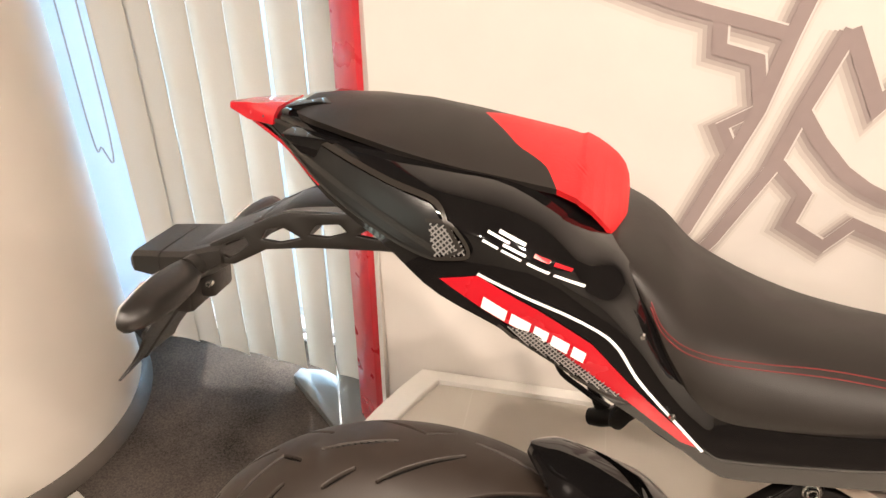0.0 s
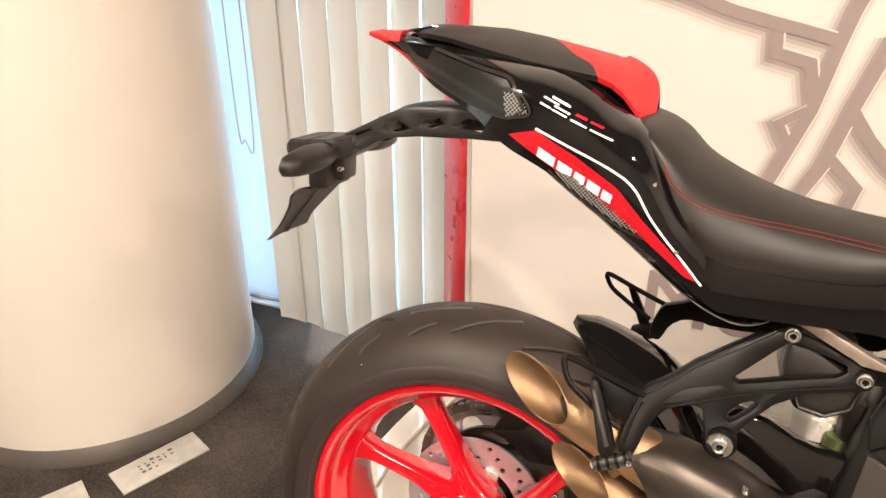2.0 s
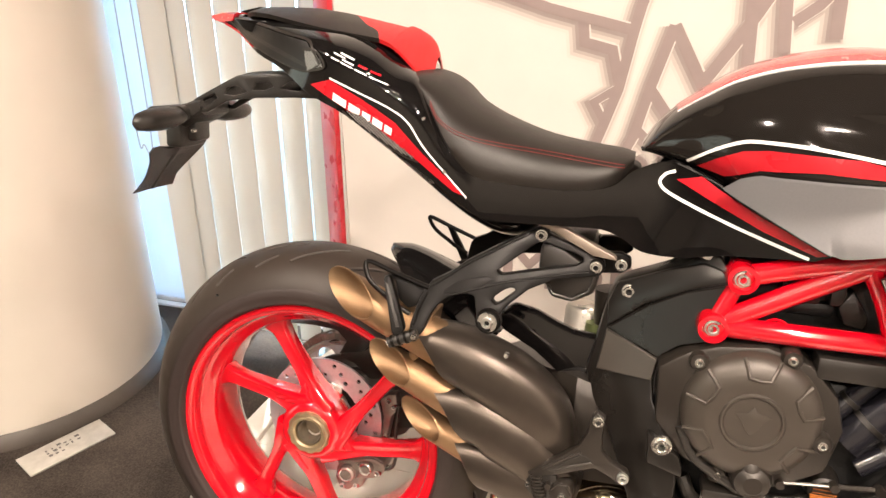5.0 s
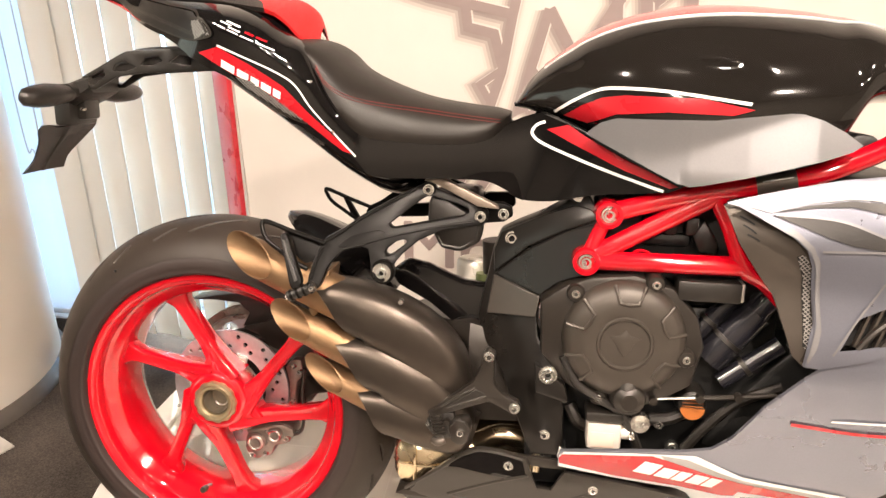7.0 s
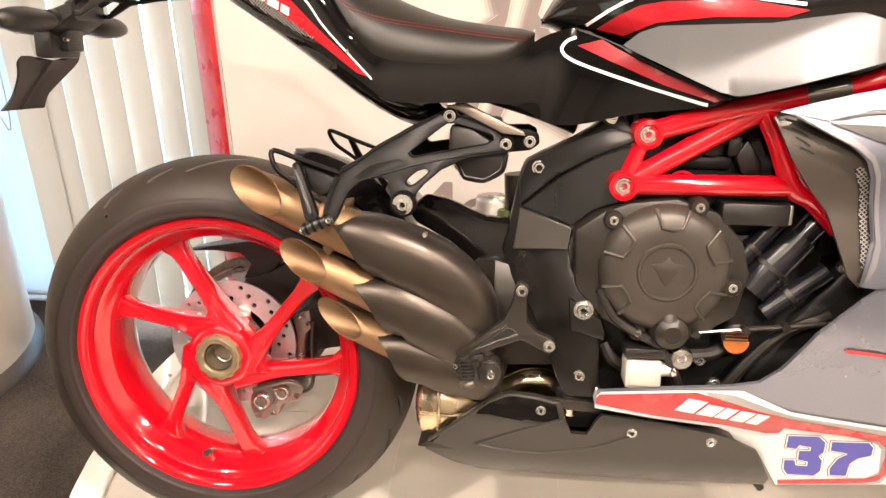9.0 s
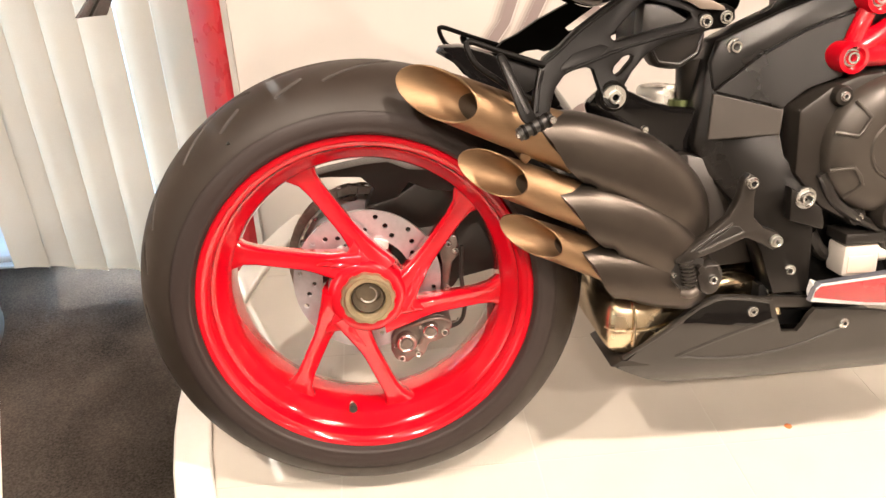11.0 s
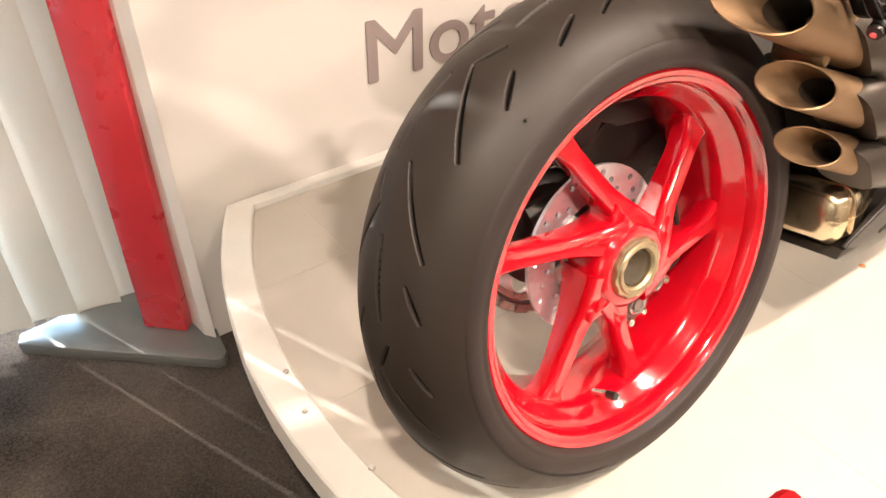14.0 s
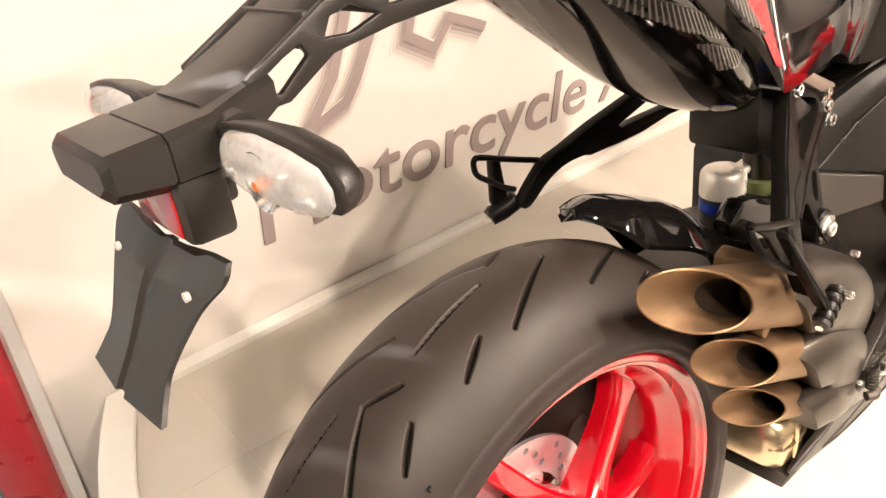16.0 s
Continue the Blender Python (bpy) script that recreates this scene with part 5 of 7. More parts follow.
# tank
TANK = [(0.494, 0.526, 0.518, 0.060), (0.512, 0.556, 0.514, 0.076), (0.535, 0.580, 0.508, 0.090), (0.569, 0.606, 0.496, 0.108), (0.605, 0.630, 0.482, 0.130), (0.66, 0.652, 0.452, 0.158),
        (0.73, 0.666, 0.42, 0.180), (0.80, 0.668, 0.43, 0.192), (0.88, 0.662, 0.455, 0.197), (0.920, 0.656, 0.472, 0.196), (0.955, 0.649, 0.530, 0.192), (1.04, 0.625, 0.540, 0.175)]
rings = []
for x, zt, zb, hw in curve_pts(TANK, 130):
    zm = zb + (zt - zb) * 0.42
    ring = []
    for t in np.linspace(0, 2 * math.pi, 120, endpoint=False):
        c, s = math.cos(t), math.sin(t)
        y = -hw * math.copysign(abs(c) ** 0.72, c)
        z = zm + (zt - zm) * abs(s) ** 0.85 if s >= 0 else zm - (zm - zb) * abs(s) ** 0.6
        q = ((x - 0.750) / 0.076) ** 2 + ((z - 0.573 + 0.06 * (x - 0.75)) / 0.029) ** 2
        dent = 0.010 * max(0.0, 1.0 - q) ** 1.6
        y = y * (1 - 0.10 * max(s, 0))
        ring.append((x, y - math.copysign(dent, y), z))
    rings.append(ring)
tank = part("fuel_tank", skin(bmesh.new(), rings), TANKBLACK, bike, "glossy black fuel tank with red, white and silver panels", 50)
K = tree_of(tank, tail)
part("white_line", stripe([(0.553, 0.515), (0.580, 0.533), (0.606, 0.546), (0.631, 0.551), (0.697, 0.549), (0.80, 0.536)], 0.0042, K, 0.003), WHITE, tank, "white line on the tank")
part("red_flash", decal([(0.566, 0.510), (0.590, 0.526), (0.616, 0.538), (0.645, 0.542), (0.740, 0.541), (0.805, 0.529), (0.780, 0.521), (0.700, 0.522), (0.636, 0.516), (0.600, 0.501)], K, 0.002), RED_STICKER, tank, "red flash on the tank")
SIDE = [(0.5985, 0.4887), (0.6168, 0.5043), (0.6371, 0.5112), (0.6969, 0.5122), (0.7604, 0.5139), (0.7995, 0.5195), (0.8479, 0.5258), (0.8609, 0.5259), (0.8844, 0.5189), (0.9121, 0.505), (0.9335, 0.4902), (0.9217, 0.4816), (0.8905, 0.4706), (0.8523, 0.4594), (0.8006, 0.4445), (0.748, 0.4307), (0.7323, 0.4281), (0.7158, 0.4317), (0.6886, 0.4442), (0.6538, 0.461), (0.6182, 0.4782)]


def side_y(x, z):
    """A shallow scoop above a crease, a swelling flank below it."""
    base = -float(np.interp(x, [0.58, 0.66, 0.73, 0.80, 0.88, 0.94], [0.126, 0.168, 0.190, 0.200, 0.203, 0.196]))
    s = z - float(np.interp(x, [0.60, 0.70, 0.75, 0.795, 0.848, 0.94], [0.452, 0.466, 0.4828, 0.5025, 0.524, 0.545]))
    soft = 0.004 + 0.02 * max(0.0, (0.76 - x) / 0.16)
    up = 0.5 * (s + math.sqrt(s * s + soft * soft))
    edge = max(0.0, (0.452 - z) / 0.03) if x > 0.72 else 0.0
    return base - 0.004 + 0.16 * (s - up) - 0.22 * up + 0.006 * edge * edge


soften(part("tank_side_panel", shell(SIDE, side_y, 0.02, 0.006), SILVER, tank, "silver painted side panel of the tank", 60), side_y)
part("tank_seam", stripe([(0.493, 0.524), (0.542, 0.511), (0.594, 0.491), (0.628, 0.470), (0.728, 0.423)], 0.004, K, 0.003), DARK, tank)


def tank_band(t0, t1, lift, n=9):
    """A strip over the tank between two angles of its section."""
    rows = []
    for x, zt, zb, hw in curve_pts(TANK[2:], 40):
        zm = zb + (zt - zb) * 0.42
        row = []
        for f in (lift, -0.006):
            pts = []
            for t in np.linspace(radians(t0), radians(t1), n):
                c, s = math.cos(t), math.sin(t)
                y = -(hw + f) * math.copysign(abs(c) ** 0.72, c) * (1 - 0.10 * s)
                pts.append((x, y, zm + (zt + f - zm) * abs(s) ** 0.85))
            row += pts if f > 0 else pts[::-1]
        rows.append(row)
    return skin(bmesh.new(), rows)


part("red_centre_stripe", tank_band(60, 120, 0.0022), RED_STICKER, tank, "red stripe over the tank top", 50)
for a in (57.5, 120.0):
    part("white_line", tank_band(a, a + 2.5, 0.0022, 3), WHITE, tank, "thin white line beside the red stripe", 50)
part("air_box", prism([(0.713, 0.402), (0.741, 0.432), (0.819, 0.449), (0.915, 0.478), (0.957, 0.499), (0.978, 0.498), (0.998, 0.476), (0.959, 0.450), (0.822, 0.416)], -0.13, 0.13, 0.006), DARK, tank, "black air box below the tank", 30)
# trellis frame
FR = "bright red tubular trellis frame"
frame_tubes = [([(0.638, -0.127, 0.376), (0.705, -0.133, 0.397), (0.778, -0.143, 0.416), (0.830, -0.152, 0.428), (0.874, -0.160, 0.438), (0.919, -0.165, 0.455), (0.996, -0.158, 0.493), (1.05, -0.135, 0.54)], 0.0145),
               ([(0.612, -0.128, 0.308), (0.690, -0.132, 0.355), (0.783, -0.142, 0.412)], 0.0145),
               ([(0.612, -0.130, 0.306), (0.700, -0.138, 0.309), (0.830, -0.140, 0.311)], 0.0145),
               ([(0.783, -0.142, 0.408), (0.806, -0.140, 0.365), (0.830, -0.140, 0.311), (0.858, -0.138, 0.292), (0.893, -0.130, 0.250)], [0.0145, 0.0145, 0.0155, 0.015, 0.008]),
               ([(0.638, -0.128, 0.374), (0.622, -0.130, 0.338), (0.610, -0.132, 0.306)], 0.011)]
first = None
for path, r in frame_tubes:
    ob = part("trellis_frame" if first is None else "frame_tube", tube(path, r, 16, 30), RED, first or bike, FR if first is None else "", 50)
    first = first or ob
for x, y, z in ((0.638, -0.134, 0.375), (0.610, -0.138, 0.306)):
    part("frame_lug", lathe([(0.0115, 0.03), (0.0115, -0.006), (0.014, -0.012), (0.019, -0.011), (0.0205, -0.004), (0.0205, 0.03)], 28, (x, y, z), closed=True), RED, first)
    bolt(first, x, y - 0.003, z, 0.0085, 0.0112)
for x, z in ((0.688, 0.310), (0.782, 0.409), (0.830, 0.311), (0.640, 0.322)):
    part("weld_bead", tube([(x + 0.016 * math.cos(t), -0.136 - 0.007 * math.cos(t * 1.0), z + 0.016 * math.sin(t)) for t in np.linspace(0.3, 2.8, 10)], 0.0022, 6), RED, first)
bm = bmesh.new()
part("frame_label", tube([(0.828, -0.1517, 0.4275), (0.850, -0.1556, 0.4325), (0.876, -0.1603, 0.4385)], 0.0150, 16), GREY_SATIN, first, "dark label with fine unreadable print")
for k in range(3):
    part("print_bar", tube([(0.832, -0.1660 + 0.001 * k, 0.4345 - 0.0050 * k), (0.868, -0.1725 + 0.001 * k, 0.4430 - 0.0050 * k)], 0.0008, 5), WHITE, first)

def dome(parent, x, y, z, r):
    return part("domed_cap", lathe([(0.0, 0.0), (r * 0.30, -0.0005), (r * 0.40, -0.0032), (r * 0.85, -0.0040), (r, 0.0), (r, 0.006)], 28, (x, y, z)), ZINC, parent, "", 40)


# side plate that joins engine and swing arm
def plate_y(x, z):
    """The side plate turns inwards towards its top and rear."""
    return max(0.136 - 0.601 * x + 0.3205 * z, -0.150)


def along(ob, y_of, y_flat=0.0):
    """Shifts a part built about y_flat so that it follows a slanting face."""
    for v in ob.data.vertices:
        v.co.y += y_of(v.co.x, v.co.z) - y_flat
    return ob


side_plate = along(part("frame_side_plate", prism([(0.480, 0.324), (0.503, 0.338), (0.551, 0.364), (0.580, 0.384), (0.587, 0.404), (0.597, 0.410), (0.608, 0.404), (0.612, 0.394), (0.6305, 0.365), (0.623, 0.336), (0.606, 0.320), (0.5955, 0.300), (0.611, 0.283), (0.574, 0.267), (0.551, 0.244), (0.544, 0.2125), (0.548, 0.183), (0.558, 0.169), (0.588, 0.1515), (0.595, -0.0024), (0.544, -0.0026), (0.521, 0.059), (0.494, 0.118), (0.4624, 0.158), (0.450, 0.192), (0.4626, 0.255), (0.4697, 0.297)], 0.004, 0.05, 0.005), PLATEBLACK, bike, "matt black cast frame side plate", 30), plate_y)
along(part("plate_facet", prism([(0.627, 0.361), (0.6218, 0.336), (0.5955, 0.2998), (0.607, 0.284), (0.573, 0.268), (0.5471, 0.2437), (0.4756, 0.2611), (0.5286, 0.3074), (0.5753, 0.3378)], 0.0, 0.012, 0.0015), PLATEBLACK, side_plate, "black upper facet of the side plate", 20), plate_y)
# facet colour lightened to stand in for light on its upward slope
along(part("plate_facet", prism([(0.4739, 0.2585), (0.5465, 0.2412), (0.5419, 0.2106), (0.4651, 0.199)], 0.0005, 0.012, 0.0015), LIT_FACET, side_plate, "side plate facet painted lighter for the light it catches", 20), lambda x, z: plate_y(x, z) - 0.06 * (z - 0.2))
along(part("plate_rib", prism([(0.4816, 0.3248), (0.5509, 0.362), (0.5931, 0.3805), (0.6156, 0.3768), (0.6254, 0.3649), (0.5752, 0.3409), (0.5245, 0.3093), (0.4737, 0.2632), (0.4714, 0.297)], -0.004, 0.012, 0.003), PLATEBLACK, side_plate, smooth=30), plate_y)
part("plate_foot", prism([(0.545, 0.150), (0.590, 0.120), (0.596, 0.100), (0.596, 0.090), (0.548, 0.105)], -0.158, -0.140, 0.003), PLATEBLACK, side_plate, smooth=30)
bolt(side_plate, 0.4994, -0.062, 0.318, 0.0085, 0.011)
bolt(side_plate, 0.565, -0.158, 0.135, 0.010, 0.014)
bolt(side_plate, 0.597, -0.094, 0.398, 0.0075, 0.0135)
part("bolt_boss", lathe([(0.0, 0.0), (0.016, 0.0), (0.018, 0.01), (0.018, 0.05)], 24, (0.597, -0.092, 0.398)), SATIN, side_plate)
dome(side_plate, 0.558, -0.128, -0.001, 0.0145)
bolt(side_plate, 0.565, -0.142, 0.030, 0.006, 0.009)

# engine
block = part("engine_block", box((0.56, -0.10, -0.06), (0.90, 0.16, 0.24), 0.02), DARK, bike, "dark cast engine block")
part("cylinder_head", box((0.72, -0.09, 0.20), (0.93, 0.14, 0.40), 0.02, pose(0, 0, 0)), DARK, block)
part("throttle_body", box((0.62, -0.09, 0.25), (0.80, 0.10, 0.42), 0.015), DARK, block)
part("crankcase_cover", prism([(0.548, 0.245), (0.585, 0.272), (0.62, 0.285), (0.68, 0.292), (0.735, 0.275), (0.772, 0.235), (0.785, 0.19), (0.772, 0.13), (0.72, 0.095), (0.64, 0.092), (0.59, 0.120), (0.552, 0.165)], -0.150, -0.09, 0.006), SATIN, block, "matt black crankcase", 30)
clutch = part("clutch_cover", lathe([(0.0, -0.176), (0.034, -0.176), (0.036, -0.179), (0.0385, -0.179), (0.0405, -0.1765), (0.055, -0.178), (0.072, -0.174), (0.083, -0.166), (0.088, -0.155), (0.090, -0.135), (0.090, -0.12)], 80, (0.670, 0, 0.197)), COVER, block, "round matt black clutch cover", 40)
for k in range(5):
    a = radians(90 + 62 * (k - 2) - 2)
    u, v = Vector((math.cos(a), 0, math.sin(a))), Vector((-math.sin(a), 0, math.cos(a)))
    c = Vector((0.670, 0, 0.197))
    pts3 = [c + u * r + v * w + Vector((0, y, 0)) for r, w, y in ((0.083, -0.022, -0.1665), (0.060, -0.013, -0.1775), (0.0585, 0.0, -0.178), (0.060, 0.013, -0.1775), (0.083, 0.022, -0.1665))]
    part("cover_ridge", tube(pts3, 0.0028, 8), COVER, clutch)
for x, z, y in ((0.708, 0.283, -0.158), (0.758, 0.177, -0.165), (0.598, 0.262, -0.155), (0.640, 0.105, -0.155)):
    part("cover_lug", lathe([(0.0, -0.004), (0.011, -0.004), (0.013, 0.0), (0.013, 0.04)], 20, (x, y, z)), SATIN, clutch)
    bolt(clutch, x, y - 0.004, z, 0.0050, 0.0062)
part("cover_mark", prism([(0.670 + r * math.cos(radians(a)), 0.199 + r * math.sin(radians(a))) for a, r in ((90, 0.020), (60, 0.013), (20, 0.024), (-10, 0.012), (-50, 0.014), (-90, 0.021), (-130, 0.014), (190, 0.012), (160, 0.024), (120, 0.013))], -0.1772, -0.175, 0.0006), COVER, clutch, "low raised mark", 30)
part("water_pump", lathe([(0.0, -0.185), (0.012, -0.185), (0.022, -0.178), (0.026, -0.165), (0.028, -0.14), (0.028, -0.12)], 30, (0.682, 0, 0.112)), SATIN, block)
part("pump_neck", tube([(0.676, -0.158, 0.147), (0.680, -0.165, 0.125), (0.684, -0.162, 0.10)], [0.012, 0.018, 0.022], 14, 8), SATIN, block)
part("relay_box", box((0.740, -0.150, 0.258), (0.828, -0.110, 0.288), 0.004), PLASTIC, block, "black rectangular cover")
part("relay_end", box((0.826, -0.147, 0.260), (0.832, -0.113, 0.287), 0.002), ALU, block)
for a, b, r in (((0.800, -0.105, 0.158), (0.862, -0.105, 0.236), 0.025), ((0.838, -0.100, 0.205), (0.880, -0.100, 0.256), 0.020), ((0.772, -0.108, 0.190), (0.830, -0.108, 0.262), 0.013), ((0.820, -0.11, 0.125), (0.900, -0.11, 0.19), 0.014)):
    part("starter_motor", tube([a, tuple((np.array(a) + np.array(b)) / 2), b], r, 24), MOTOR, block)
    part("motor_band", tube([tuple(np.array(a) * 0.62 + np.array(b) * 0.38), tuple(np.array(a) * 0.55 + np.array(b) * 0.45)], r + 0.002, 24), PLASTIC, block)
oil = part("oil_filler_cap", lathe([(0.0, -0.140), (0.016, -0.140), (0.020, -0.136), (0.021, -0.12), (0.024, -0.11), (0.024, -0.09)], 30, (0.779, 0, 0.096)), PLASTIC, block, "black oil filler cap with an orange half-moon")
part("orange_half", prism([(0.779 + 0.0175 * math.cos(t), 0.092 + 0.0175 * math.sin(t)) for t in np.linspace(math.pi, 2 * math.pi, 14)], -0.1425, -0.1395, 0), ORANGE, oil, "orange half-moon", 0)
for k in range(5):
    part("orange_stripe", box((0.764, -0.1415, 0.0945 + 0.0026 * k), (0.794, -0.1395, 0.0957 + 0.0026 * k)), ORANGE if k % 2 == 0 else SATIN, oil, smooth=0)
HOSE = "black rubber hose"
for path, r in (([(0.586, -0.153, 0.165), (0.606, -0.157, 0.128), (0.640, -0.157, 0.104), (0.668, -0.156, 0.088), (0.688, -0.154, 0.062), (0.706, -0.150, 0.020), (0.712, -0.148, 0.004)], 0.0072),
                ([(0.775, -0.130, 0.02), (0.80, -0.135, 0.06), (0.84, -0.138, 0.105), (0.90, -0.14, 0.135)], 0.008),
                ([(0.70, -0.12, 0.06), (0.745, -0.125, 0.065), (0.77, -0.12, 0.075)], 0.010), ([(0.635, -0.09, 0.40), (0.68, -0.085, 0.385), (0.74, -0.085, 0.37)], 0.010), ([(0.60, -0.12, 0.075), (0.612, -0.125, 0.052), (0.628, -0.118, 0.040)], 0.010)):
    part("hose", tube(path, r, 10, 18), PLASTIC, block, HOSE)
part("shift_rod", tube([(0.722, -0.150, 0.106), (0.75, -0.151, 0.110), (0.782, -0.152, 0.114)], 0.0020, 8), ZINC, block, "thin bright metal rod")
part("rod_sleeve", tube([(0.782, -0.152, 0.114), (0.83, -0.152, 0.119), (0.890, -0.152, 0.127)], 0.0038, 10), SATIN, block)
for x, y, z in ((0.720, -0.152, 0.105), (0.785, -0.153, 0.114), (0.838, -0.153, 0.120)):
    part("rod_joint", lathe([(0.0, -0.006), (0.006, -0.006), (0.006, 0.006)], 12, (x, y, z)), SATIN, block)
dome(block, 0.703, -0.156, 0.069, 0.0165)
for x, y, z, r, w in ((0.735, -0.13, 0.058, 0.006, 0.008), (0.757, -0.13, 0.022, 0.007, 0.010), (0.902, -0.15, 0.205, 0.005, 0.007), (0.765, -0.10, 0.358, 0.006, 0.008)):
    bolt(block, x, y, z, r, w)
part("coil_pack", prism([(0.760, 0.345), (0.775, 0.37), (0.798, 0.335), (0.795, 0.318), (0.770, 0.322)], -0.112, -0.08, 0.004), PLASTIC, block)
part("injector_rail", box((0.68, -0.10, 0.325), (0.76, -0.07, 0.345), 0.006, pose(0, 0, 0)), DARK, block)
for k in range(3):
    part("connector", box((0.690 + 0.03 * k, -0.11, 0.345), (0.708 + 0.03 * k, -0.085, 0.372), 0.003), PLASTIC, block)

# brake fluid pot
pot = part("fluid_reservoir", box((0.627, -0.162, 0.022), (0.678, -0.122, 0.067), 0.006), POT, bike, "milky white fluid reservoir with a black lid")
part("lid", box((0.624, -0.165, 0.068), (0.679, -0.119, 0.084), 0.004), PLASTIC, pot, "black lid")
part("reservoir_tab", tube([(0.676, -0.152, 0.050), (0.694, -0.152, 0.050)], 0.010, 16), POT, pot)
bolt(pot, 0.692, -0.162, 0.050, 0.0055)
part("fluid_level", box((0.633, -0.1635, 0.028), (0.668, -0.161, 0.052), 0.002), mat("pale_fluid", (0.66, 0.50, 0.42), 0.4), pot)

# belly pan
def belly_y(x, z):
    k = float(np.interp(x, [0.34, 0.45, 0.60, 0.86], [0.86, 0.95, 1.0, 0.97]))
    return k * float(np.interp(z, [-0.155, -0.14, -0.12, -0.10, -0.04, 0.0], [-0.098, -0.118, -0.134, -0.145, -0.160, -0.158]))


BELLY = [(0.342, -0.111), (0.384, -0.058), (0.431, -0.014), (0.446, -0.005), (0.468, 0.003), (0.503, 0.001), (0.540, -0.006), (0.549, -0.032), (0.558, -0.055), (0.580, -0.056), (0.592, -0.031), (0.600, -0.022), (0.690, -0.032), (0.773, -0.046), (0.822, -0.070), (0.851, -0.124), (0.850, -0.146), (0.745, -0.149), (0.635, -0.152), (0.530, -0.155), (0.425, -0.156), (0.380, -0.134)]
pan = part("belly_pan", shell(BELLY, belly_y, 0.008, 0.016), PANGREY, bike, "matt dark grey belly pan", 40)
part("pan_floor", prism([(0.43, -0.152), (0.848, -0.151), (0.848, -0.140), (0.43, -0.140)], -0.095, 0.095, 0.003), PANGREY, pan)
part("pan_far_side", shell([(max(x, 0.43 + 0.0005 * k), z) for k, (x, z) in enumerate(BELLY)], lambda x, z: -belly_y(x, z) - 0.008, 0.008, 0.05), PANGREY, pan)
P = tree_of(pan)
def on_pan(x, z, d=0.0):
    return (x, belly_y(x, z) - d, z)


for path in ([(0.419, -0.090), (0.450, -0.073), (0.488, -0.055), (0.520, -0.042), (0.544, -0.034)], [(0.419, -0.090), (0.460, -0.094), (0.507, -0.096), (0.557, -0.088), (0.600, -0.074), (0.645, -0.052)], [(0.348, -0.092), (0.388, -0.057), (0.434, -0.018), (0.448, -0.009), (0.469, -0.001), (0.503, -0.003), (0.535, -0.009)]):
    part("pan_crease", tube([on_pan(x, z, -0.001) for x, z in curve_pts(path, 20)], 0.0032, 8), PANGREY, pan)
part("pan_facet", decal([(0.430, -0.017), (0.445, -0.009), (0.468, 0.000), (0.534, -0.008), (0.540, -0.031), (0.510, -0.042), (0.439, -0.033), (0.420, -0.034)], P, 0.0016), BLACK, pan, "glossy black upper facet")
part("pan_recess", prism([(0.535, 0.004), (0.600, 0.004), (0.604, -0.060), (0.540, -0.060)], -0.125, -0.10, 0.003), DARK, pan)
part("pan_bracket", prism([(0.505, -0.002), (0.600, -0.008), (0.600, -0.024), (0.545, -0.020), (0.508, -0.014)], -0.150, -0.142, 0.002), SATIN, pan)
part("spigot", tube([(0.553, -0.14, -0.035), (0.553, -0.13, -0.012)], 0.009, 12), GOLD, pan)
for x, z in ((0.643, -0.046), (0.755, -0.056), (0.513, -0.020)):
    bolt(pan, x, belly_y(x, z) - 0.001, z, 0.0055, 0.0075)

# front side fairing
def fair_y(x, z):
    y = sum(float(np.interp(z + d, [-0.165, -0.13, -0.05, 0.0, 0.05, 0.12, 0.20, 0.225, 0.30, 0.355, 0.375, 0.46], [-0.086, -0.100, -0.140, -0.168, -0.182, -0.205, -0.221, -0.222, -0.212, -0.224, -0.222, -0.185])) for d in (-0.016, -0.008, 0.0, 0.008, 0.016)) / 5
    return y + 0.05 * max(0.0, x - 0.95) ** 1.2 + 0.01 * max(0.0, 0.7 - x)


LOWER = [(0.587, 0.008), (0.590, 0.021), (0.680, 0.032), (0.769, 0.041), (0.803, 0.049), (0.828, 0.073), (0.860, 0.130), (0.906, 0.182), (0.918, 0.193), (0.970, 0.212), (1.021, 0.229), (1.075, 0.235), (1.10, 0.16), (1.085, 0.06), (1.06, 0.0), (1.0313, -0.036), (1.0365, -0.088), (1.0350, -0.1415), (0.8742, -0.1545), (0.8285, -0.0807), (0.8025, -0.0730), (0.7808, -0.0438), (0.7634, -0.0354), (0.670, -0.0238), (0.588, -0.0095)]
fairing = part("side_fairing", shell(LOWER, fair_y, 0.008, 0.010), GREY, bike, "grey metallic side fairing with red and white race graphics", 40)
soften(fairing, fair_y, 0.012)
G = tree_of(fairing)
part("white_border", decal([(0.5860, 0.0043), (0.5888, 0.0205), (0.6954, 0.0305), (0.7829, 0.0355), (0.8535, 0.0029), (0.9328, -0.0097), (1.0013, -0.0202), (1.0220, -0.0336), (1.0285, -0.048), (1.0345, -0.0876), (1.0335, -0.1400), (0.8752, -0.1530), (0.8297, -0.0802), (0.8036, -0.0724), (0.7818, -0.0432), (0.7640, -0.0348), (0.6701, -0.0231), (0.5890, -0.0087)], G, 0.0012), WHITE, fairing, "white border of the graphics", 0)
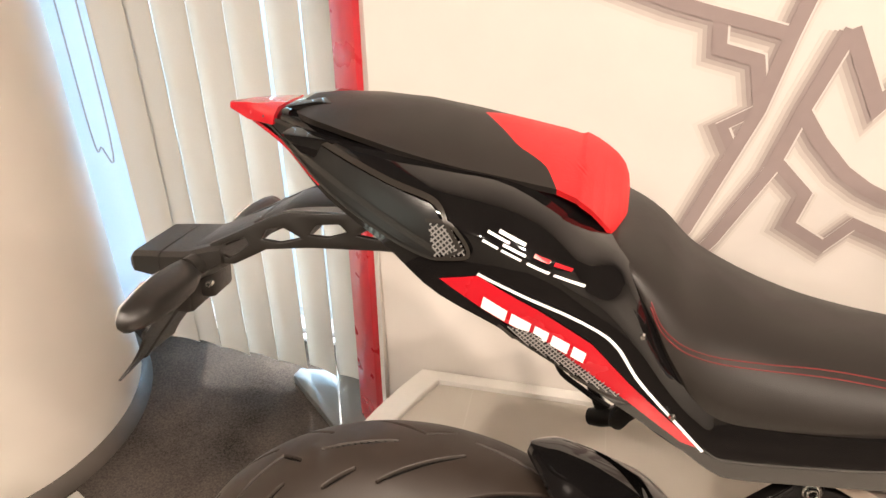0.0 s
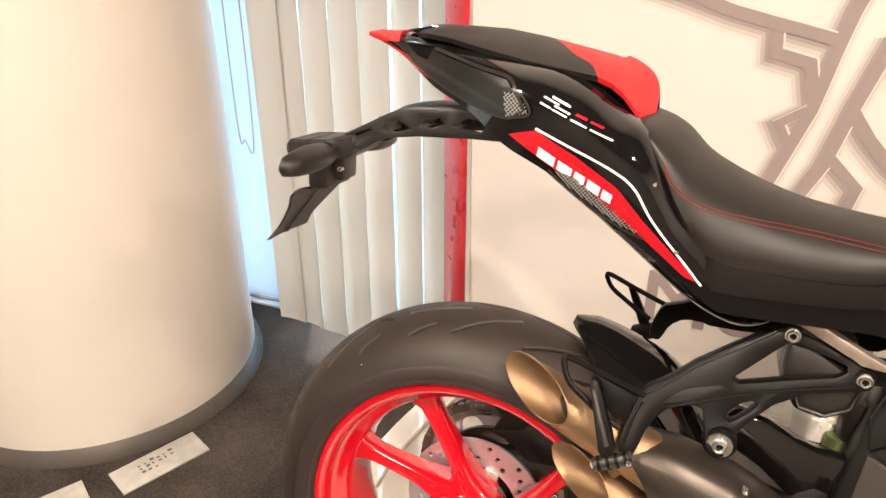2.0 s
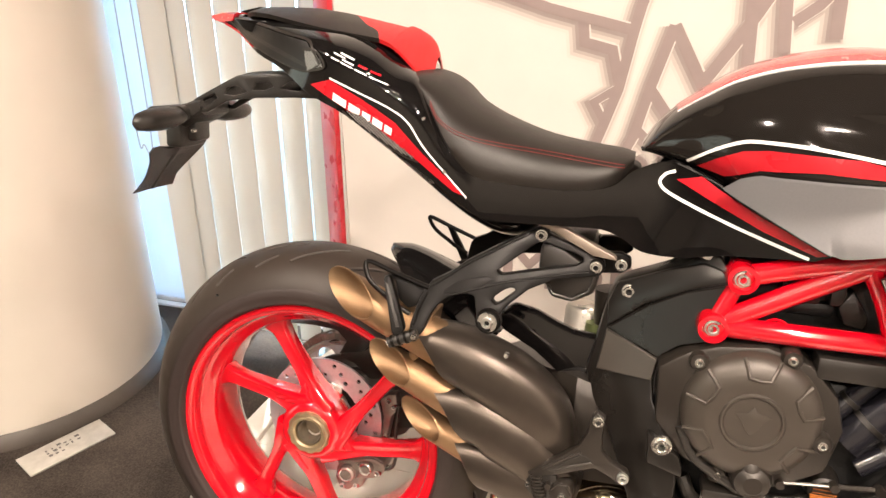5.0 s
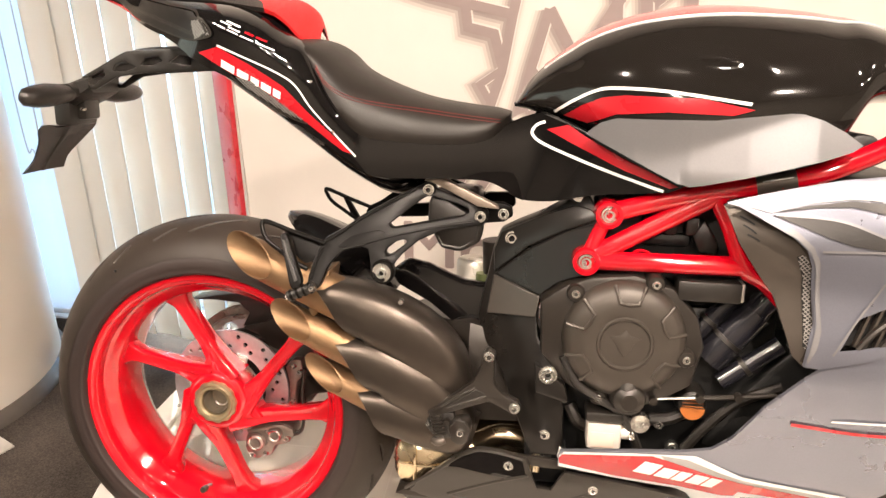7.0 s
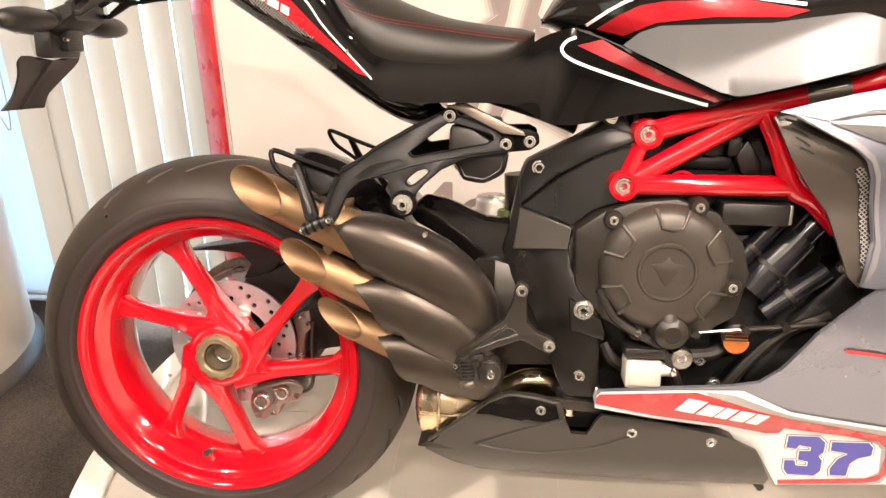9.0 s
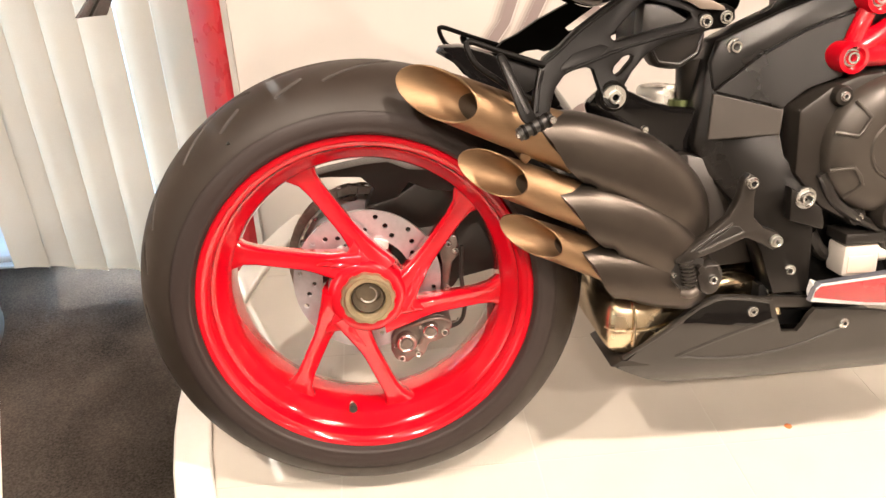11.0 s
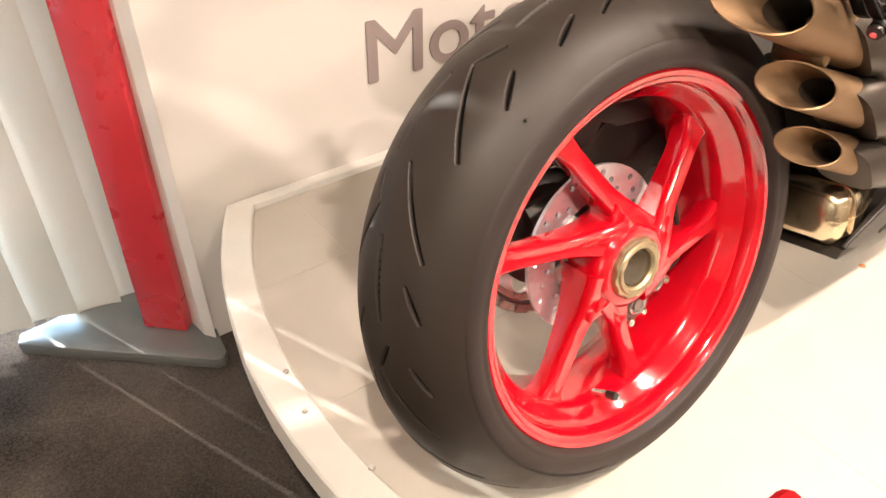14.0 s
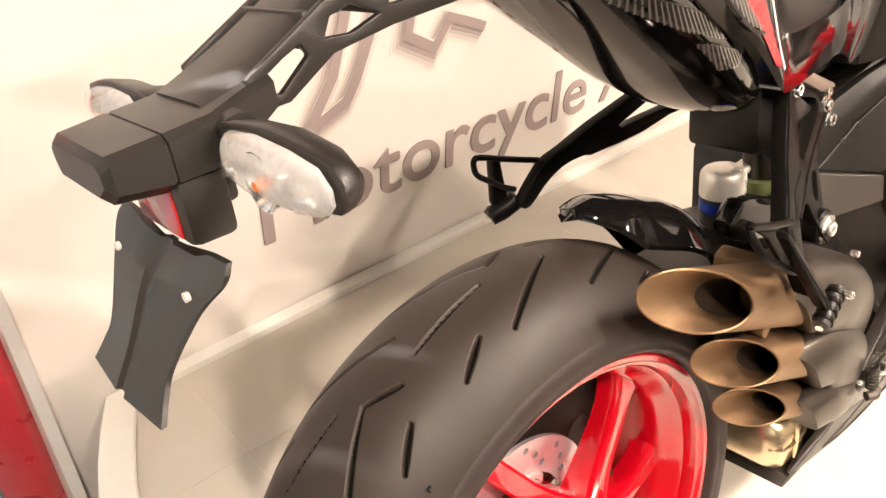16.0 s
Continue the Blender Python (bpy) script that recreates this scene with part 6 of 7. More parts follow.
part("grey_inlay", decal([(0.7341, 0.0308), (0.7728, 0.0275), (0.8546, -0.0024), (0.9345, -0.0153), (0.9982, -0.0265), (1.0166, -0.0389), (1.023, -0.0546), (1.0281, -0.0855), (1.0284, -0.1213), (1.0239, -0.1372), (1.0032, -0.1423), (0.878, -0.1520), (0.876, -0.146), (0.998, -0.131), (1.005, -0.10), (0.99, -0.055), (0.940, -0.036), (0.852, -0.024), (0.76, 0.0)], G, 0.0018), GREYLINE, fairing, "", 0)
part("red_flash", decal([(0.5880, 0.0087), (0.5920, 0.0171), (0.7227, 0.0291), (0.7507, 0.0212), (0.8075, 0.0027), (0.8564, -0.0101), (0.937, -0.0236), (0.9951, -0.0353), (1.0085, -0.0468), (1.0197, -0.0797), (1.0240, -0.1200), (1.0170, -0.1330), (0.9994, -0.1385), (0.8775, -0.1506), (0.8750, -0.1419), (1.0003, -0.1276), (1.0140, -0.1190), (1.0087, -0.0804), (1.0019, -0.0597), (0.9878, -0.0482), (0.9418, -0.0391), (0.8856, -0.0329), (0.8535, -0.0295), (0.8489, -0.0398), (0.8311, -0.0414), (0.7666, -0.0283), (0.6694, -0.0171), (0.589, -0.0009)], G, 0.0024), RED_STICKER, fairing, "red flash with white logo blocks", 0)
part("number_field", decal([(0.8547, -0.0344), (0.8869, -0.0378), (0.9433, -0.044), (0.9832, -0.051), (0.9965, -0.0625), (1.0110, -0.1124), (0.9985, -0.1253), (0.8710, -0.1381), (0.8340, -0.0798), (0.8035, -0.07), (0.7840, -0.0405), (0.8325, -0.0474), (0.8512, -0.0458)], G, 0.003), WHITE, fairing, "white number field", 0)
marks(fairing, (0.697, -0.003), (0.122, -0.022), (0.016, 0.022), [(0.0, 0.22, 0, 1), (0.25, 0.19, 0, 0.85), (0.46, 0.14, 0, 0.85), (0.63, 0.17, 0, 0.85), (0.82, 0.14, 0, 0.85)], WHITE, G, 0.0034)
part("white_line", stripe([(0.774, 0.030), (0.8535, 0.0005), (0.9328, -0.0122), (1.0, -0.0232)], 0.0035, G, 0.0044), WHITE, fairing)
part("red_line", stripe([(0.8971, 0.1078), (0.9204, 0.1056), (0.9792, 0.0996), (1.0284, 0.0981), (1.08, 0.097)], 0.0055, G, 0.003), RED_STICKER, fairing)
part("white_line", stripe([(0.9474, 0.1177), (0.985, 0.118), (1.0225, 0.1184), (1.08, 0.119)], 0.003, G, 0.003), WHITE, fairing)


def outset(loop, d):
    """A closed outline moved outwards by d."""
    p = [Vector(q) for q in loop]
    turn = sum(a.x * b.y - b.x * a.y for a, b in zip(p, p[1:] + p[:1]))
    out = []
    for i, q in enumerate(p):
        a, b = (q - p[i - 1]).normalized(), (p[(i + 1) % len(p)] - q).normalized()
        n = Vector((a.y + b.y, -a.x - b.x)).normalized() * (1 if turn > 0 else -1)
        out.append(tuple(q + n * (d / max(0.55, abs(n.dot(Vector((a.y, -a.x))))))))
    return out


# block digits: (across, up) in a cell of one by one
THREE = [(0.02, 0.98), (0.80, 1.0), (1.0, 0.86), (1.0, 0.62), (0.88, 0.51), (1.0, 0.40), (1.0, 0.13), (0.85, 0.0), (0.12, 0.0), (0.0, 0.13), (0.0, 0.36), (0.25, 0.37), (0.30, 0.24), (0.64, 0.23), (0.64, 0.36), (0.36, 0.40), (0.36, 0.62), (0.66, 0.63), (0.66, 0.74), (0.32, 0.77), (0.26, 0.67), (0.0, 0.70)]
SEVEN = [(0.0, 0.98), (0.88, 1.0), (1.0, 0.87), (1.0, 0.64), (0.66, 0.54), (0.50, 0.36), (0.46, 0.0), (0.06, 0.0), (0.04, 0.20), (0.20, 0.50), (0.44, 0.66), (0.26, 0.70), (0.0, 0.74)]


def on_field(k, u, v):
    x0, w = (0.8622, 0.0515) if k == 0 else (0.9250, 0.0560)
    low, high = (-0.1260, -0.0420) if k == 0 else (-0.1225, -0.0500)
    return (x0 + w * u + 0.0165 * (1 - v), low + (high - low) * v)


for material, off, d in ((DIGITLINE, 0.0036, 0.0036), (WHITE, 0.0040, 0.0024), (BLUE, 0.0044, 0.0004)):
    for k, digit in enumerate((THREE, SEVEN)):
        outline = outset([on_field(k, u, v) for u, v in digit], d)
        part("race_digit", lay(flat(outline, 0.012), G, off), material, fairing, "dark blue race number digit" if material is BLUE else "", 0)
# upper fairing: dark inner duct panel, grille strip and grey cowl
cowl = part("upper_fairing", shell([(0.7802, 0.4108), (0.8205, 0.4215), (0.8673, 0.4323), (0.9205, 0.4431), (0.9784, 0.4506), (1.09, 0.47), (1.12, 0.42), (1.10, 0.30), (1.065, 0.300), (1.0, 0.290), (0.955, 0.268), (0.935, 0.222), (0.970, 0.228), (1.021, 0.240), (1.02, 0.232), (0.970, 0.213), (0.915, 0.198), (0.896, 0.200), (0.8994, 0.236), (0.9025, 0.2571), (0.8909, 0.3347), (0.8821, 0.3554), (0.8629, 0.3718), (0.8265, 0.3907), (0.7936, 0.4080)], lambda x, z: fair_y(x, z) - 0.004, 0.008, 0.012), GREY, bike, "grey upper side fairing with an air vent", 40)
soften(cowl, fair_y, 0.010)
W = tree_of(cowl)
# silver bands paint the highlight along the cowl's bevelled edges
part("silver_edge", decal([(0.7946, 0.4095), (0.83, 0.3986), (0.866, 0.3804), (0.8865, 0.3623), (0.8974, 0.3419), (0.9111, 0.2504), (0.9078, 0.2256), (0.8992, 0.2053), (0.8972, 0.2100), (0.9014, 0.236), (0.9045, 0.2571), (0.8929, 0.3347), (0.8841, 0.3554), (0.8649, 0.3718), (0.8285, 0.3907)], W, 0.0015), SILVER, cowl, "cowl edge highlight painted as a silver band", 0)
part("silver_edge", decal([(0.7933, 0.410), (0.8334, 0.402), (0.8799, 0.4147), (0.9326, 0.4222), (0.977, 0.4204), (1.06, 0.414), (1.06, 0.460), (0.9784, 0.4480), (0.9336, 0.4430), (0.8673, 0.4300), (0.8205, 0.4190)], W, 0.0018), SILVER, cowl, "", 0)
# dark grey decals paint the shade of the cowl's downward-facing recesses
part("dark_panel", decal([(0.8334, 0.4016), (0.8799, 0.413), (0.9326, 0.4206), (0.9769, 0.4184), (1.05, 0.410), (1.05, 0.392), (0.9761, 0.4048), (0.9322, 0.4131), (0.8863, 0.4102)], W, 0.0022), COWL_SHADE, cowl, "shade of a cowl recess painted on in dark grey", 0)
part("dark_panel", decal([(0.8346, 0.4000), (0.899, 0.3981), (0.9313, 0.3923), (0.9752, 0.3763), (1.05, 0.352), (1.05, 0.338), (0.9764, 0.3605), (0.9324, 0.3660), (0.905, 0.3740), (0.875, 0.385)], W, 0.0022), COWL_SHADE, cowl, "", 0)
part("panel_ridge", stripe([(0.838, 0.4004), (0.899, 0.3981), (0.9313, 0.3923), (0.9752, 0.3763), (1.05, 0.350)], 0.003, W, 0.0032), SILVER, cowl, "", 0)
part("panel_ridge", stripe([(0.8969, 0.3572), (0.9324, 0.3588), (0.9765, 0.3598), (1.05, 0.362)], 0.003, W, 0.0030), SILVER, cowl, "", 0)
part("vent_edge", stripe([(0.9281, 0.2192), (0.948, 0.2587), (0.971, 0.2976), (0.9845, 0.3229), (1.02, 0.35)], 0.003, W, 0.0026), SILVER, cowl, "", 0)
part("vent_back", shell([(0.940, 0.225), (0.955, 0.265), (1.0, 0.288), (1.08, 0.298), (1.08, 0.24), (1.0, 0.232)], lambda x, z: fair_y(x, z) + 0.02, 0.004, 0.03), DARK, cowl)
for k in range(9):
    x = 0.958 + 0.013 * k
    part("vent_slat", prism([(x, 0.228), (x + 0.004, 0.228), (x + 0.020, 0.285), (x + 0.016, 0.285)], fair_y(x, 0.25) + 0.008, fair_y(x, 0.25) + 0.016), GREY_SATIN, cowl, smooth=0)
for k in range(2):
    part("vent_bar", tube([(0.962 + 0.026 * k, fair_y(0.96, 0.23) + 0.006, 0.226), (0.985 + 0.026 * k, fair_y(0.99, 0.25) + 0.004, 0.256), (1.03 + 0.026 * k, fair_y(1.03, 0.28) + 0.004, 0.288)], 0.005, 8, 14), SATIN, cowl)
duct = part("duct_panel", shell([(0.7845, 0.4023), (0.7936, 0.408), (0.8051, 0.4069), (0.8672, 0.3742), (0.8906, 0.3534), (0.9021, 0.3254), (0.9105, 0.2474), (0.9092, 0.2256), (0.8996, 0.195), (0.8849, 0.2084), (0.8563, 0.2855), (0.8295, 0.3204), (0.805, 0.3557)], lambda x, z: fair_y(x, z) + 0.035 - 0.24 * max(0.0, x - 0.80), 0.006, 0.015), GREY_SATIN, bike, "dark grey inner duct panel", 40)
D = tree_of(duct)
part("rubber_border", stripe([(0.7887, 0.4037), (0.8037, 0.4041), (0.8642, 0.3727), (0.8865, 0.3518), (0.8972, 0.3251), (0.9055, 0.247), (0.9042, 0.2251), (0.8981, 0.202)], 0.0085, D, 0.003), RUBBER, duct, "black rubber border", 40)
vent_strip = [(0.8747, 0.3441), (0.8813, 0.3466), (0.8890, 0.3377), (0.8952, 0.3177), (0.9020, 0.2539), (0.9010, 0.2237), (0.8950, 0.2234), (0.8925, 0.2533), (0.8850, 0.3171)]
part("grille_backing", decal(vent_strip, D, 0.0012), DARK, duct, "", 0)
grille(vent_strip, D, 0.0030, 0.0040, duct)
for (xa, za), (xb, zb) in (((0.8035, 0.3904), (0.8217, 0.3809)), ((0.8081, 0.3796), (0.8245, 0.3694)), ((0.8137, 0.3675), (0.8291, 0.3599))):
    part("duct_slot", stripe([(xa, za), ((xa + xb) / 2, (za + zb) / 2 + 0.0008), (xb, zb)], 0.0022, D, 0.0016, 8), DARK, duct)
bolt(duct, 0.905, -0.178, 0.208, 0.005, 0.007)
part("inner_cover", prism([(0.90, 0.25), (0.93, 0.20), (0.86, 0.12), (0.83, 0.07), (0.80, 0.05), (0.80, 0.02), (0.95, 0.02), (1.06, 0.10), (1.06, 0.44), (0.90, 0.44)], -0.12, 0.10, 0.01), DARK, bike, "black inner fairing and radiator side")
# edge of the screen
part("windscreen", shell([(1.02, 0.70), (1.06, 0.745), (1.16, 0.76), (1.20, 0.70), (1.12, 0.66)], lambda x, z: -0.10 - 0.3 * (x - 1.02), 0.003, 0.02), LENS, bike, "clear windscreen edge")
# front wheel behind the fairing
front = part("front_wheel", lathe([(0.222, -0.045), (0.222, 0.045), (0.200, 0.03), (0.200, -0.03)], 72, (1.385, 0, -0.015), closed=True), RED, bike, "red front wheel behind the fairing", 40)
part("front_tyre", lathe([(0.222 + 0.075 * math.cos(t), 0.062 * math.sin(t)) for t in np.linspace(-1.75, 1.75, 25)], 96, (1.385, 0, -0.015)), RUBBER, front, "black front tyre", 60)
for k in range(6):
    a = radians(60 * k + 15)
    part("front_spoke", tube([(1.385 + 0.03 * math.cos(a), 0, -0.015 + 0.03 * math.sin(a)), (1.385 + 0.205 * math.cos(a + 0.2), 0, -0.015 + 0.205 * math.sin(a + 0.2))], 0.011, 8), RED, front)
# side stand on the far side
part("side_stand", tube([(0.62, 0.13, -0.08), (0.66, 0.20, -0.18), (0.69, 0.245, -0.265)], 0.011, 12), SATIN, bike, "black side stand")
part("stand_tip", tube([(0.835, -0.09, -0.120), (0.845, -0.09, -0.150), (0.855, -0.09, -0.162)], 0.006, 8), SATIN, bike)

# pillion foot-rest hangers
def hanger_y(x, z):
    """The hanger leans outwards towards its lower rear end."""
    return -0.361 + 0.2529 * x + 0.4847 * z


HANGER = [(0.3629, 0.3998), (0.3682, 0.4029), (0.3755, 0.4006), (0.3809, 0.392), (0.4366, 0.371), (0.4513, 0.3671), (0.4605, 0.36), (0.4627, 0.3499), (0.4575, 0.3414), (0.4464, 0.3392), (0.3951, 0.3325), (0.361, 0.3176), (0.3392, 0.2991), (0.3287, 0.2866), (0.3251, 0.2741), (0.3221, 0.2646), (0.3134, 0.2596), (0.3034, 0.262), (0.2974, 0.2701), (0.2927, 0.2892), (0.2883, 0.3056), (0.2789, 0.3086), (0.2625, 0.3066), (0.2502, 0.3015), (0.2393, 0.2906), (0.2324, 0.2783), (0.2279, 0.2639), (0.2232, 0.2525), (0.2162, 0.2498), (0.2075, 0.2556), (0.207, 0.2671), (0.2119, 0.2902), (0.2185, 0.3121), (0.2264, 0.3224), (0.2485, 0.3342), (0.2734, 0.3528), (0.31, 0.3733), (0.3438, 0.3904)]
HANGER_GAPS = [[(0.3151, 0.3406), (0.3584, 0.3749), (0.3666, 0.3803), (0.3769, 0.3803), (0.4191, 0.3679), (0.4306, 0.3632), (0.4317, 0.3578), (0.4216, 0.3524), (0.3669, 0.3434), (0.3209, 0.3352)], [(0.313, 0.3008), (0.318, 0.2963), (0.3246, 0.2992), (0.3412, 0.3125), (0.344, 0.317), (0.3384, 0.3193), (0.3286, 0.3164), (0.317, 0.3075)]]
arm = along(part("footrest_hanger", prism(HANGER, 0.0, 0.016, 0.0022, HANGER_GAPS), HANGERBLACK, bike, "black cast pillion foot-rest hanger", 30), hanger_y)
# sunken web between the raised edges of the beam
along(part("hanger_web", prism([(0.2466, 0.3072), (0.2455, 0.3110), (0.2640, 0.3250), (0.3010, 0.3330), (0.3120, 0.3290), (0.2900, 0.3140)], -0.0008, 0.002, 0.0006), HANGERBLACK, arm, "", 30), hanger_y)
for path in ([(0.2205, 0.3130), (0.2440, 0.3270), (0.2734, 0.3480), (0.31, 0.3685), (0.352, 0.392)], [(0.2520, 0.3055), (0.2790, 0.3125), (0.3300, 0.3260), (0.3900, 0.3370), (0.440, 0.344)], [(0.2115, 0.2640), (0.2165, 0.2900), (0.2235, 0.3080)]):
    part("hanger_rib", tube([(x, hanger_y(x, z) + 0.0004, z) for x, z in curve_pts(path, 20)], 0.0021, 8), HANGERBLACK, arm)
for x, y, z, w in ((0.3692, -0.080, 0.3907, 0.0088), (0.4499, -0.078, 0.3521, 0.0088), (0.4843, -0.062, 0.3553, 0.0088), (0.3117, -0.150, 0.2736, 0.0145)):
    part("bolt_boss", lathe([(0.0, 0.001), (w * 1.18, 0.001), (w * 1.28, 0.003), (w * 1.28, 0.016)], 22, (x, y, z)), HANGERBLACK, arm)
    bolt(arm, x, y, z, 0.0068 if w < 0.01 else 0.008, w)
part("lug_plate", prism([(0.4440, 0.366), (0.4500, 0.371), (0.484, 0.372), (0.497, 0.366), (0.499, 0.352), (0.486, 0.342), (0.450, 0.338)], -0.060, -0.045, 0.003), HANGERBLACK, arm)
RAIL_UP = [(0.1340, 0.3455), (0.1440, 0.3437), (0.1703, 0.3339), (0.200, 0.3235), (0.2257, 0.315)]
RAIL_LOW = [(0.1340, 0.3455), (0.1338, 0.338), (0.1433, 0.3201), (0.1665, 0.3031), (0.184, 0.2906), (0.205, 0.280)]
for path in (RAIL_UP, RAIL_LOW):
    part("peg_rail", tube([(x, hanger_y(x, z) - 0.002, z) for x, z in path], 0.0036, 10, 20), HANGERBLACK, arm)
along(part("peg_blade", prism([(0.1600, 0.3330), (0.1746, 0.3290), (0.2230, 0.3120), (0.2140, 0.2900), (0.2000, 0.2850), (0.1850, 0.2960), (0.1760, 0.3200)], 0.004, 0.010, 0.002), HANGERBLACK, arm, "thin cast blade behind the peg", 30), hanger_y)
peg = along(part("foot_peg", prism([(0.1655, 0.3290), (0.1690, 0.3320), (0.1735, 0.3320), (0.1765, 0.3280), (0.2050, 0.2660), (0.2020, 0.2570), (0.1925, 0.2560), (0.1880, 0.2620)], -0.020, -0.008, 0.0030), HANGERBLACK, arm, "folding black foot peg", 30), hanger_y)
along(part("peg_groove", prism([(0.1700, 0.3230), (0.1735, 0.3230), (0.1985, 0.2690), (0.1940, 0.2670)], -0.0212, -0.019, 0.001), PLASTIC, peg), hanger_y)
part("peg_pivot", tube([(0.1850, -0.205, 0.2447), (0.2238, -0.200, 0.2615)], 0.0078, 16), PLASTIC, arm)
part("pivot_end", tube([(0.1850, -0.205, 0.2447), (0.1825, -0.2053, 0.2436)], 0.0036, 12), ZINC, arm, "small metal pivot end")
for k in range(4):
    x, z = 0.1895 + 0.009 * k, 0.2466 + 0.0039 * k
    part("pivot_ring", tube([(x, -0.2045 + 0.0011 * k, z), (x + 0.0035, -0.204 + 0.0011 * k, z + 0.0015)], 0.0090, 16), HANGERBLACK, arm)
bolt(arm, 0.2225, -0.211, 0.2610, 0.004)


def mirrored(ob, parent):
    """The same part on the far side of the machine."""
    me = ob.data.copy()
    me.transform(Matrix.Scale(-1, 4, (0, 1, 0)))
    me.flip_normals()
    twin = new(ob.name.split(".")[0], me)
    twin.parent = parent
    return twin


# the far hanger has no exhaust lug and no blade
far_arm = along(part("footrest_hanger", prism(HANGER[:12] + [(0.330, 0.3110)] + HANGER[20:], 0.0, 0.016, 0.0022, HANGER_GAPS[:1]), HANGERBLACK, bike, "black cast pillion foot-rest hanger on the far side", 30), hanger_y)
far_arm.data.transform(Matrix.Scale(-1, 4, (0, 1, 0)))
far_arm.data.flip_normals()
for ob in list(arm.children):
    middle = sum((v.co for v in ob.data.vertices), Vector()) / len(ob.data.vertices)
    if "blade" in ob.name or (0.29 < middle.x < 0.33 and middle.z < 0.30):
        continue
    twin = mirrored(ob, far_arm)
    for piece in ob.children:
        mirrored(piece, twin)
part("hub_boss", tube([(0.184, 0.2010, 0.2440), (0.198, 0.1945, 0.2500), (0.216, 0.1855, 0.2600)], [0.0115, 0.0135, 0.0125], 14, 10), HANGERBLACK, far_arm)
# rider foot-rest hanger
low = part("footrest_plate", prism([(0.470, 0.170), (0.477, 0.177), (0.488, 0.170), (0.486, 0.145), (0.488, 0.120), (0.502, 0.106), (0.524, 0.097), (0.529, 0.085), (0.520, 0.074), (0.494, 0.088), (0.480, 0.094), (0.429, 0.073), (0.396, 0.063), (0.388, 0.069), (0.435, 0.105), (0.456, 0.123), (0.466, 0.146)], -0.180, -0.164, 0.003), SATIN, bike, "black cast rider foot-rest plate", 30)
part("plate_recess", prism([(0.416, 0.079), (0.460, 0.112), (0.470, 0.110), (0.478, 0.101), (0.424, 0.077)], -0.1812, -0.178, 0.001), PLASTIC, low, "sunken dark web", 20)
part("recess_rib", tube([(0.420, -0.181, 0.079), (0.450, -0.1815, 0.093), (0.476, -0.181, 0.103)], 0.0018, 6), SATIN, low)
part("recess_rib", tube([(0.410, -0.180, 0.080), (0.436, -0.181, 0.100), (0.460, -0.181, 0.115)], 0.0022, 6), SATIN, low)
bolt(low, 0.479, -0.182, 0.166, 0.0066, 0.0080)
bolt(low, 0.519, -0.182, 0.088, 0.0066, 0.0080)
part("rest_bracket", prism([(0.388, 0.066), (0.400, 0.072), (0.430, 0.070), (0.434, 0.040), (0.424, 0.026), (0.402, 0.026), (0.386, 0.042)], -0.176, -0.158, 0.004), PLASTIC, low, smooth=30)
for k in range(7):
    x, z = 0.402 + 0.0012 * k, 0.066 - 0.0050 * k
    part("spring_coil", tube([(x + 0.0085 * math.cos(t), -0.184 + 0.006 * math.sin(t), z + 0.0035 * t / 6.28) for t in np.linspace(0, 6.28, 14)], 0.0014, 6), SATIN, low)
part("foot_rest", tube([(0.399, -0.183, 0.027), (0.408, -0.188, 0.027), (0.417, -0.186, 0.030)], [0.0055, 0.0068, 0.0060], 12, 10), GREY_SATIN, low, "folded black foot rest")
part("rest_pin", tube([(0.420, -0.182, 0.060), (0.420, -0.192, 0.060)], 0.0045, 10), SATIN, low)
part("heel_boss", prism([(0.420, 0.044), (0.426, 0.060), (0.438, 0.064), (0.452, 0.058), (0.456, 0.042), (0.450, 0.022), (0.438, 0.017), (0.426, 0.024)], -0.180, -0.150, 0.005), SATIN, low, smooth=30)
part("heel_rib", tube([(0.423, -0.178, 0.048), (0.432, -0.1805, 0.060), (0.446, -0.1805, 0.060), (0.453, -0.178, 0.046)], 0.002, 6), SATIN, low)
bolt(low, 0.440, -0.181, 0.042, 0.0062)
bolt(low, 0.390, -0.177, 0.050, 0.0035)
bolt(bike, 0.345, -0.168, 0.236, 0.004)

# rear shock, box under the seat, sub-frame
shock = part("rear_shock", tube([(0.474, 0.0, 0.30), (0.480, 0.0, 0.20), (0.488, 0.0, 0.08)], 0.026, 20, 8), SATIN, bike, "rear shock absorber with a silver reservoir")
part("reservoir", tube([(0.432, 0.030, 0.262), (0.432, 0.030, 0.2605), (0.432, 0.030, 0.253), (0.433, 0.030, 0.226)], [0.012, 0.022, 0.0282, 0.0295], 32, 14), PALE_METAL, shock, "pale silver reservoir", 50)
part("reservoir_collar", tube([(0.433, 0.030, 0.230), (0.434, 0.030, 0.185)], 0.0280, 24), PLASTIC, shock)
part("collar_ring", tube([(0.4335, 0.030, 0.204), (0.4338, 0.030, 0.197)], 0.0290, 24), SATIN, shock)
part("preload_ring", tube([(0.4592, -0.002, 0.2135), (0.4600, -0.002, 0.194)], 0.0212, 24), ANO_RED, shock, "red preload ring")
part("reservoir_band", tube([(0.4334, 0.030, 0.2195), (0.4338, 0.030, 0.206)], 0.0294, 28), ANO_BLUE, shock, "blue band below the reservoir")
part("adjuster_ring", tube([(0.4580, -0.002, 0.244), (0.4590, -0.002, 0.214)], [0.0180, 0.0195, 0.0205], 24, 6), ANO_GREEN, shock, "olive green adjuster ring")
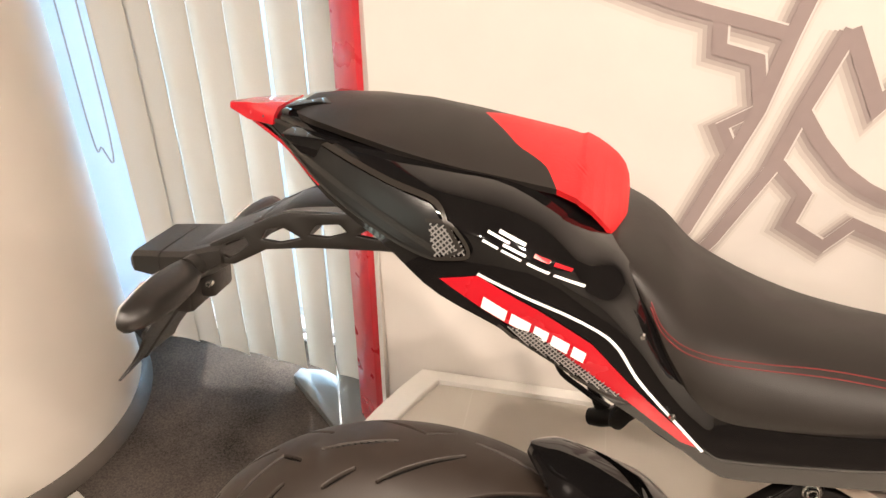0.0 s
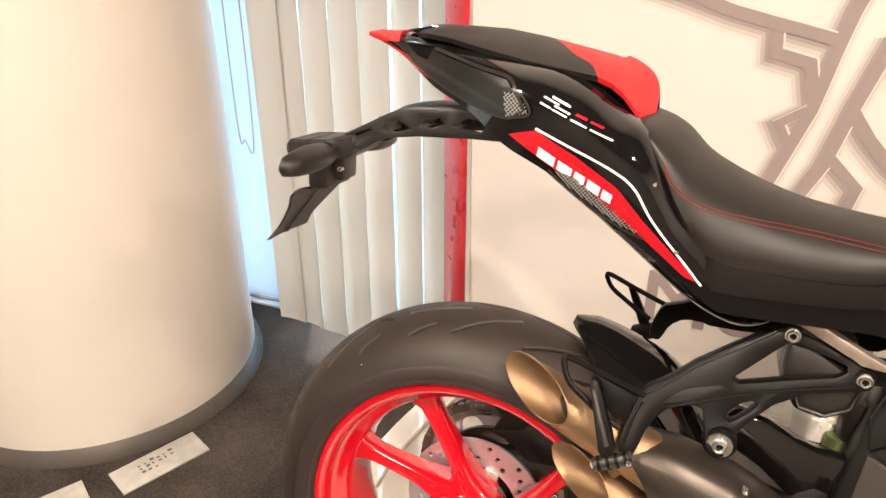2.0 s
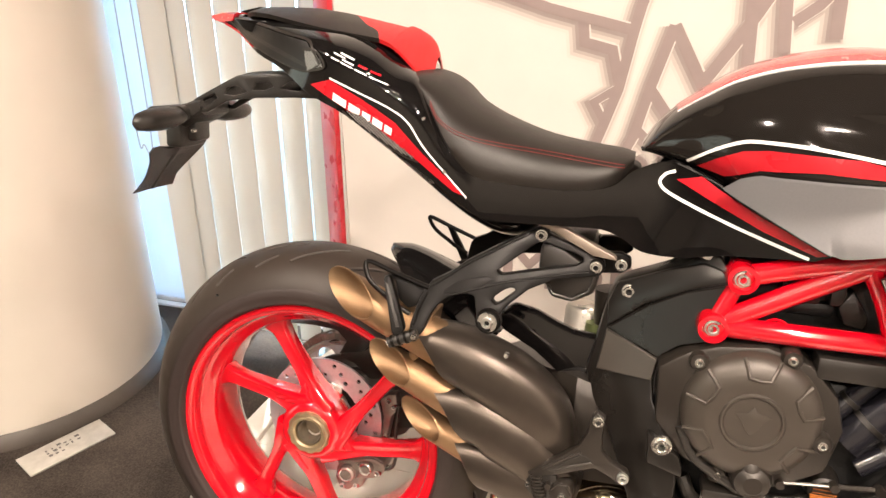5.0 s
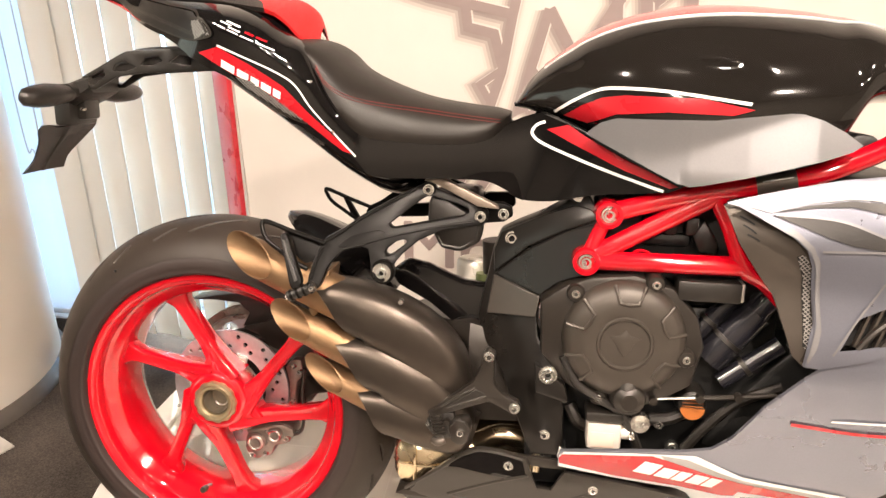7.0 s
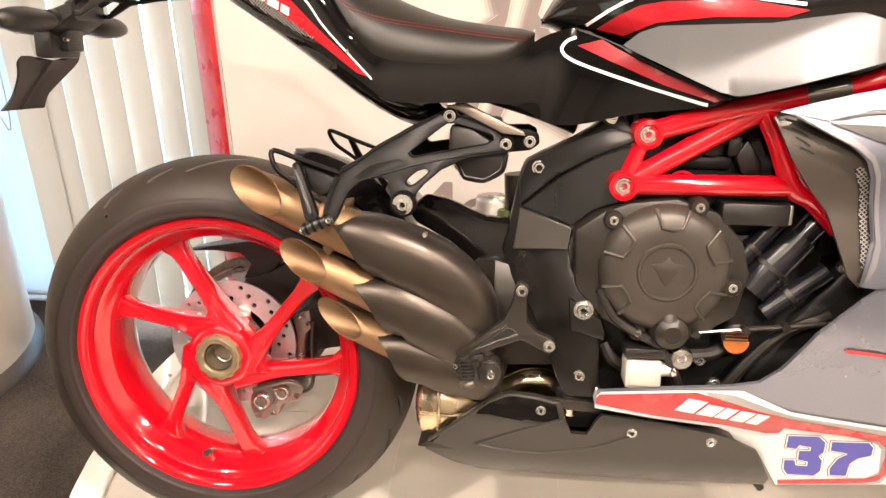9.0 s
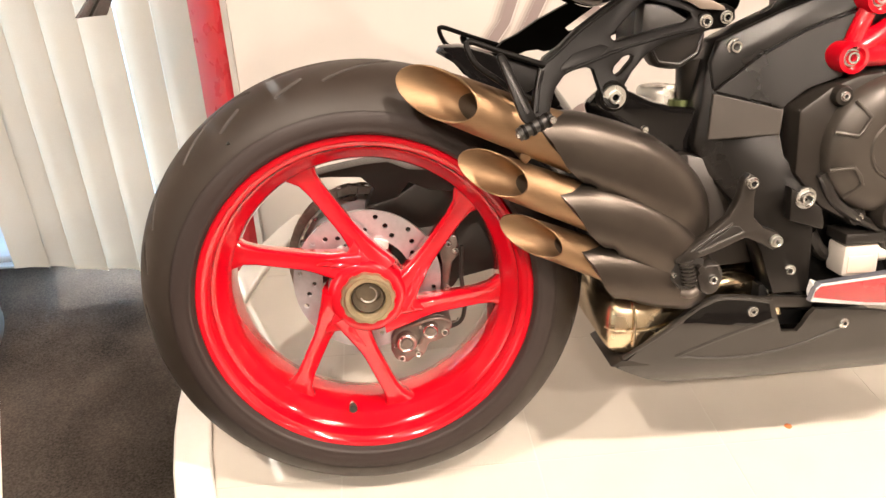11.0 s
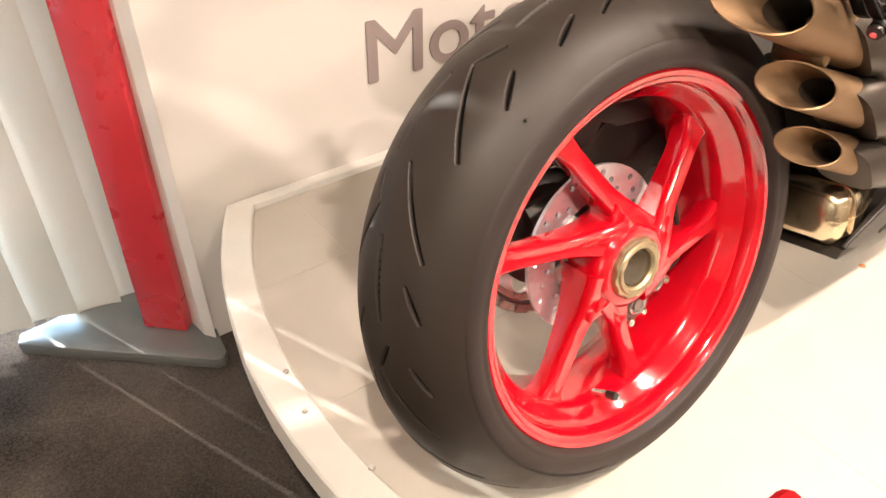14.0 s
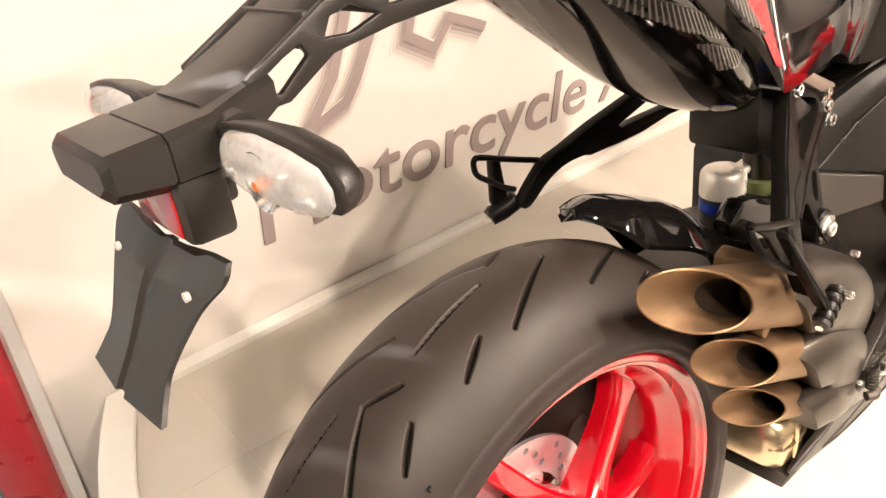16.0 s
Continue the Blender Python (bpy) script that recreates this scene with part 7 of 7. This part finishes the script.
part("reservoir_neck", box((0.436, 0.004, 0.252), (0.474, 0.026, 0.262), 0.003), PALE_METAL, shock)
part("spring", tube([(0.486 + 0.028 * math.cos(t), 0.02 + 0.028 * math.sin(t), 0.222 - 0.012 * t / 6.28 * 1.6) for t in np.linspace(0, 6.28 * 6, 90)], 0.0055, 8), ANO_RED, shock, "red coil spring")
under = part("electrics_box", box((0.372, -0.045, 0.306), (0.445, 0.048, 0.385), 0.010), PLASTIC, bike, "black box under the seat")
part("tool_pouch", prism([(0.367, 0.336), (0.369, 0.379), (0.400, 0.375), (0.416, 0.364), (0.456, 0.341), (0.450, 0.309), (0.420, 0.292), (0.388, 0.297), (0.380, 0.313)], -0.075, -0.040, 0.008), PLASTIC, under, "black moulded pouch", 40)
part("pouch_seam", tube([(0.384, -0.076, 0.318), (0.392, -0.077, 0.304), (0.420, -0.077, 0.300), (0.443, -0.077, 0.314), (0.448, -0.076, 0.336)], 0.002, 6), PLASTIC, under)
part("shock_link", prism([(0.305, 0.250), (0.332, 0.272), (0.368, 0.264), (0.400, 0.250), (0.425, 0.241), (0.455, 0.238), (0.500, 0.236), (0.500, 0.110), (0.432, 0.150), (0.368, 0.200), (0.315, 0.228)], -0.052, -0.026, 0.008), BLACK, bike, "glossy black swing arm brace", 40)
sub = part("sub_frame", prism([(0.360, 0.404), (0.390, 0.409), (0.447, 0.382), (0.474, 0.370), (0.478, 0.364), (0.444, 0.367), (0.433, 0.373), (0.379, 0.399)], -0.076, -0.058, 0.002), RAIL_METAL, bike, "bare metal sub-frame rail")
part("sub_frame_tube", tube([(0.42, 0.07, 0.412), (0.50, 0.07, 0.388), (0.56, 0.07, 0.365)], 0.010, 12), SATIN, sub)
UNDER = [(-0.085, 0.628, 0.640, 0.030), (-0.03, 0.592, 0.628, 0.072), (0.04, 0.548, 0.600, 0.100), (0.11, 0.502, 0.565, 0.112), (0.18, 0.452, 0.520, 0.110), (0.24, 0.408, 0.470, 0.102), (0.285, 0.382, 0.440, 0.092), (0.318, 0.372, 0.430, 0.080), (0.345, 0.378, 0.425, 0.066), (0.362, 0.395, 0.420, 0.050)]
rings = []
for x, z0, z1, hw in curve_pts(UNDER, 36):
    ring = []
    for t in np.linspace(0, math.pi, 22):
        c, s = math.cos(t), math.sin(t)
        ring.append((x - 0.02 * (1 - s), hw * math.copysign(abs(c) ** 0.75, c), z1 - (z1 - z0) * s ** 0.8))
    rings.append(ring + [(x - 0.02, -hw * 0.9, z1 + 0.01), (x - 0.02, hw * 0.9, z1 + 0.01)])
belly = part("tail_underside", skin(bmesh.new(), rings), BLACK, tail, "glossy black rounded tail underside", 50)
U = tree_of(belly)
for area in ([(0.168, 0.484), (0.156, 0.485), (0.180, 0.468), (0.199, 0.453), (0.211, 0.455), (0.210, 0.468)], [(0.060, 0.545), (0.088, 0.534), (0.129, 0.518), (0.170, 0.502), (0.204, 0.484), (0.189, 0.483), (0.138, 0.499), (0.092, 0.522), (0.066, 0.537)]):
    back(area, U, belly, 0.001)
    grille(area, U, 0.0016, 0.0021, belly)

# plate holder: two slotted rails under a slim spine
RAIL = [(0.06, 0.592), (-0.063, 0.592), (-0.132, 0.587), (-0.147, 0.580), (-0.171, 0.567), (-0.212, 0.545), (-0.208, 0.525), (-0.187, 0.526), (-0.152, 0.546), (-0.106, 0.553), (-0.037, 0.558), (0.06, 0.560)]
SLOTS = [[(-0.203, 0.536), (-0.198, 0.546), (-0.174, 0.556), (-0.170, 0.549), (-0.192, 0.532)], [(-0.157, 0.556), (-0.151, 0.567), (-0.135, 0.571), (-0.116, 0.562), (-0.138, 0.555)], [(-0.108, 0.566), (-0.100, 0.577), (-0.078, 0.580), (-0.070, 0.573), (-0.088, 0.566)],
         [(-0.060, 0.571), (-0.042, 0.583), (-0.015, 0.580), (-0.022, 0.568)], [(0.002, 0.570), (0.010, 0.582), (0.045, 0.580), (0.045, 0.569)]]
arm3 = part("plate_holder", prism(RAIL, -0.047, -0.041, 0.0015, SLOTS), PLASTIC, bike, "black plate holder bracket with slots", 30)
part("holder_side", prism(RAIL, 0.035, 0.041, 0.0015, SLOTS), PLASTIC, arm3, "", 30)
rings = []
for x, z, w in curve_pts([(0.06, 0.596, 0.026), (-0.06, 0.597, 0.028), (-0.125, 0.591, 0.030), (-0.150, 0.579, 0.031), (-0.19, 0.557, 0.034), (-0.235, 0.536, 0.038)], 30):
    rings.append([(x, w - 0.003, z - 0.004), (x, 0.7 * w, z), (x, -0.7 * w - 0.003, z), (x, -w - 0.003, z - 0.004), (x, -w - 0.006, z - 0.011), (x, -w, z - 0.011), (x, -0.65 * w, z - 0.006), (x, 0.65 * w, z - 0.006), (x, w - 0.004, z - 0.011), (x, w, z - 0.011)])
part("holder_spine", skin(bmesh.new(), rings), PLASTIC, arm3, "", 30)
for x, z in ((-0.163, 0.560), (-0.112, 0.571), (-0.065, 0.575), (-0.005, 0.575)):
    part("holder_rib", box((x - 0.003, -0.041, z - 0.010), (x + 0.003, 0.035, z + 0.012), 0.001), PLASTIC, arm3)
rings = []
for x, w, z0, z1 in ((-0.300, 0.042, 0.509, 0.528), (-0.295, 0.0455, 0.504, 0.532), (-0.266, 0.047, 0.501, 0.535), (-0.2655, 0.0462, 0.502, 0.534), (-0.2645, 0.0462, 0.502, 0.534), (-0.264, 0.047, 0.501, 0.535), (-0.236, 0.047, 0.502, 0.538), (-0.214, 0.047, 0.514, 0.546), (-0.198, 0.046, 0.524, 0.550)):
    z0, z1 = z0 - 0.004, z1 - 0.004
    rings.append([(x, -w - 0.006, z0 + 0.008), (x, -w - 0.006, z1 - 0.004), (x, -w, z1), (x, w - 0.014, z1), (x, w - 0.008, z1 - 0.004), (x, w - 0.008, z0 + 0.008), (x, w - 0.012, z0), (x, -w + 0.008, z0)])
part("plate_lamp_box", skin(bmesh.new(), rings), PLASTIC, arm3, "black plate lamp housing", 30)
for s in (-1, 1):
    rings = []
    for t, w, h in ((0, 0.004, 0.004), (0.06, 0.012, 0.012), (0.25, 0.019, 0.0165), (0.5, 0.022, 0.0185), (0.75, 0.021, 0.0165), (0.92, 0.016, 0.013), (1.0, 0.011, 0.010)):
        c = Vector((-0.236, s * (0.166 - 0.120 * t) - 0.003, 0.515 + 0.003 * t))
        rings.append([c + Vector((w * math.cos(q) * (1.25 if math.cos(q) > 0 else 0.12), 0.0, h * math.sin(q))) for q in np.linspace(0, 2 * math.pi, 24, endpoint=False)])
    shell_i = part("indicator", skin(bmesh.new(), rings), PLASTIC, arm3, "black indicator with a clear lens", 50)
    rings = []
    for t, w, h in ((0.03, 0.003, 0.004), (0.10, 0.010, 0.012), (0.30, 0.018, 0.0158), (0.55, 0.020, 0.0172), (0.78, 0.014, 0.0145), (0.84, 0.008, 0.010)):
        c = Vector((-0.2395, s * (0.164 - 0.120 * t) - 0.003, 0.513 + 0.003 * t))
        rings.append([c + Vector((-abs(math.cos(q)) * w * 0.6 if math.cos(q) < 0 else 0.0005, 0.0, h * math.sin(q))) for q in np.linspace(0, 2 * math.pi, 24, endpoint=False)])
    lens = part("lens", skin(bmesh.new(), rings), LENS, shell_i, "clear lens", 50)
    lens.visible_shadow = False
    part("reflector", lathe([(0.004, 0.0), (0.009, -0.0012), (0.013, -0.0040), (0.0152, -0.0075), (0.0156, -0.0075), (0.0135, -0.0030), (0.0090, 0.0004), (0.004, 0.0012)], 28, (-0.2405, s * 0.112, 0.512), "x", True), REFLECTOR, shell_i, "silver reflector bowl", 40)
    part("bulb", lathe([(0.0, -0.005), (0.0026, -0.004), (0.0036, 0.0), (0.003, 0.005)], 14, (-0.247, s * 0.112, 0.511), "x"), AMBER, shell_i, "orange bulb")
    for k in range(5):
        y = s * (0.062 + 0.019 * k) - 0.003
        part("lens_facet", lathe([(0.0, -0.0035), (0.004, -0.003), (0.0065, 0.0), (0.0065, 0.002)], 10, (-0.2415, y, 0.508 + 0.008 * (k % 2)), "x"), REFLECTOR, shell_i)
    part("indicator_stem", tube([(-0.222, s * 0.035, 0.524), (-0.228, s * 0.062, 0.522)], 0.012, 12), PLASTIC, shell_i)
# reflector and plate bracket
part("reflector_block", box((-0.266, -0.050, 0.464), (-0.236, 0.028, 0.506), 0.006), PLASTIC, arm3, "small block with a red reflector")
part("red_reflector", box((-0.2675, -0.040, 0.469), (-0.2655, 0.020, 0.500), 0.001), REDLENS, arm3)
part("bracket_stem", box((-0.246, -0.028, 0.474), (-0.222, 0.016, 0.52), 0.005), PLASTIC, arm3)
for y in (-0.018, 0.018):
    bolt(arm3, -0.234 + y * 0.45, -0.029, 0.492, 0.0035)
PLATE = [(0.0, 0.467, 0.062, -0.085), (0.1, 0.457, 0.066, -0.087), (0.3, 0.438, 0.052, -0.071), (0.6, 0.410, 0.030, -0.061), (0.8, 0.397, 0.031, -0.064), (1.0, 0.3845, 0.036, -0.071)]
bm = bmesh.new()
rows = []
for t, z, yl, yr in curve_pts(PLATE, 24):
    row = [(-0.572 + 0.659 * z + 0.003 * (abs(u) < 0.07) - 0.004 * (1 - abs(u)), (yl + yr) / 2 + (yl - yr) / 2 * u, z - 0.006 * (1 - t) ** 6 * (abs(u) < 0.7)) for u in (-1, -0.75, -0.5, -0.12, -0.06, 0.06, 0.12, 0.5, 0.75, 1)]
    rows.append(row + [(p[0] + 0.0035, p[1], p[2]) for p in row[::-1]])
skin(bm, rows)
plate = part("plate_bracket", bm, PLASTIC, bike, "black bent number plate bracket without a plate", 30)
for y, z, x in ((-0.060, 0.446, -0.2795), (0.045, 0.446, -0.2795)):
    part("plate_hole", lathe([(0.0, -0.003), (0.003, -0.003), (0.003, 0.0)], 12, (x, y, z), "x"), WALLPAINT, plate)
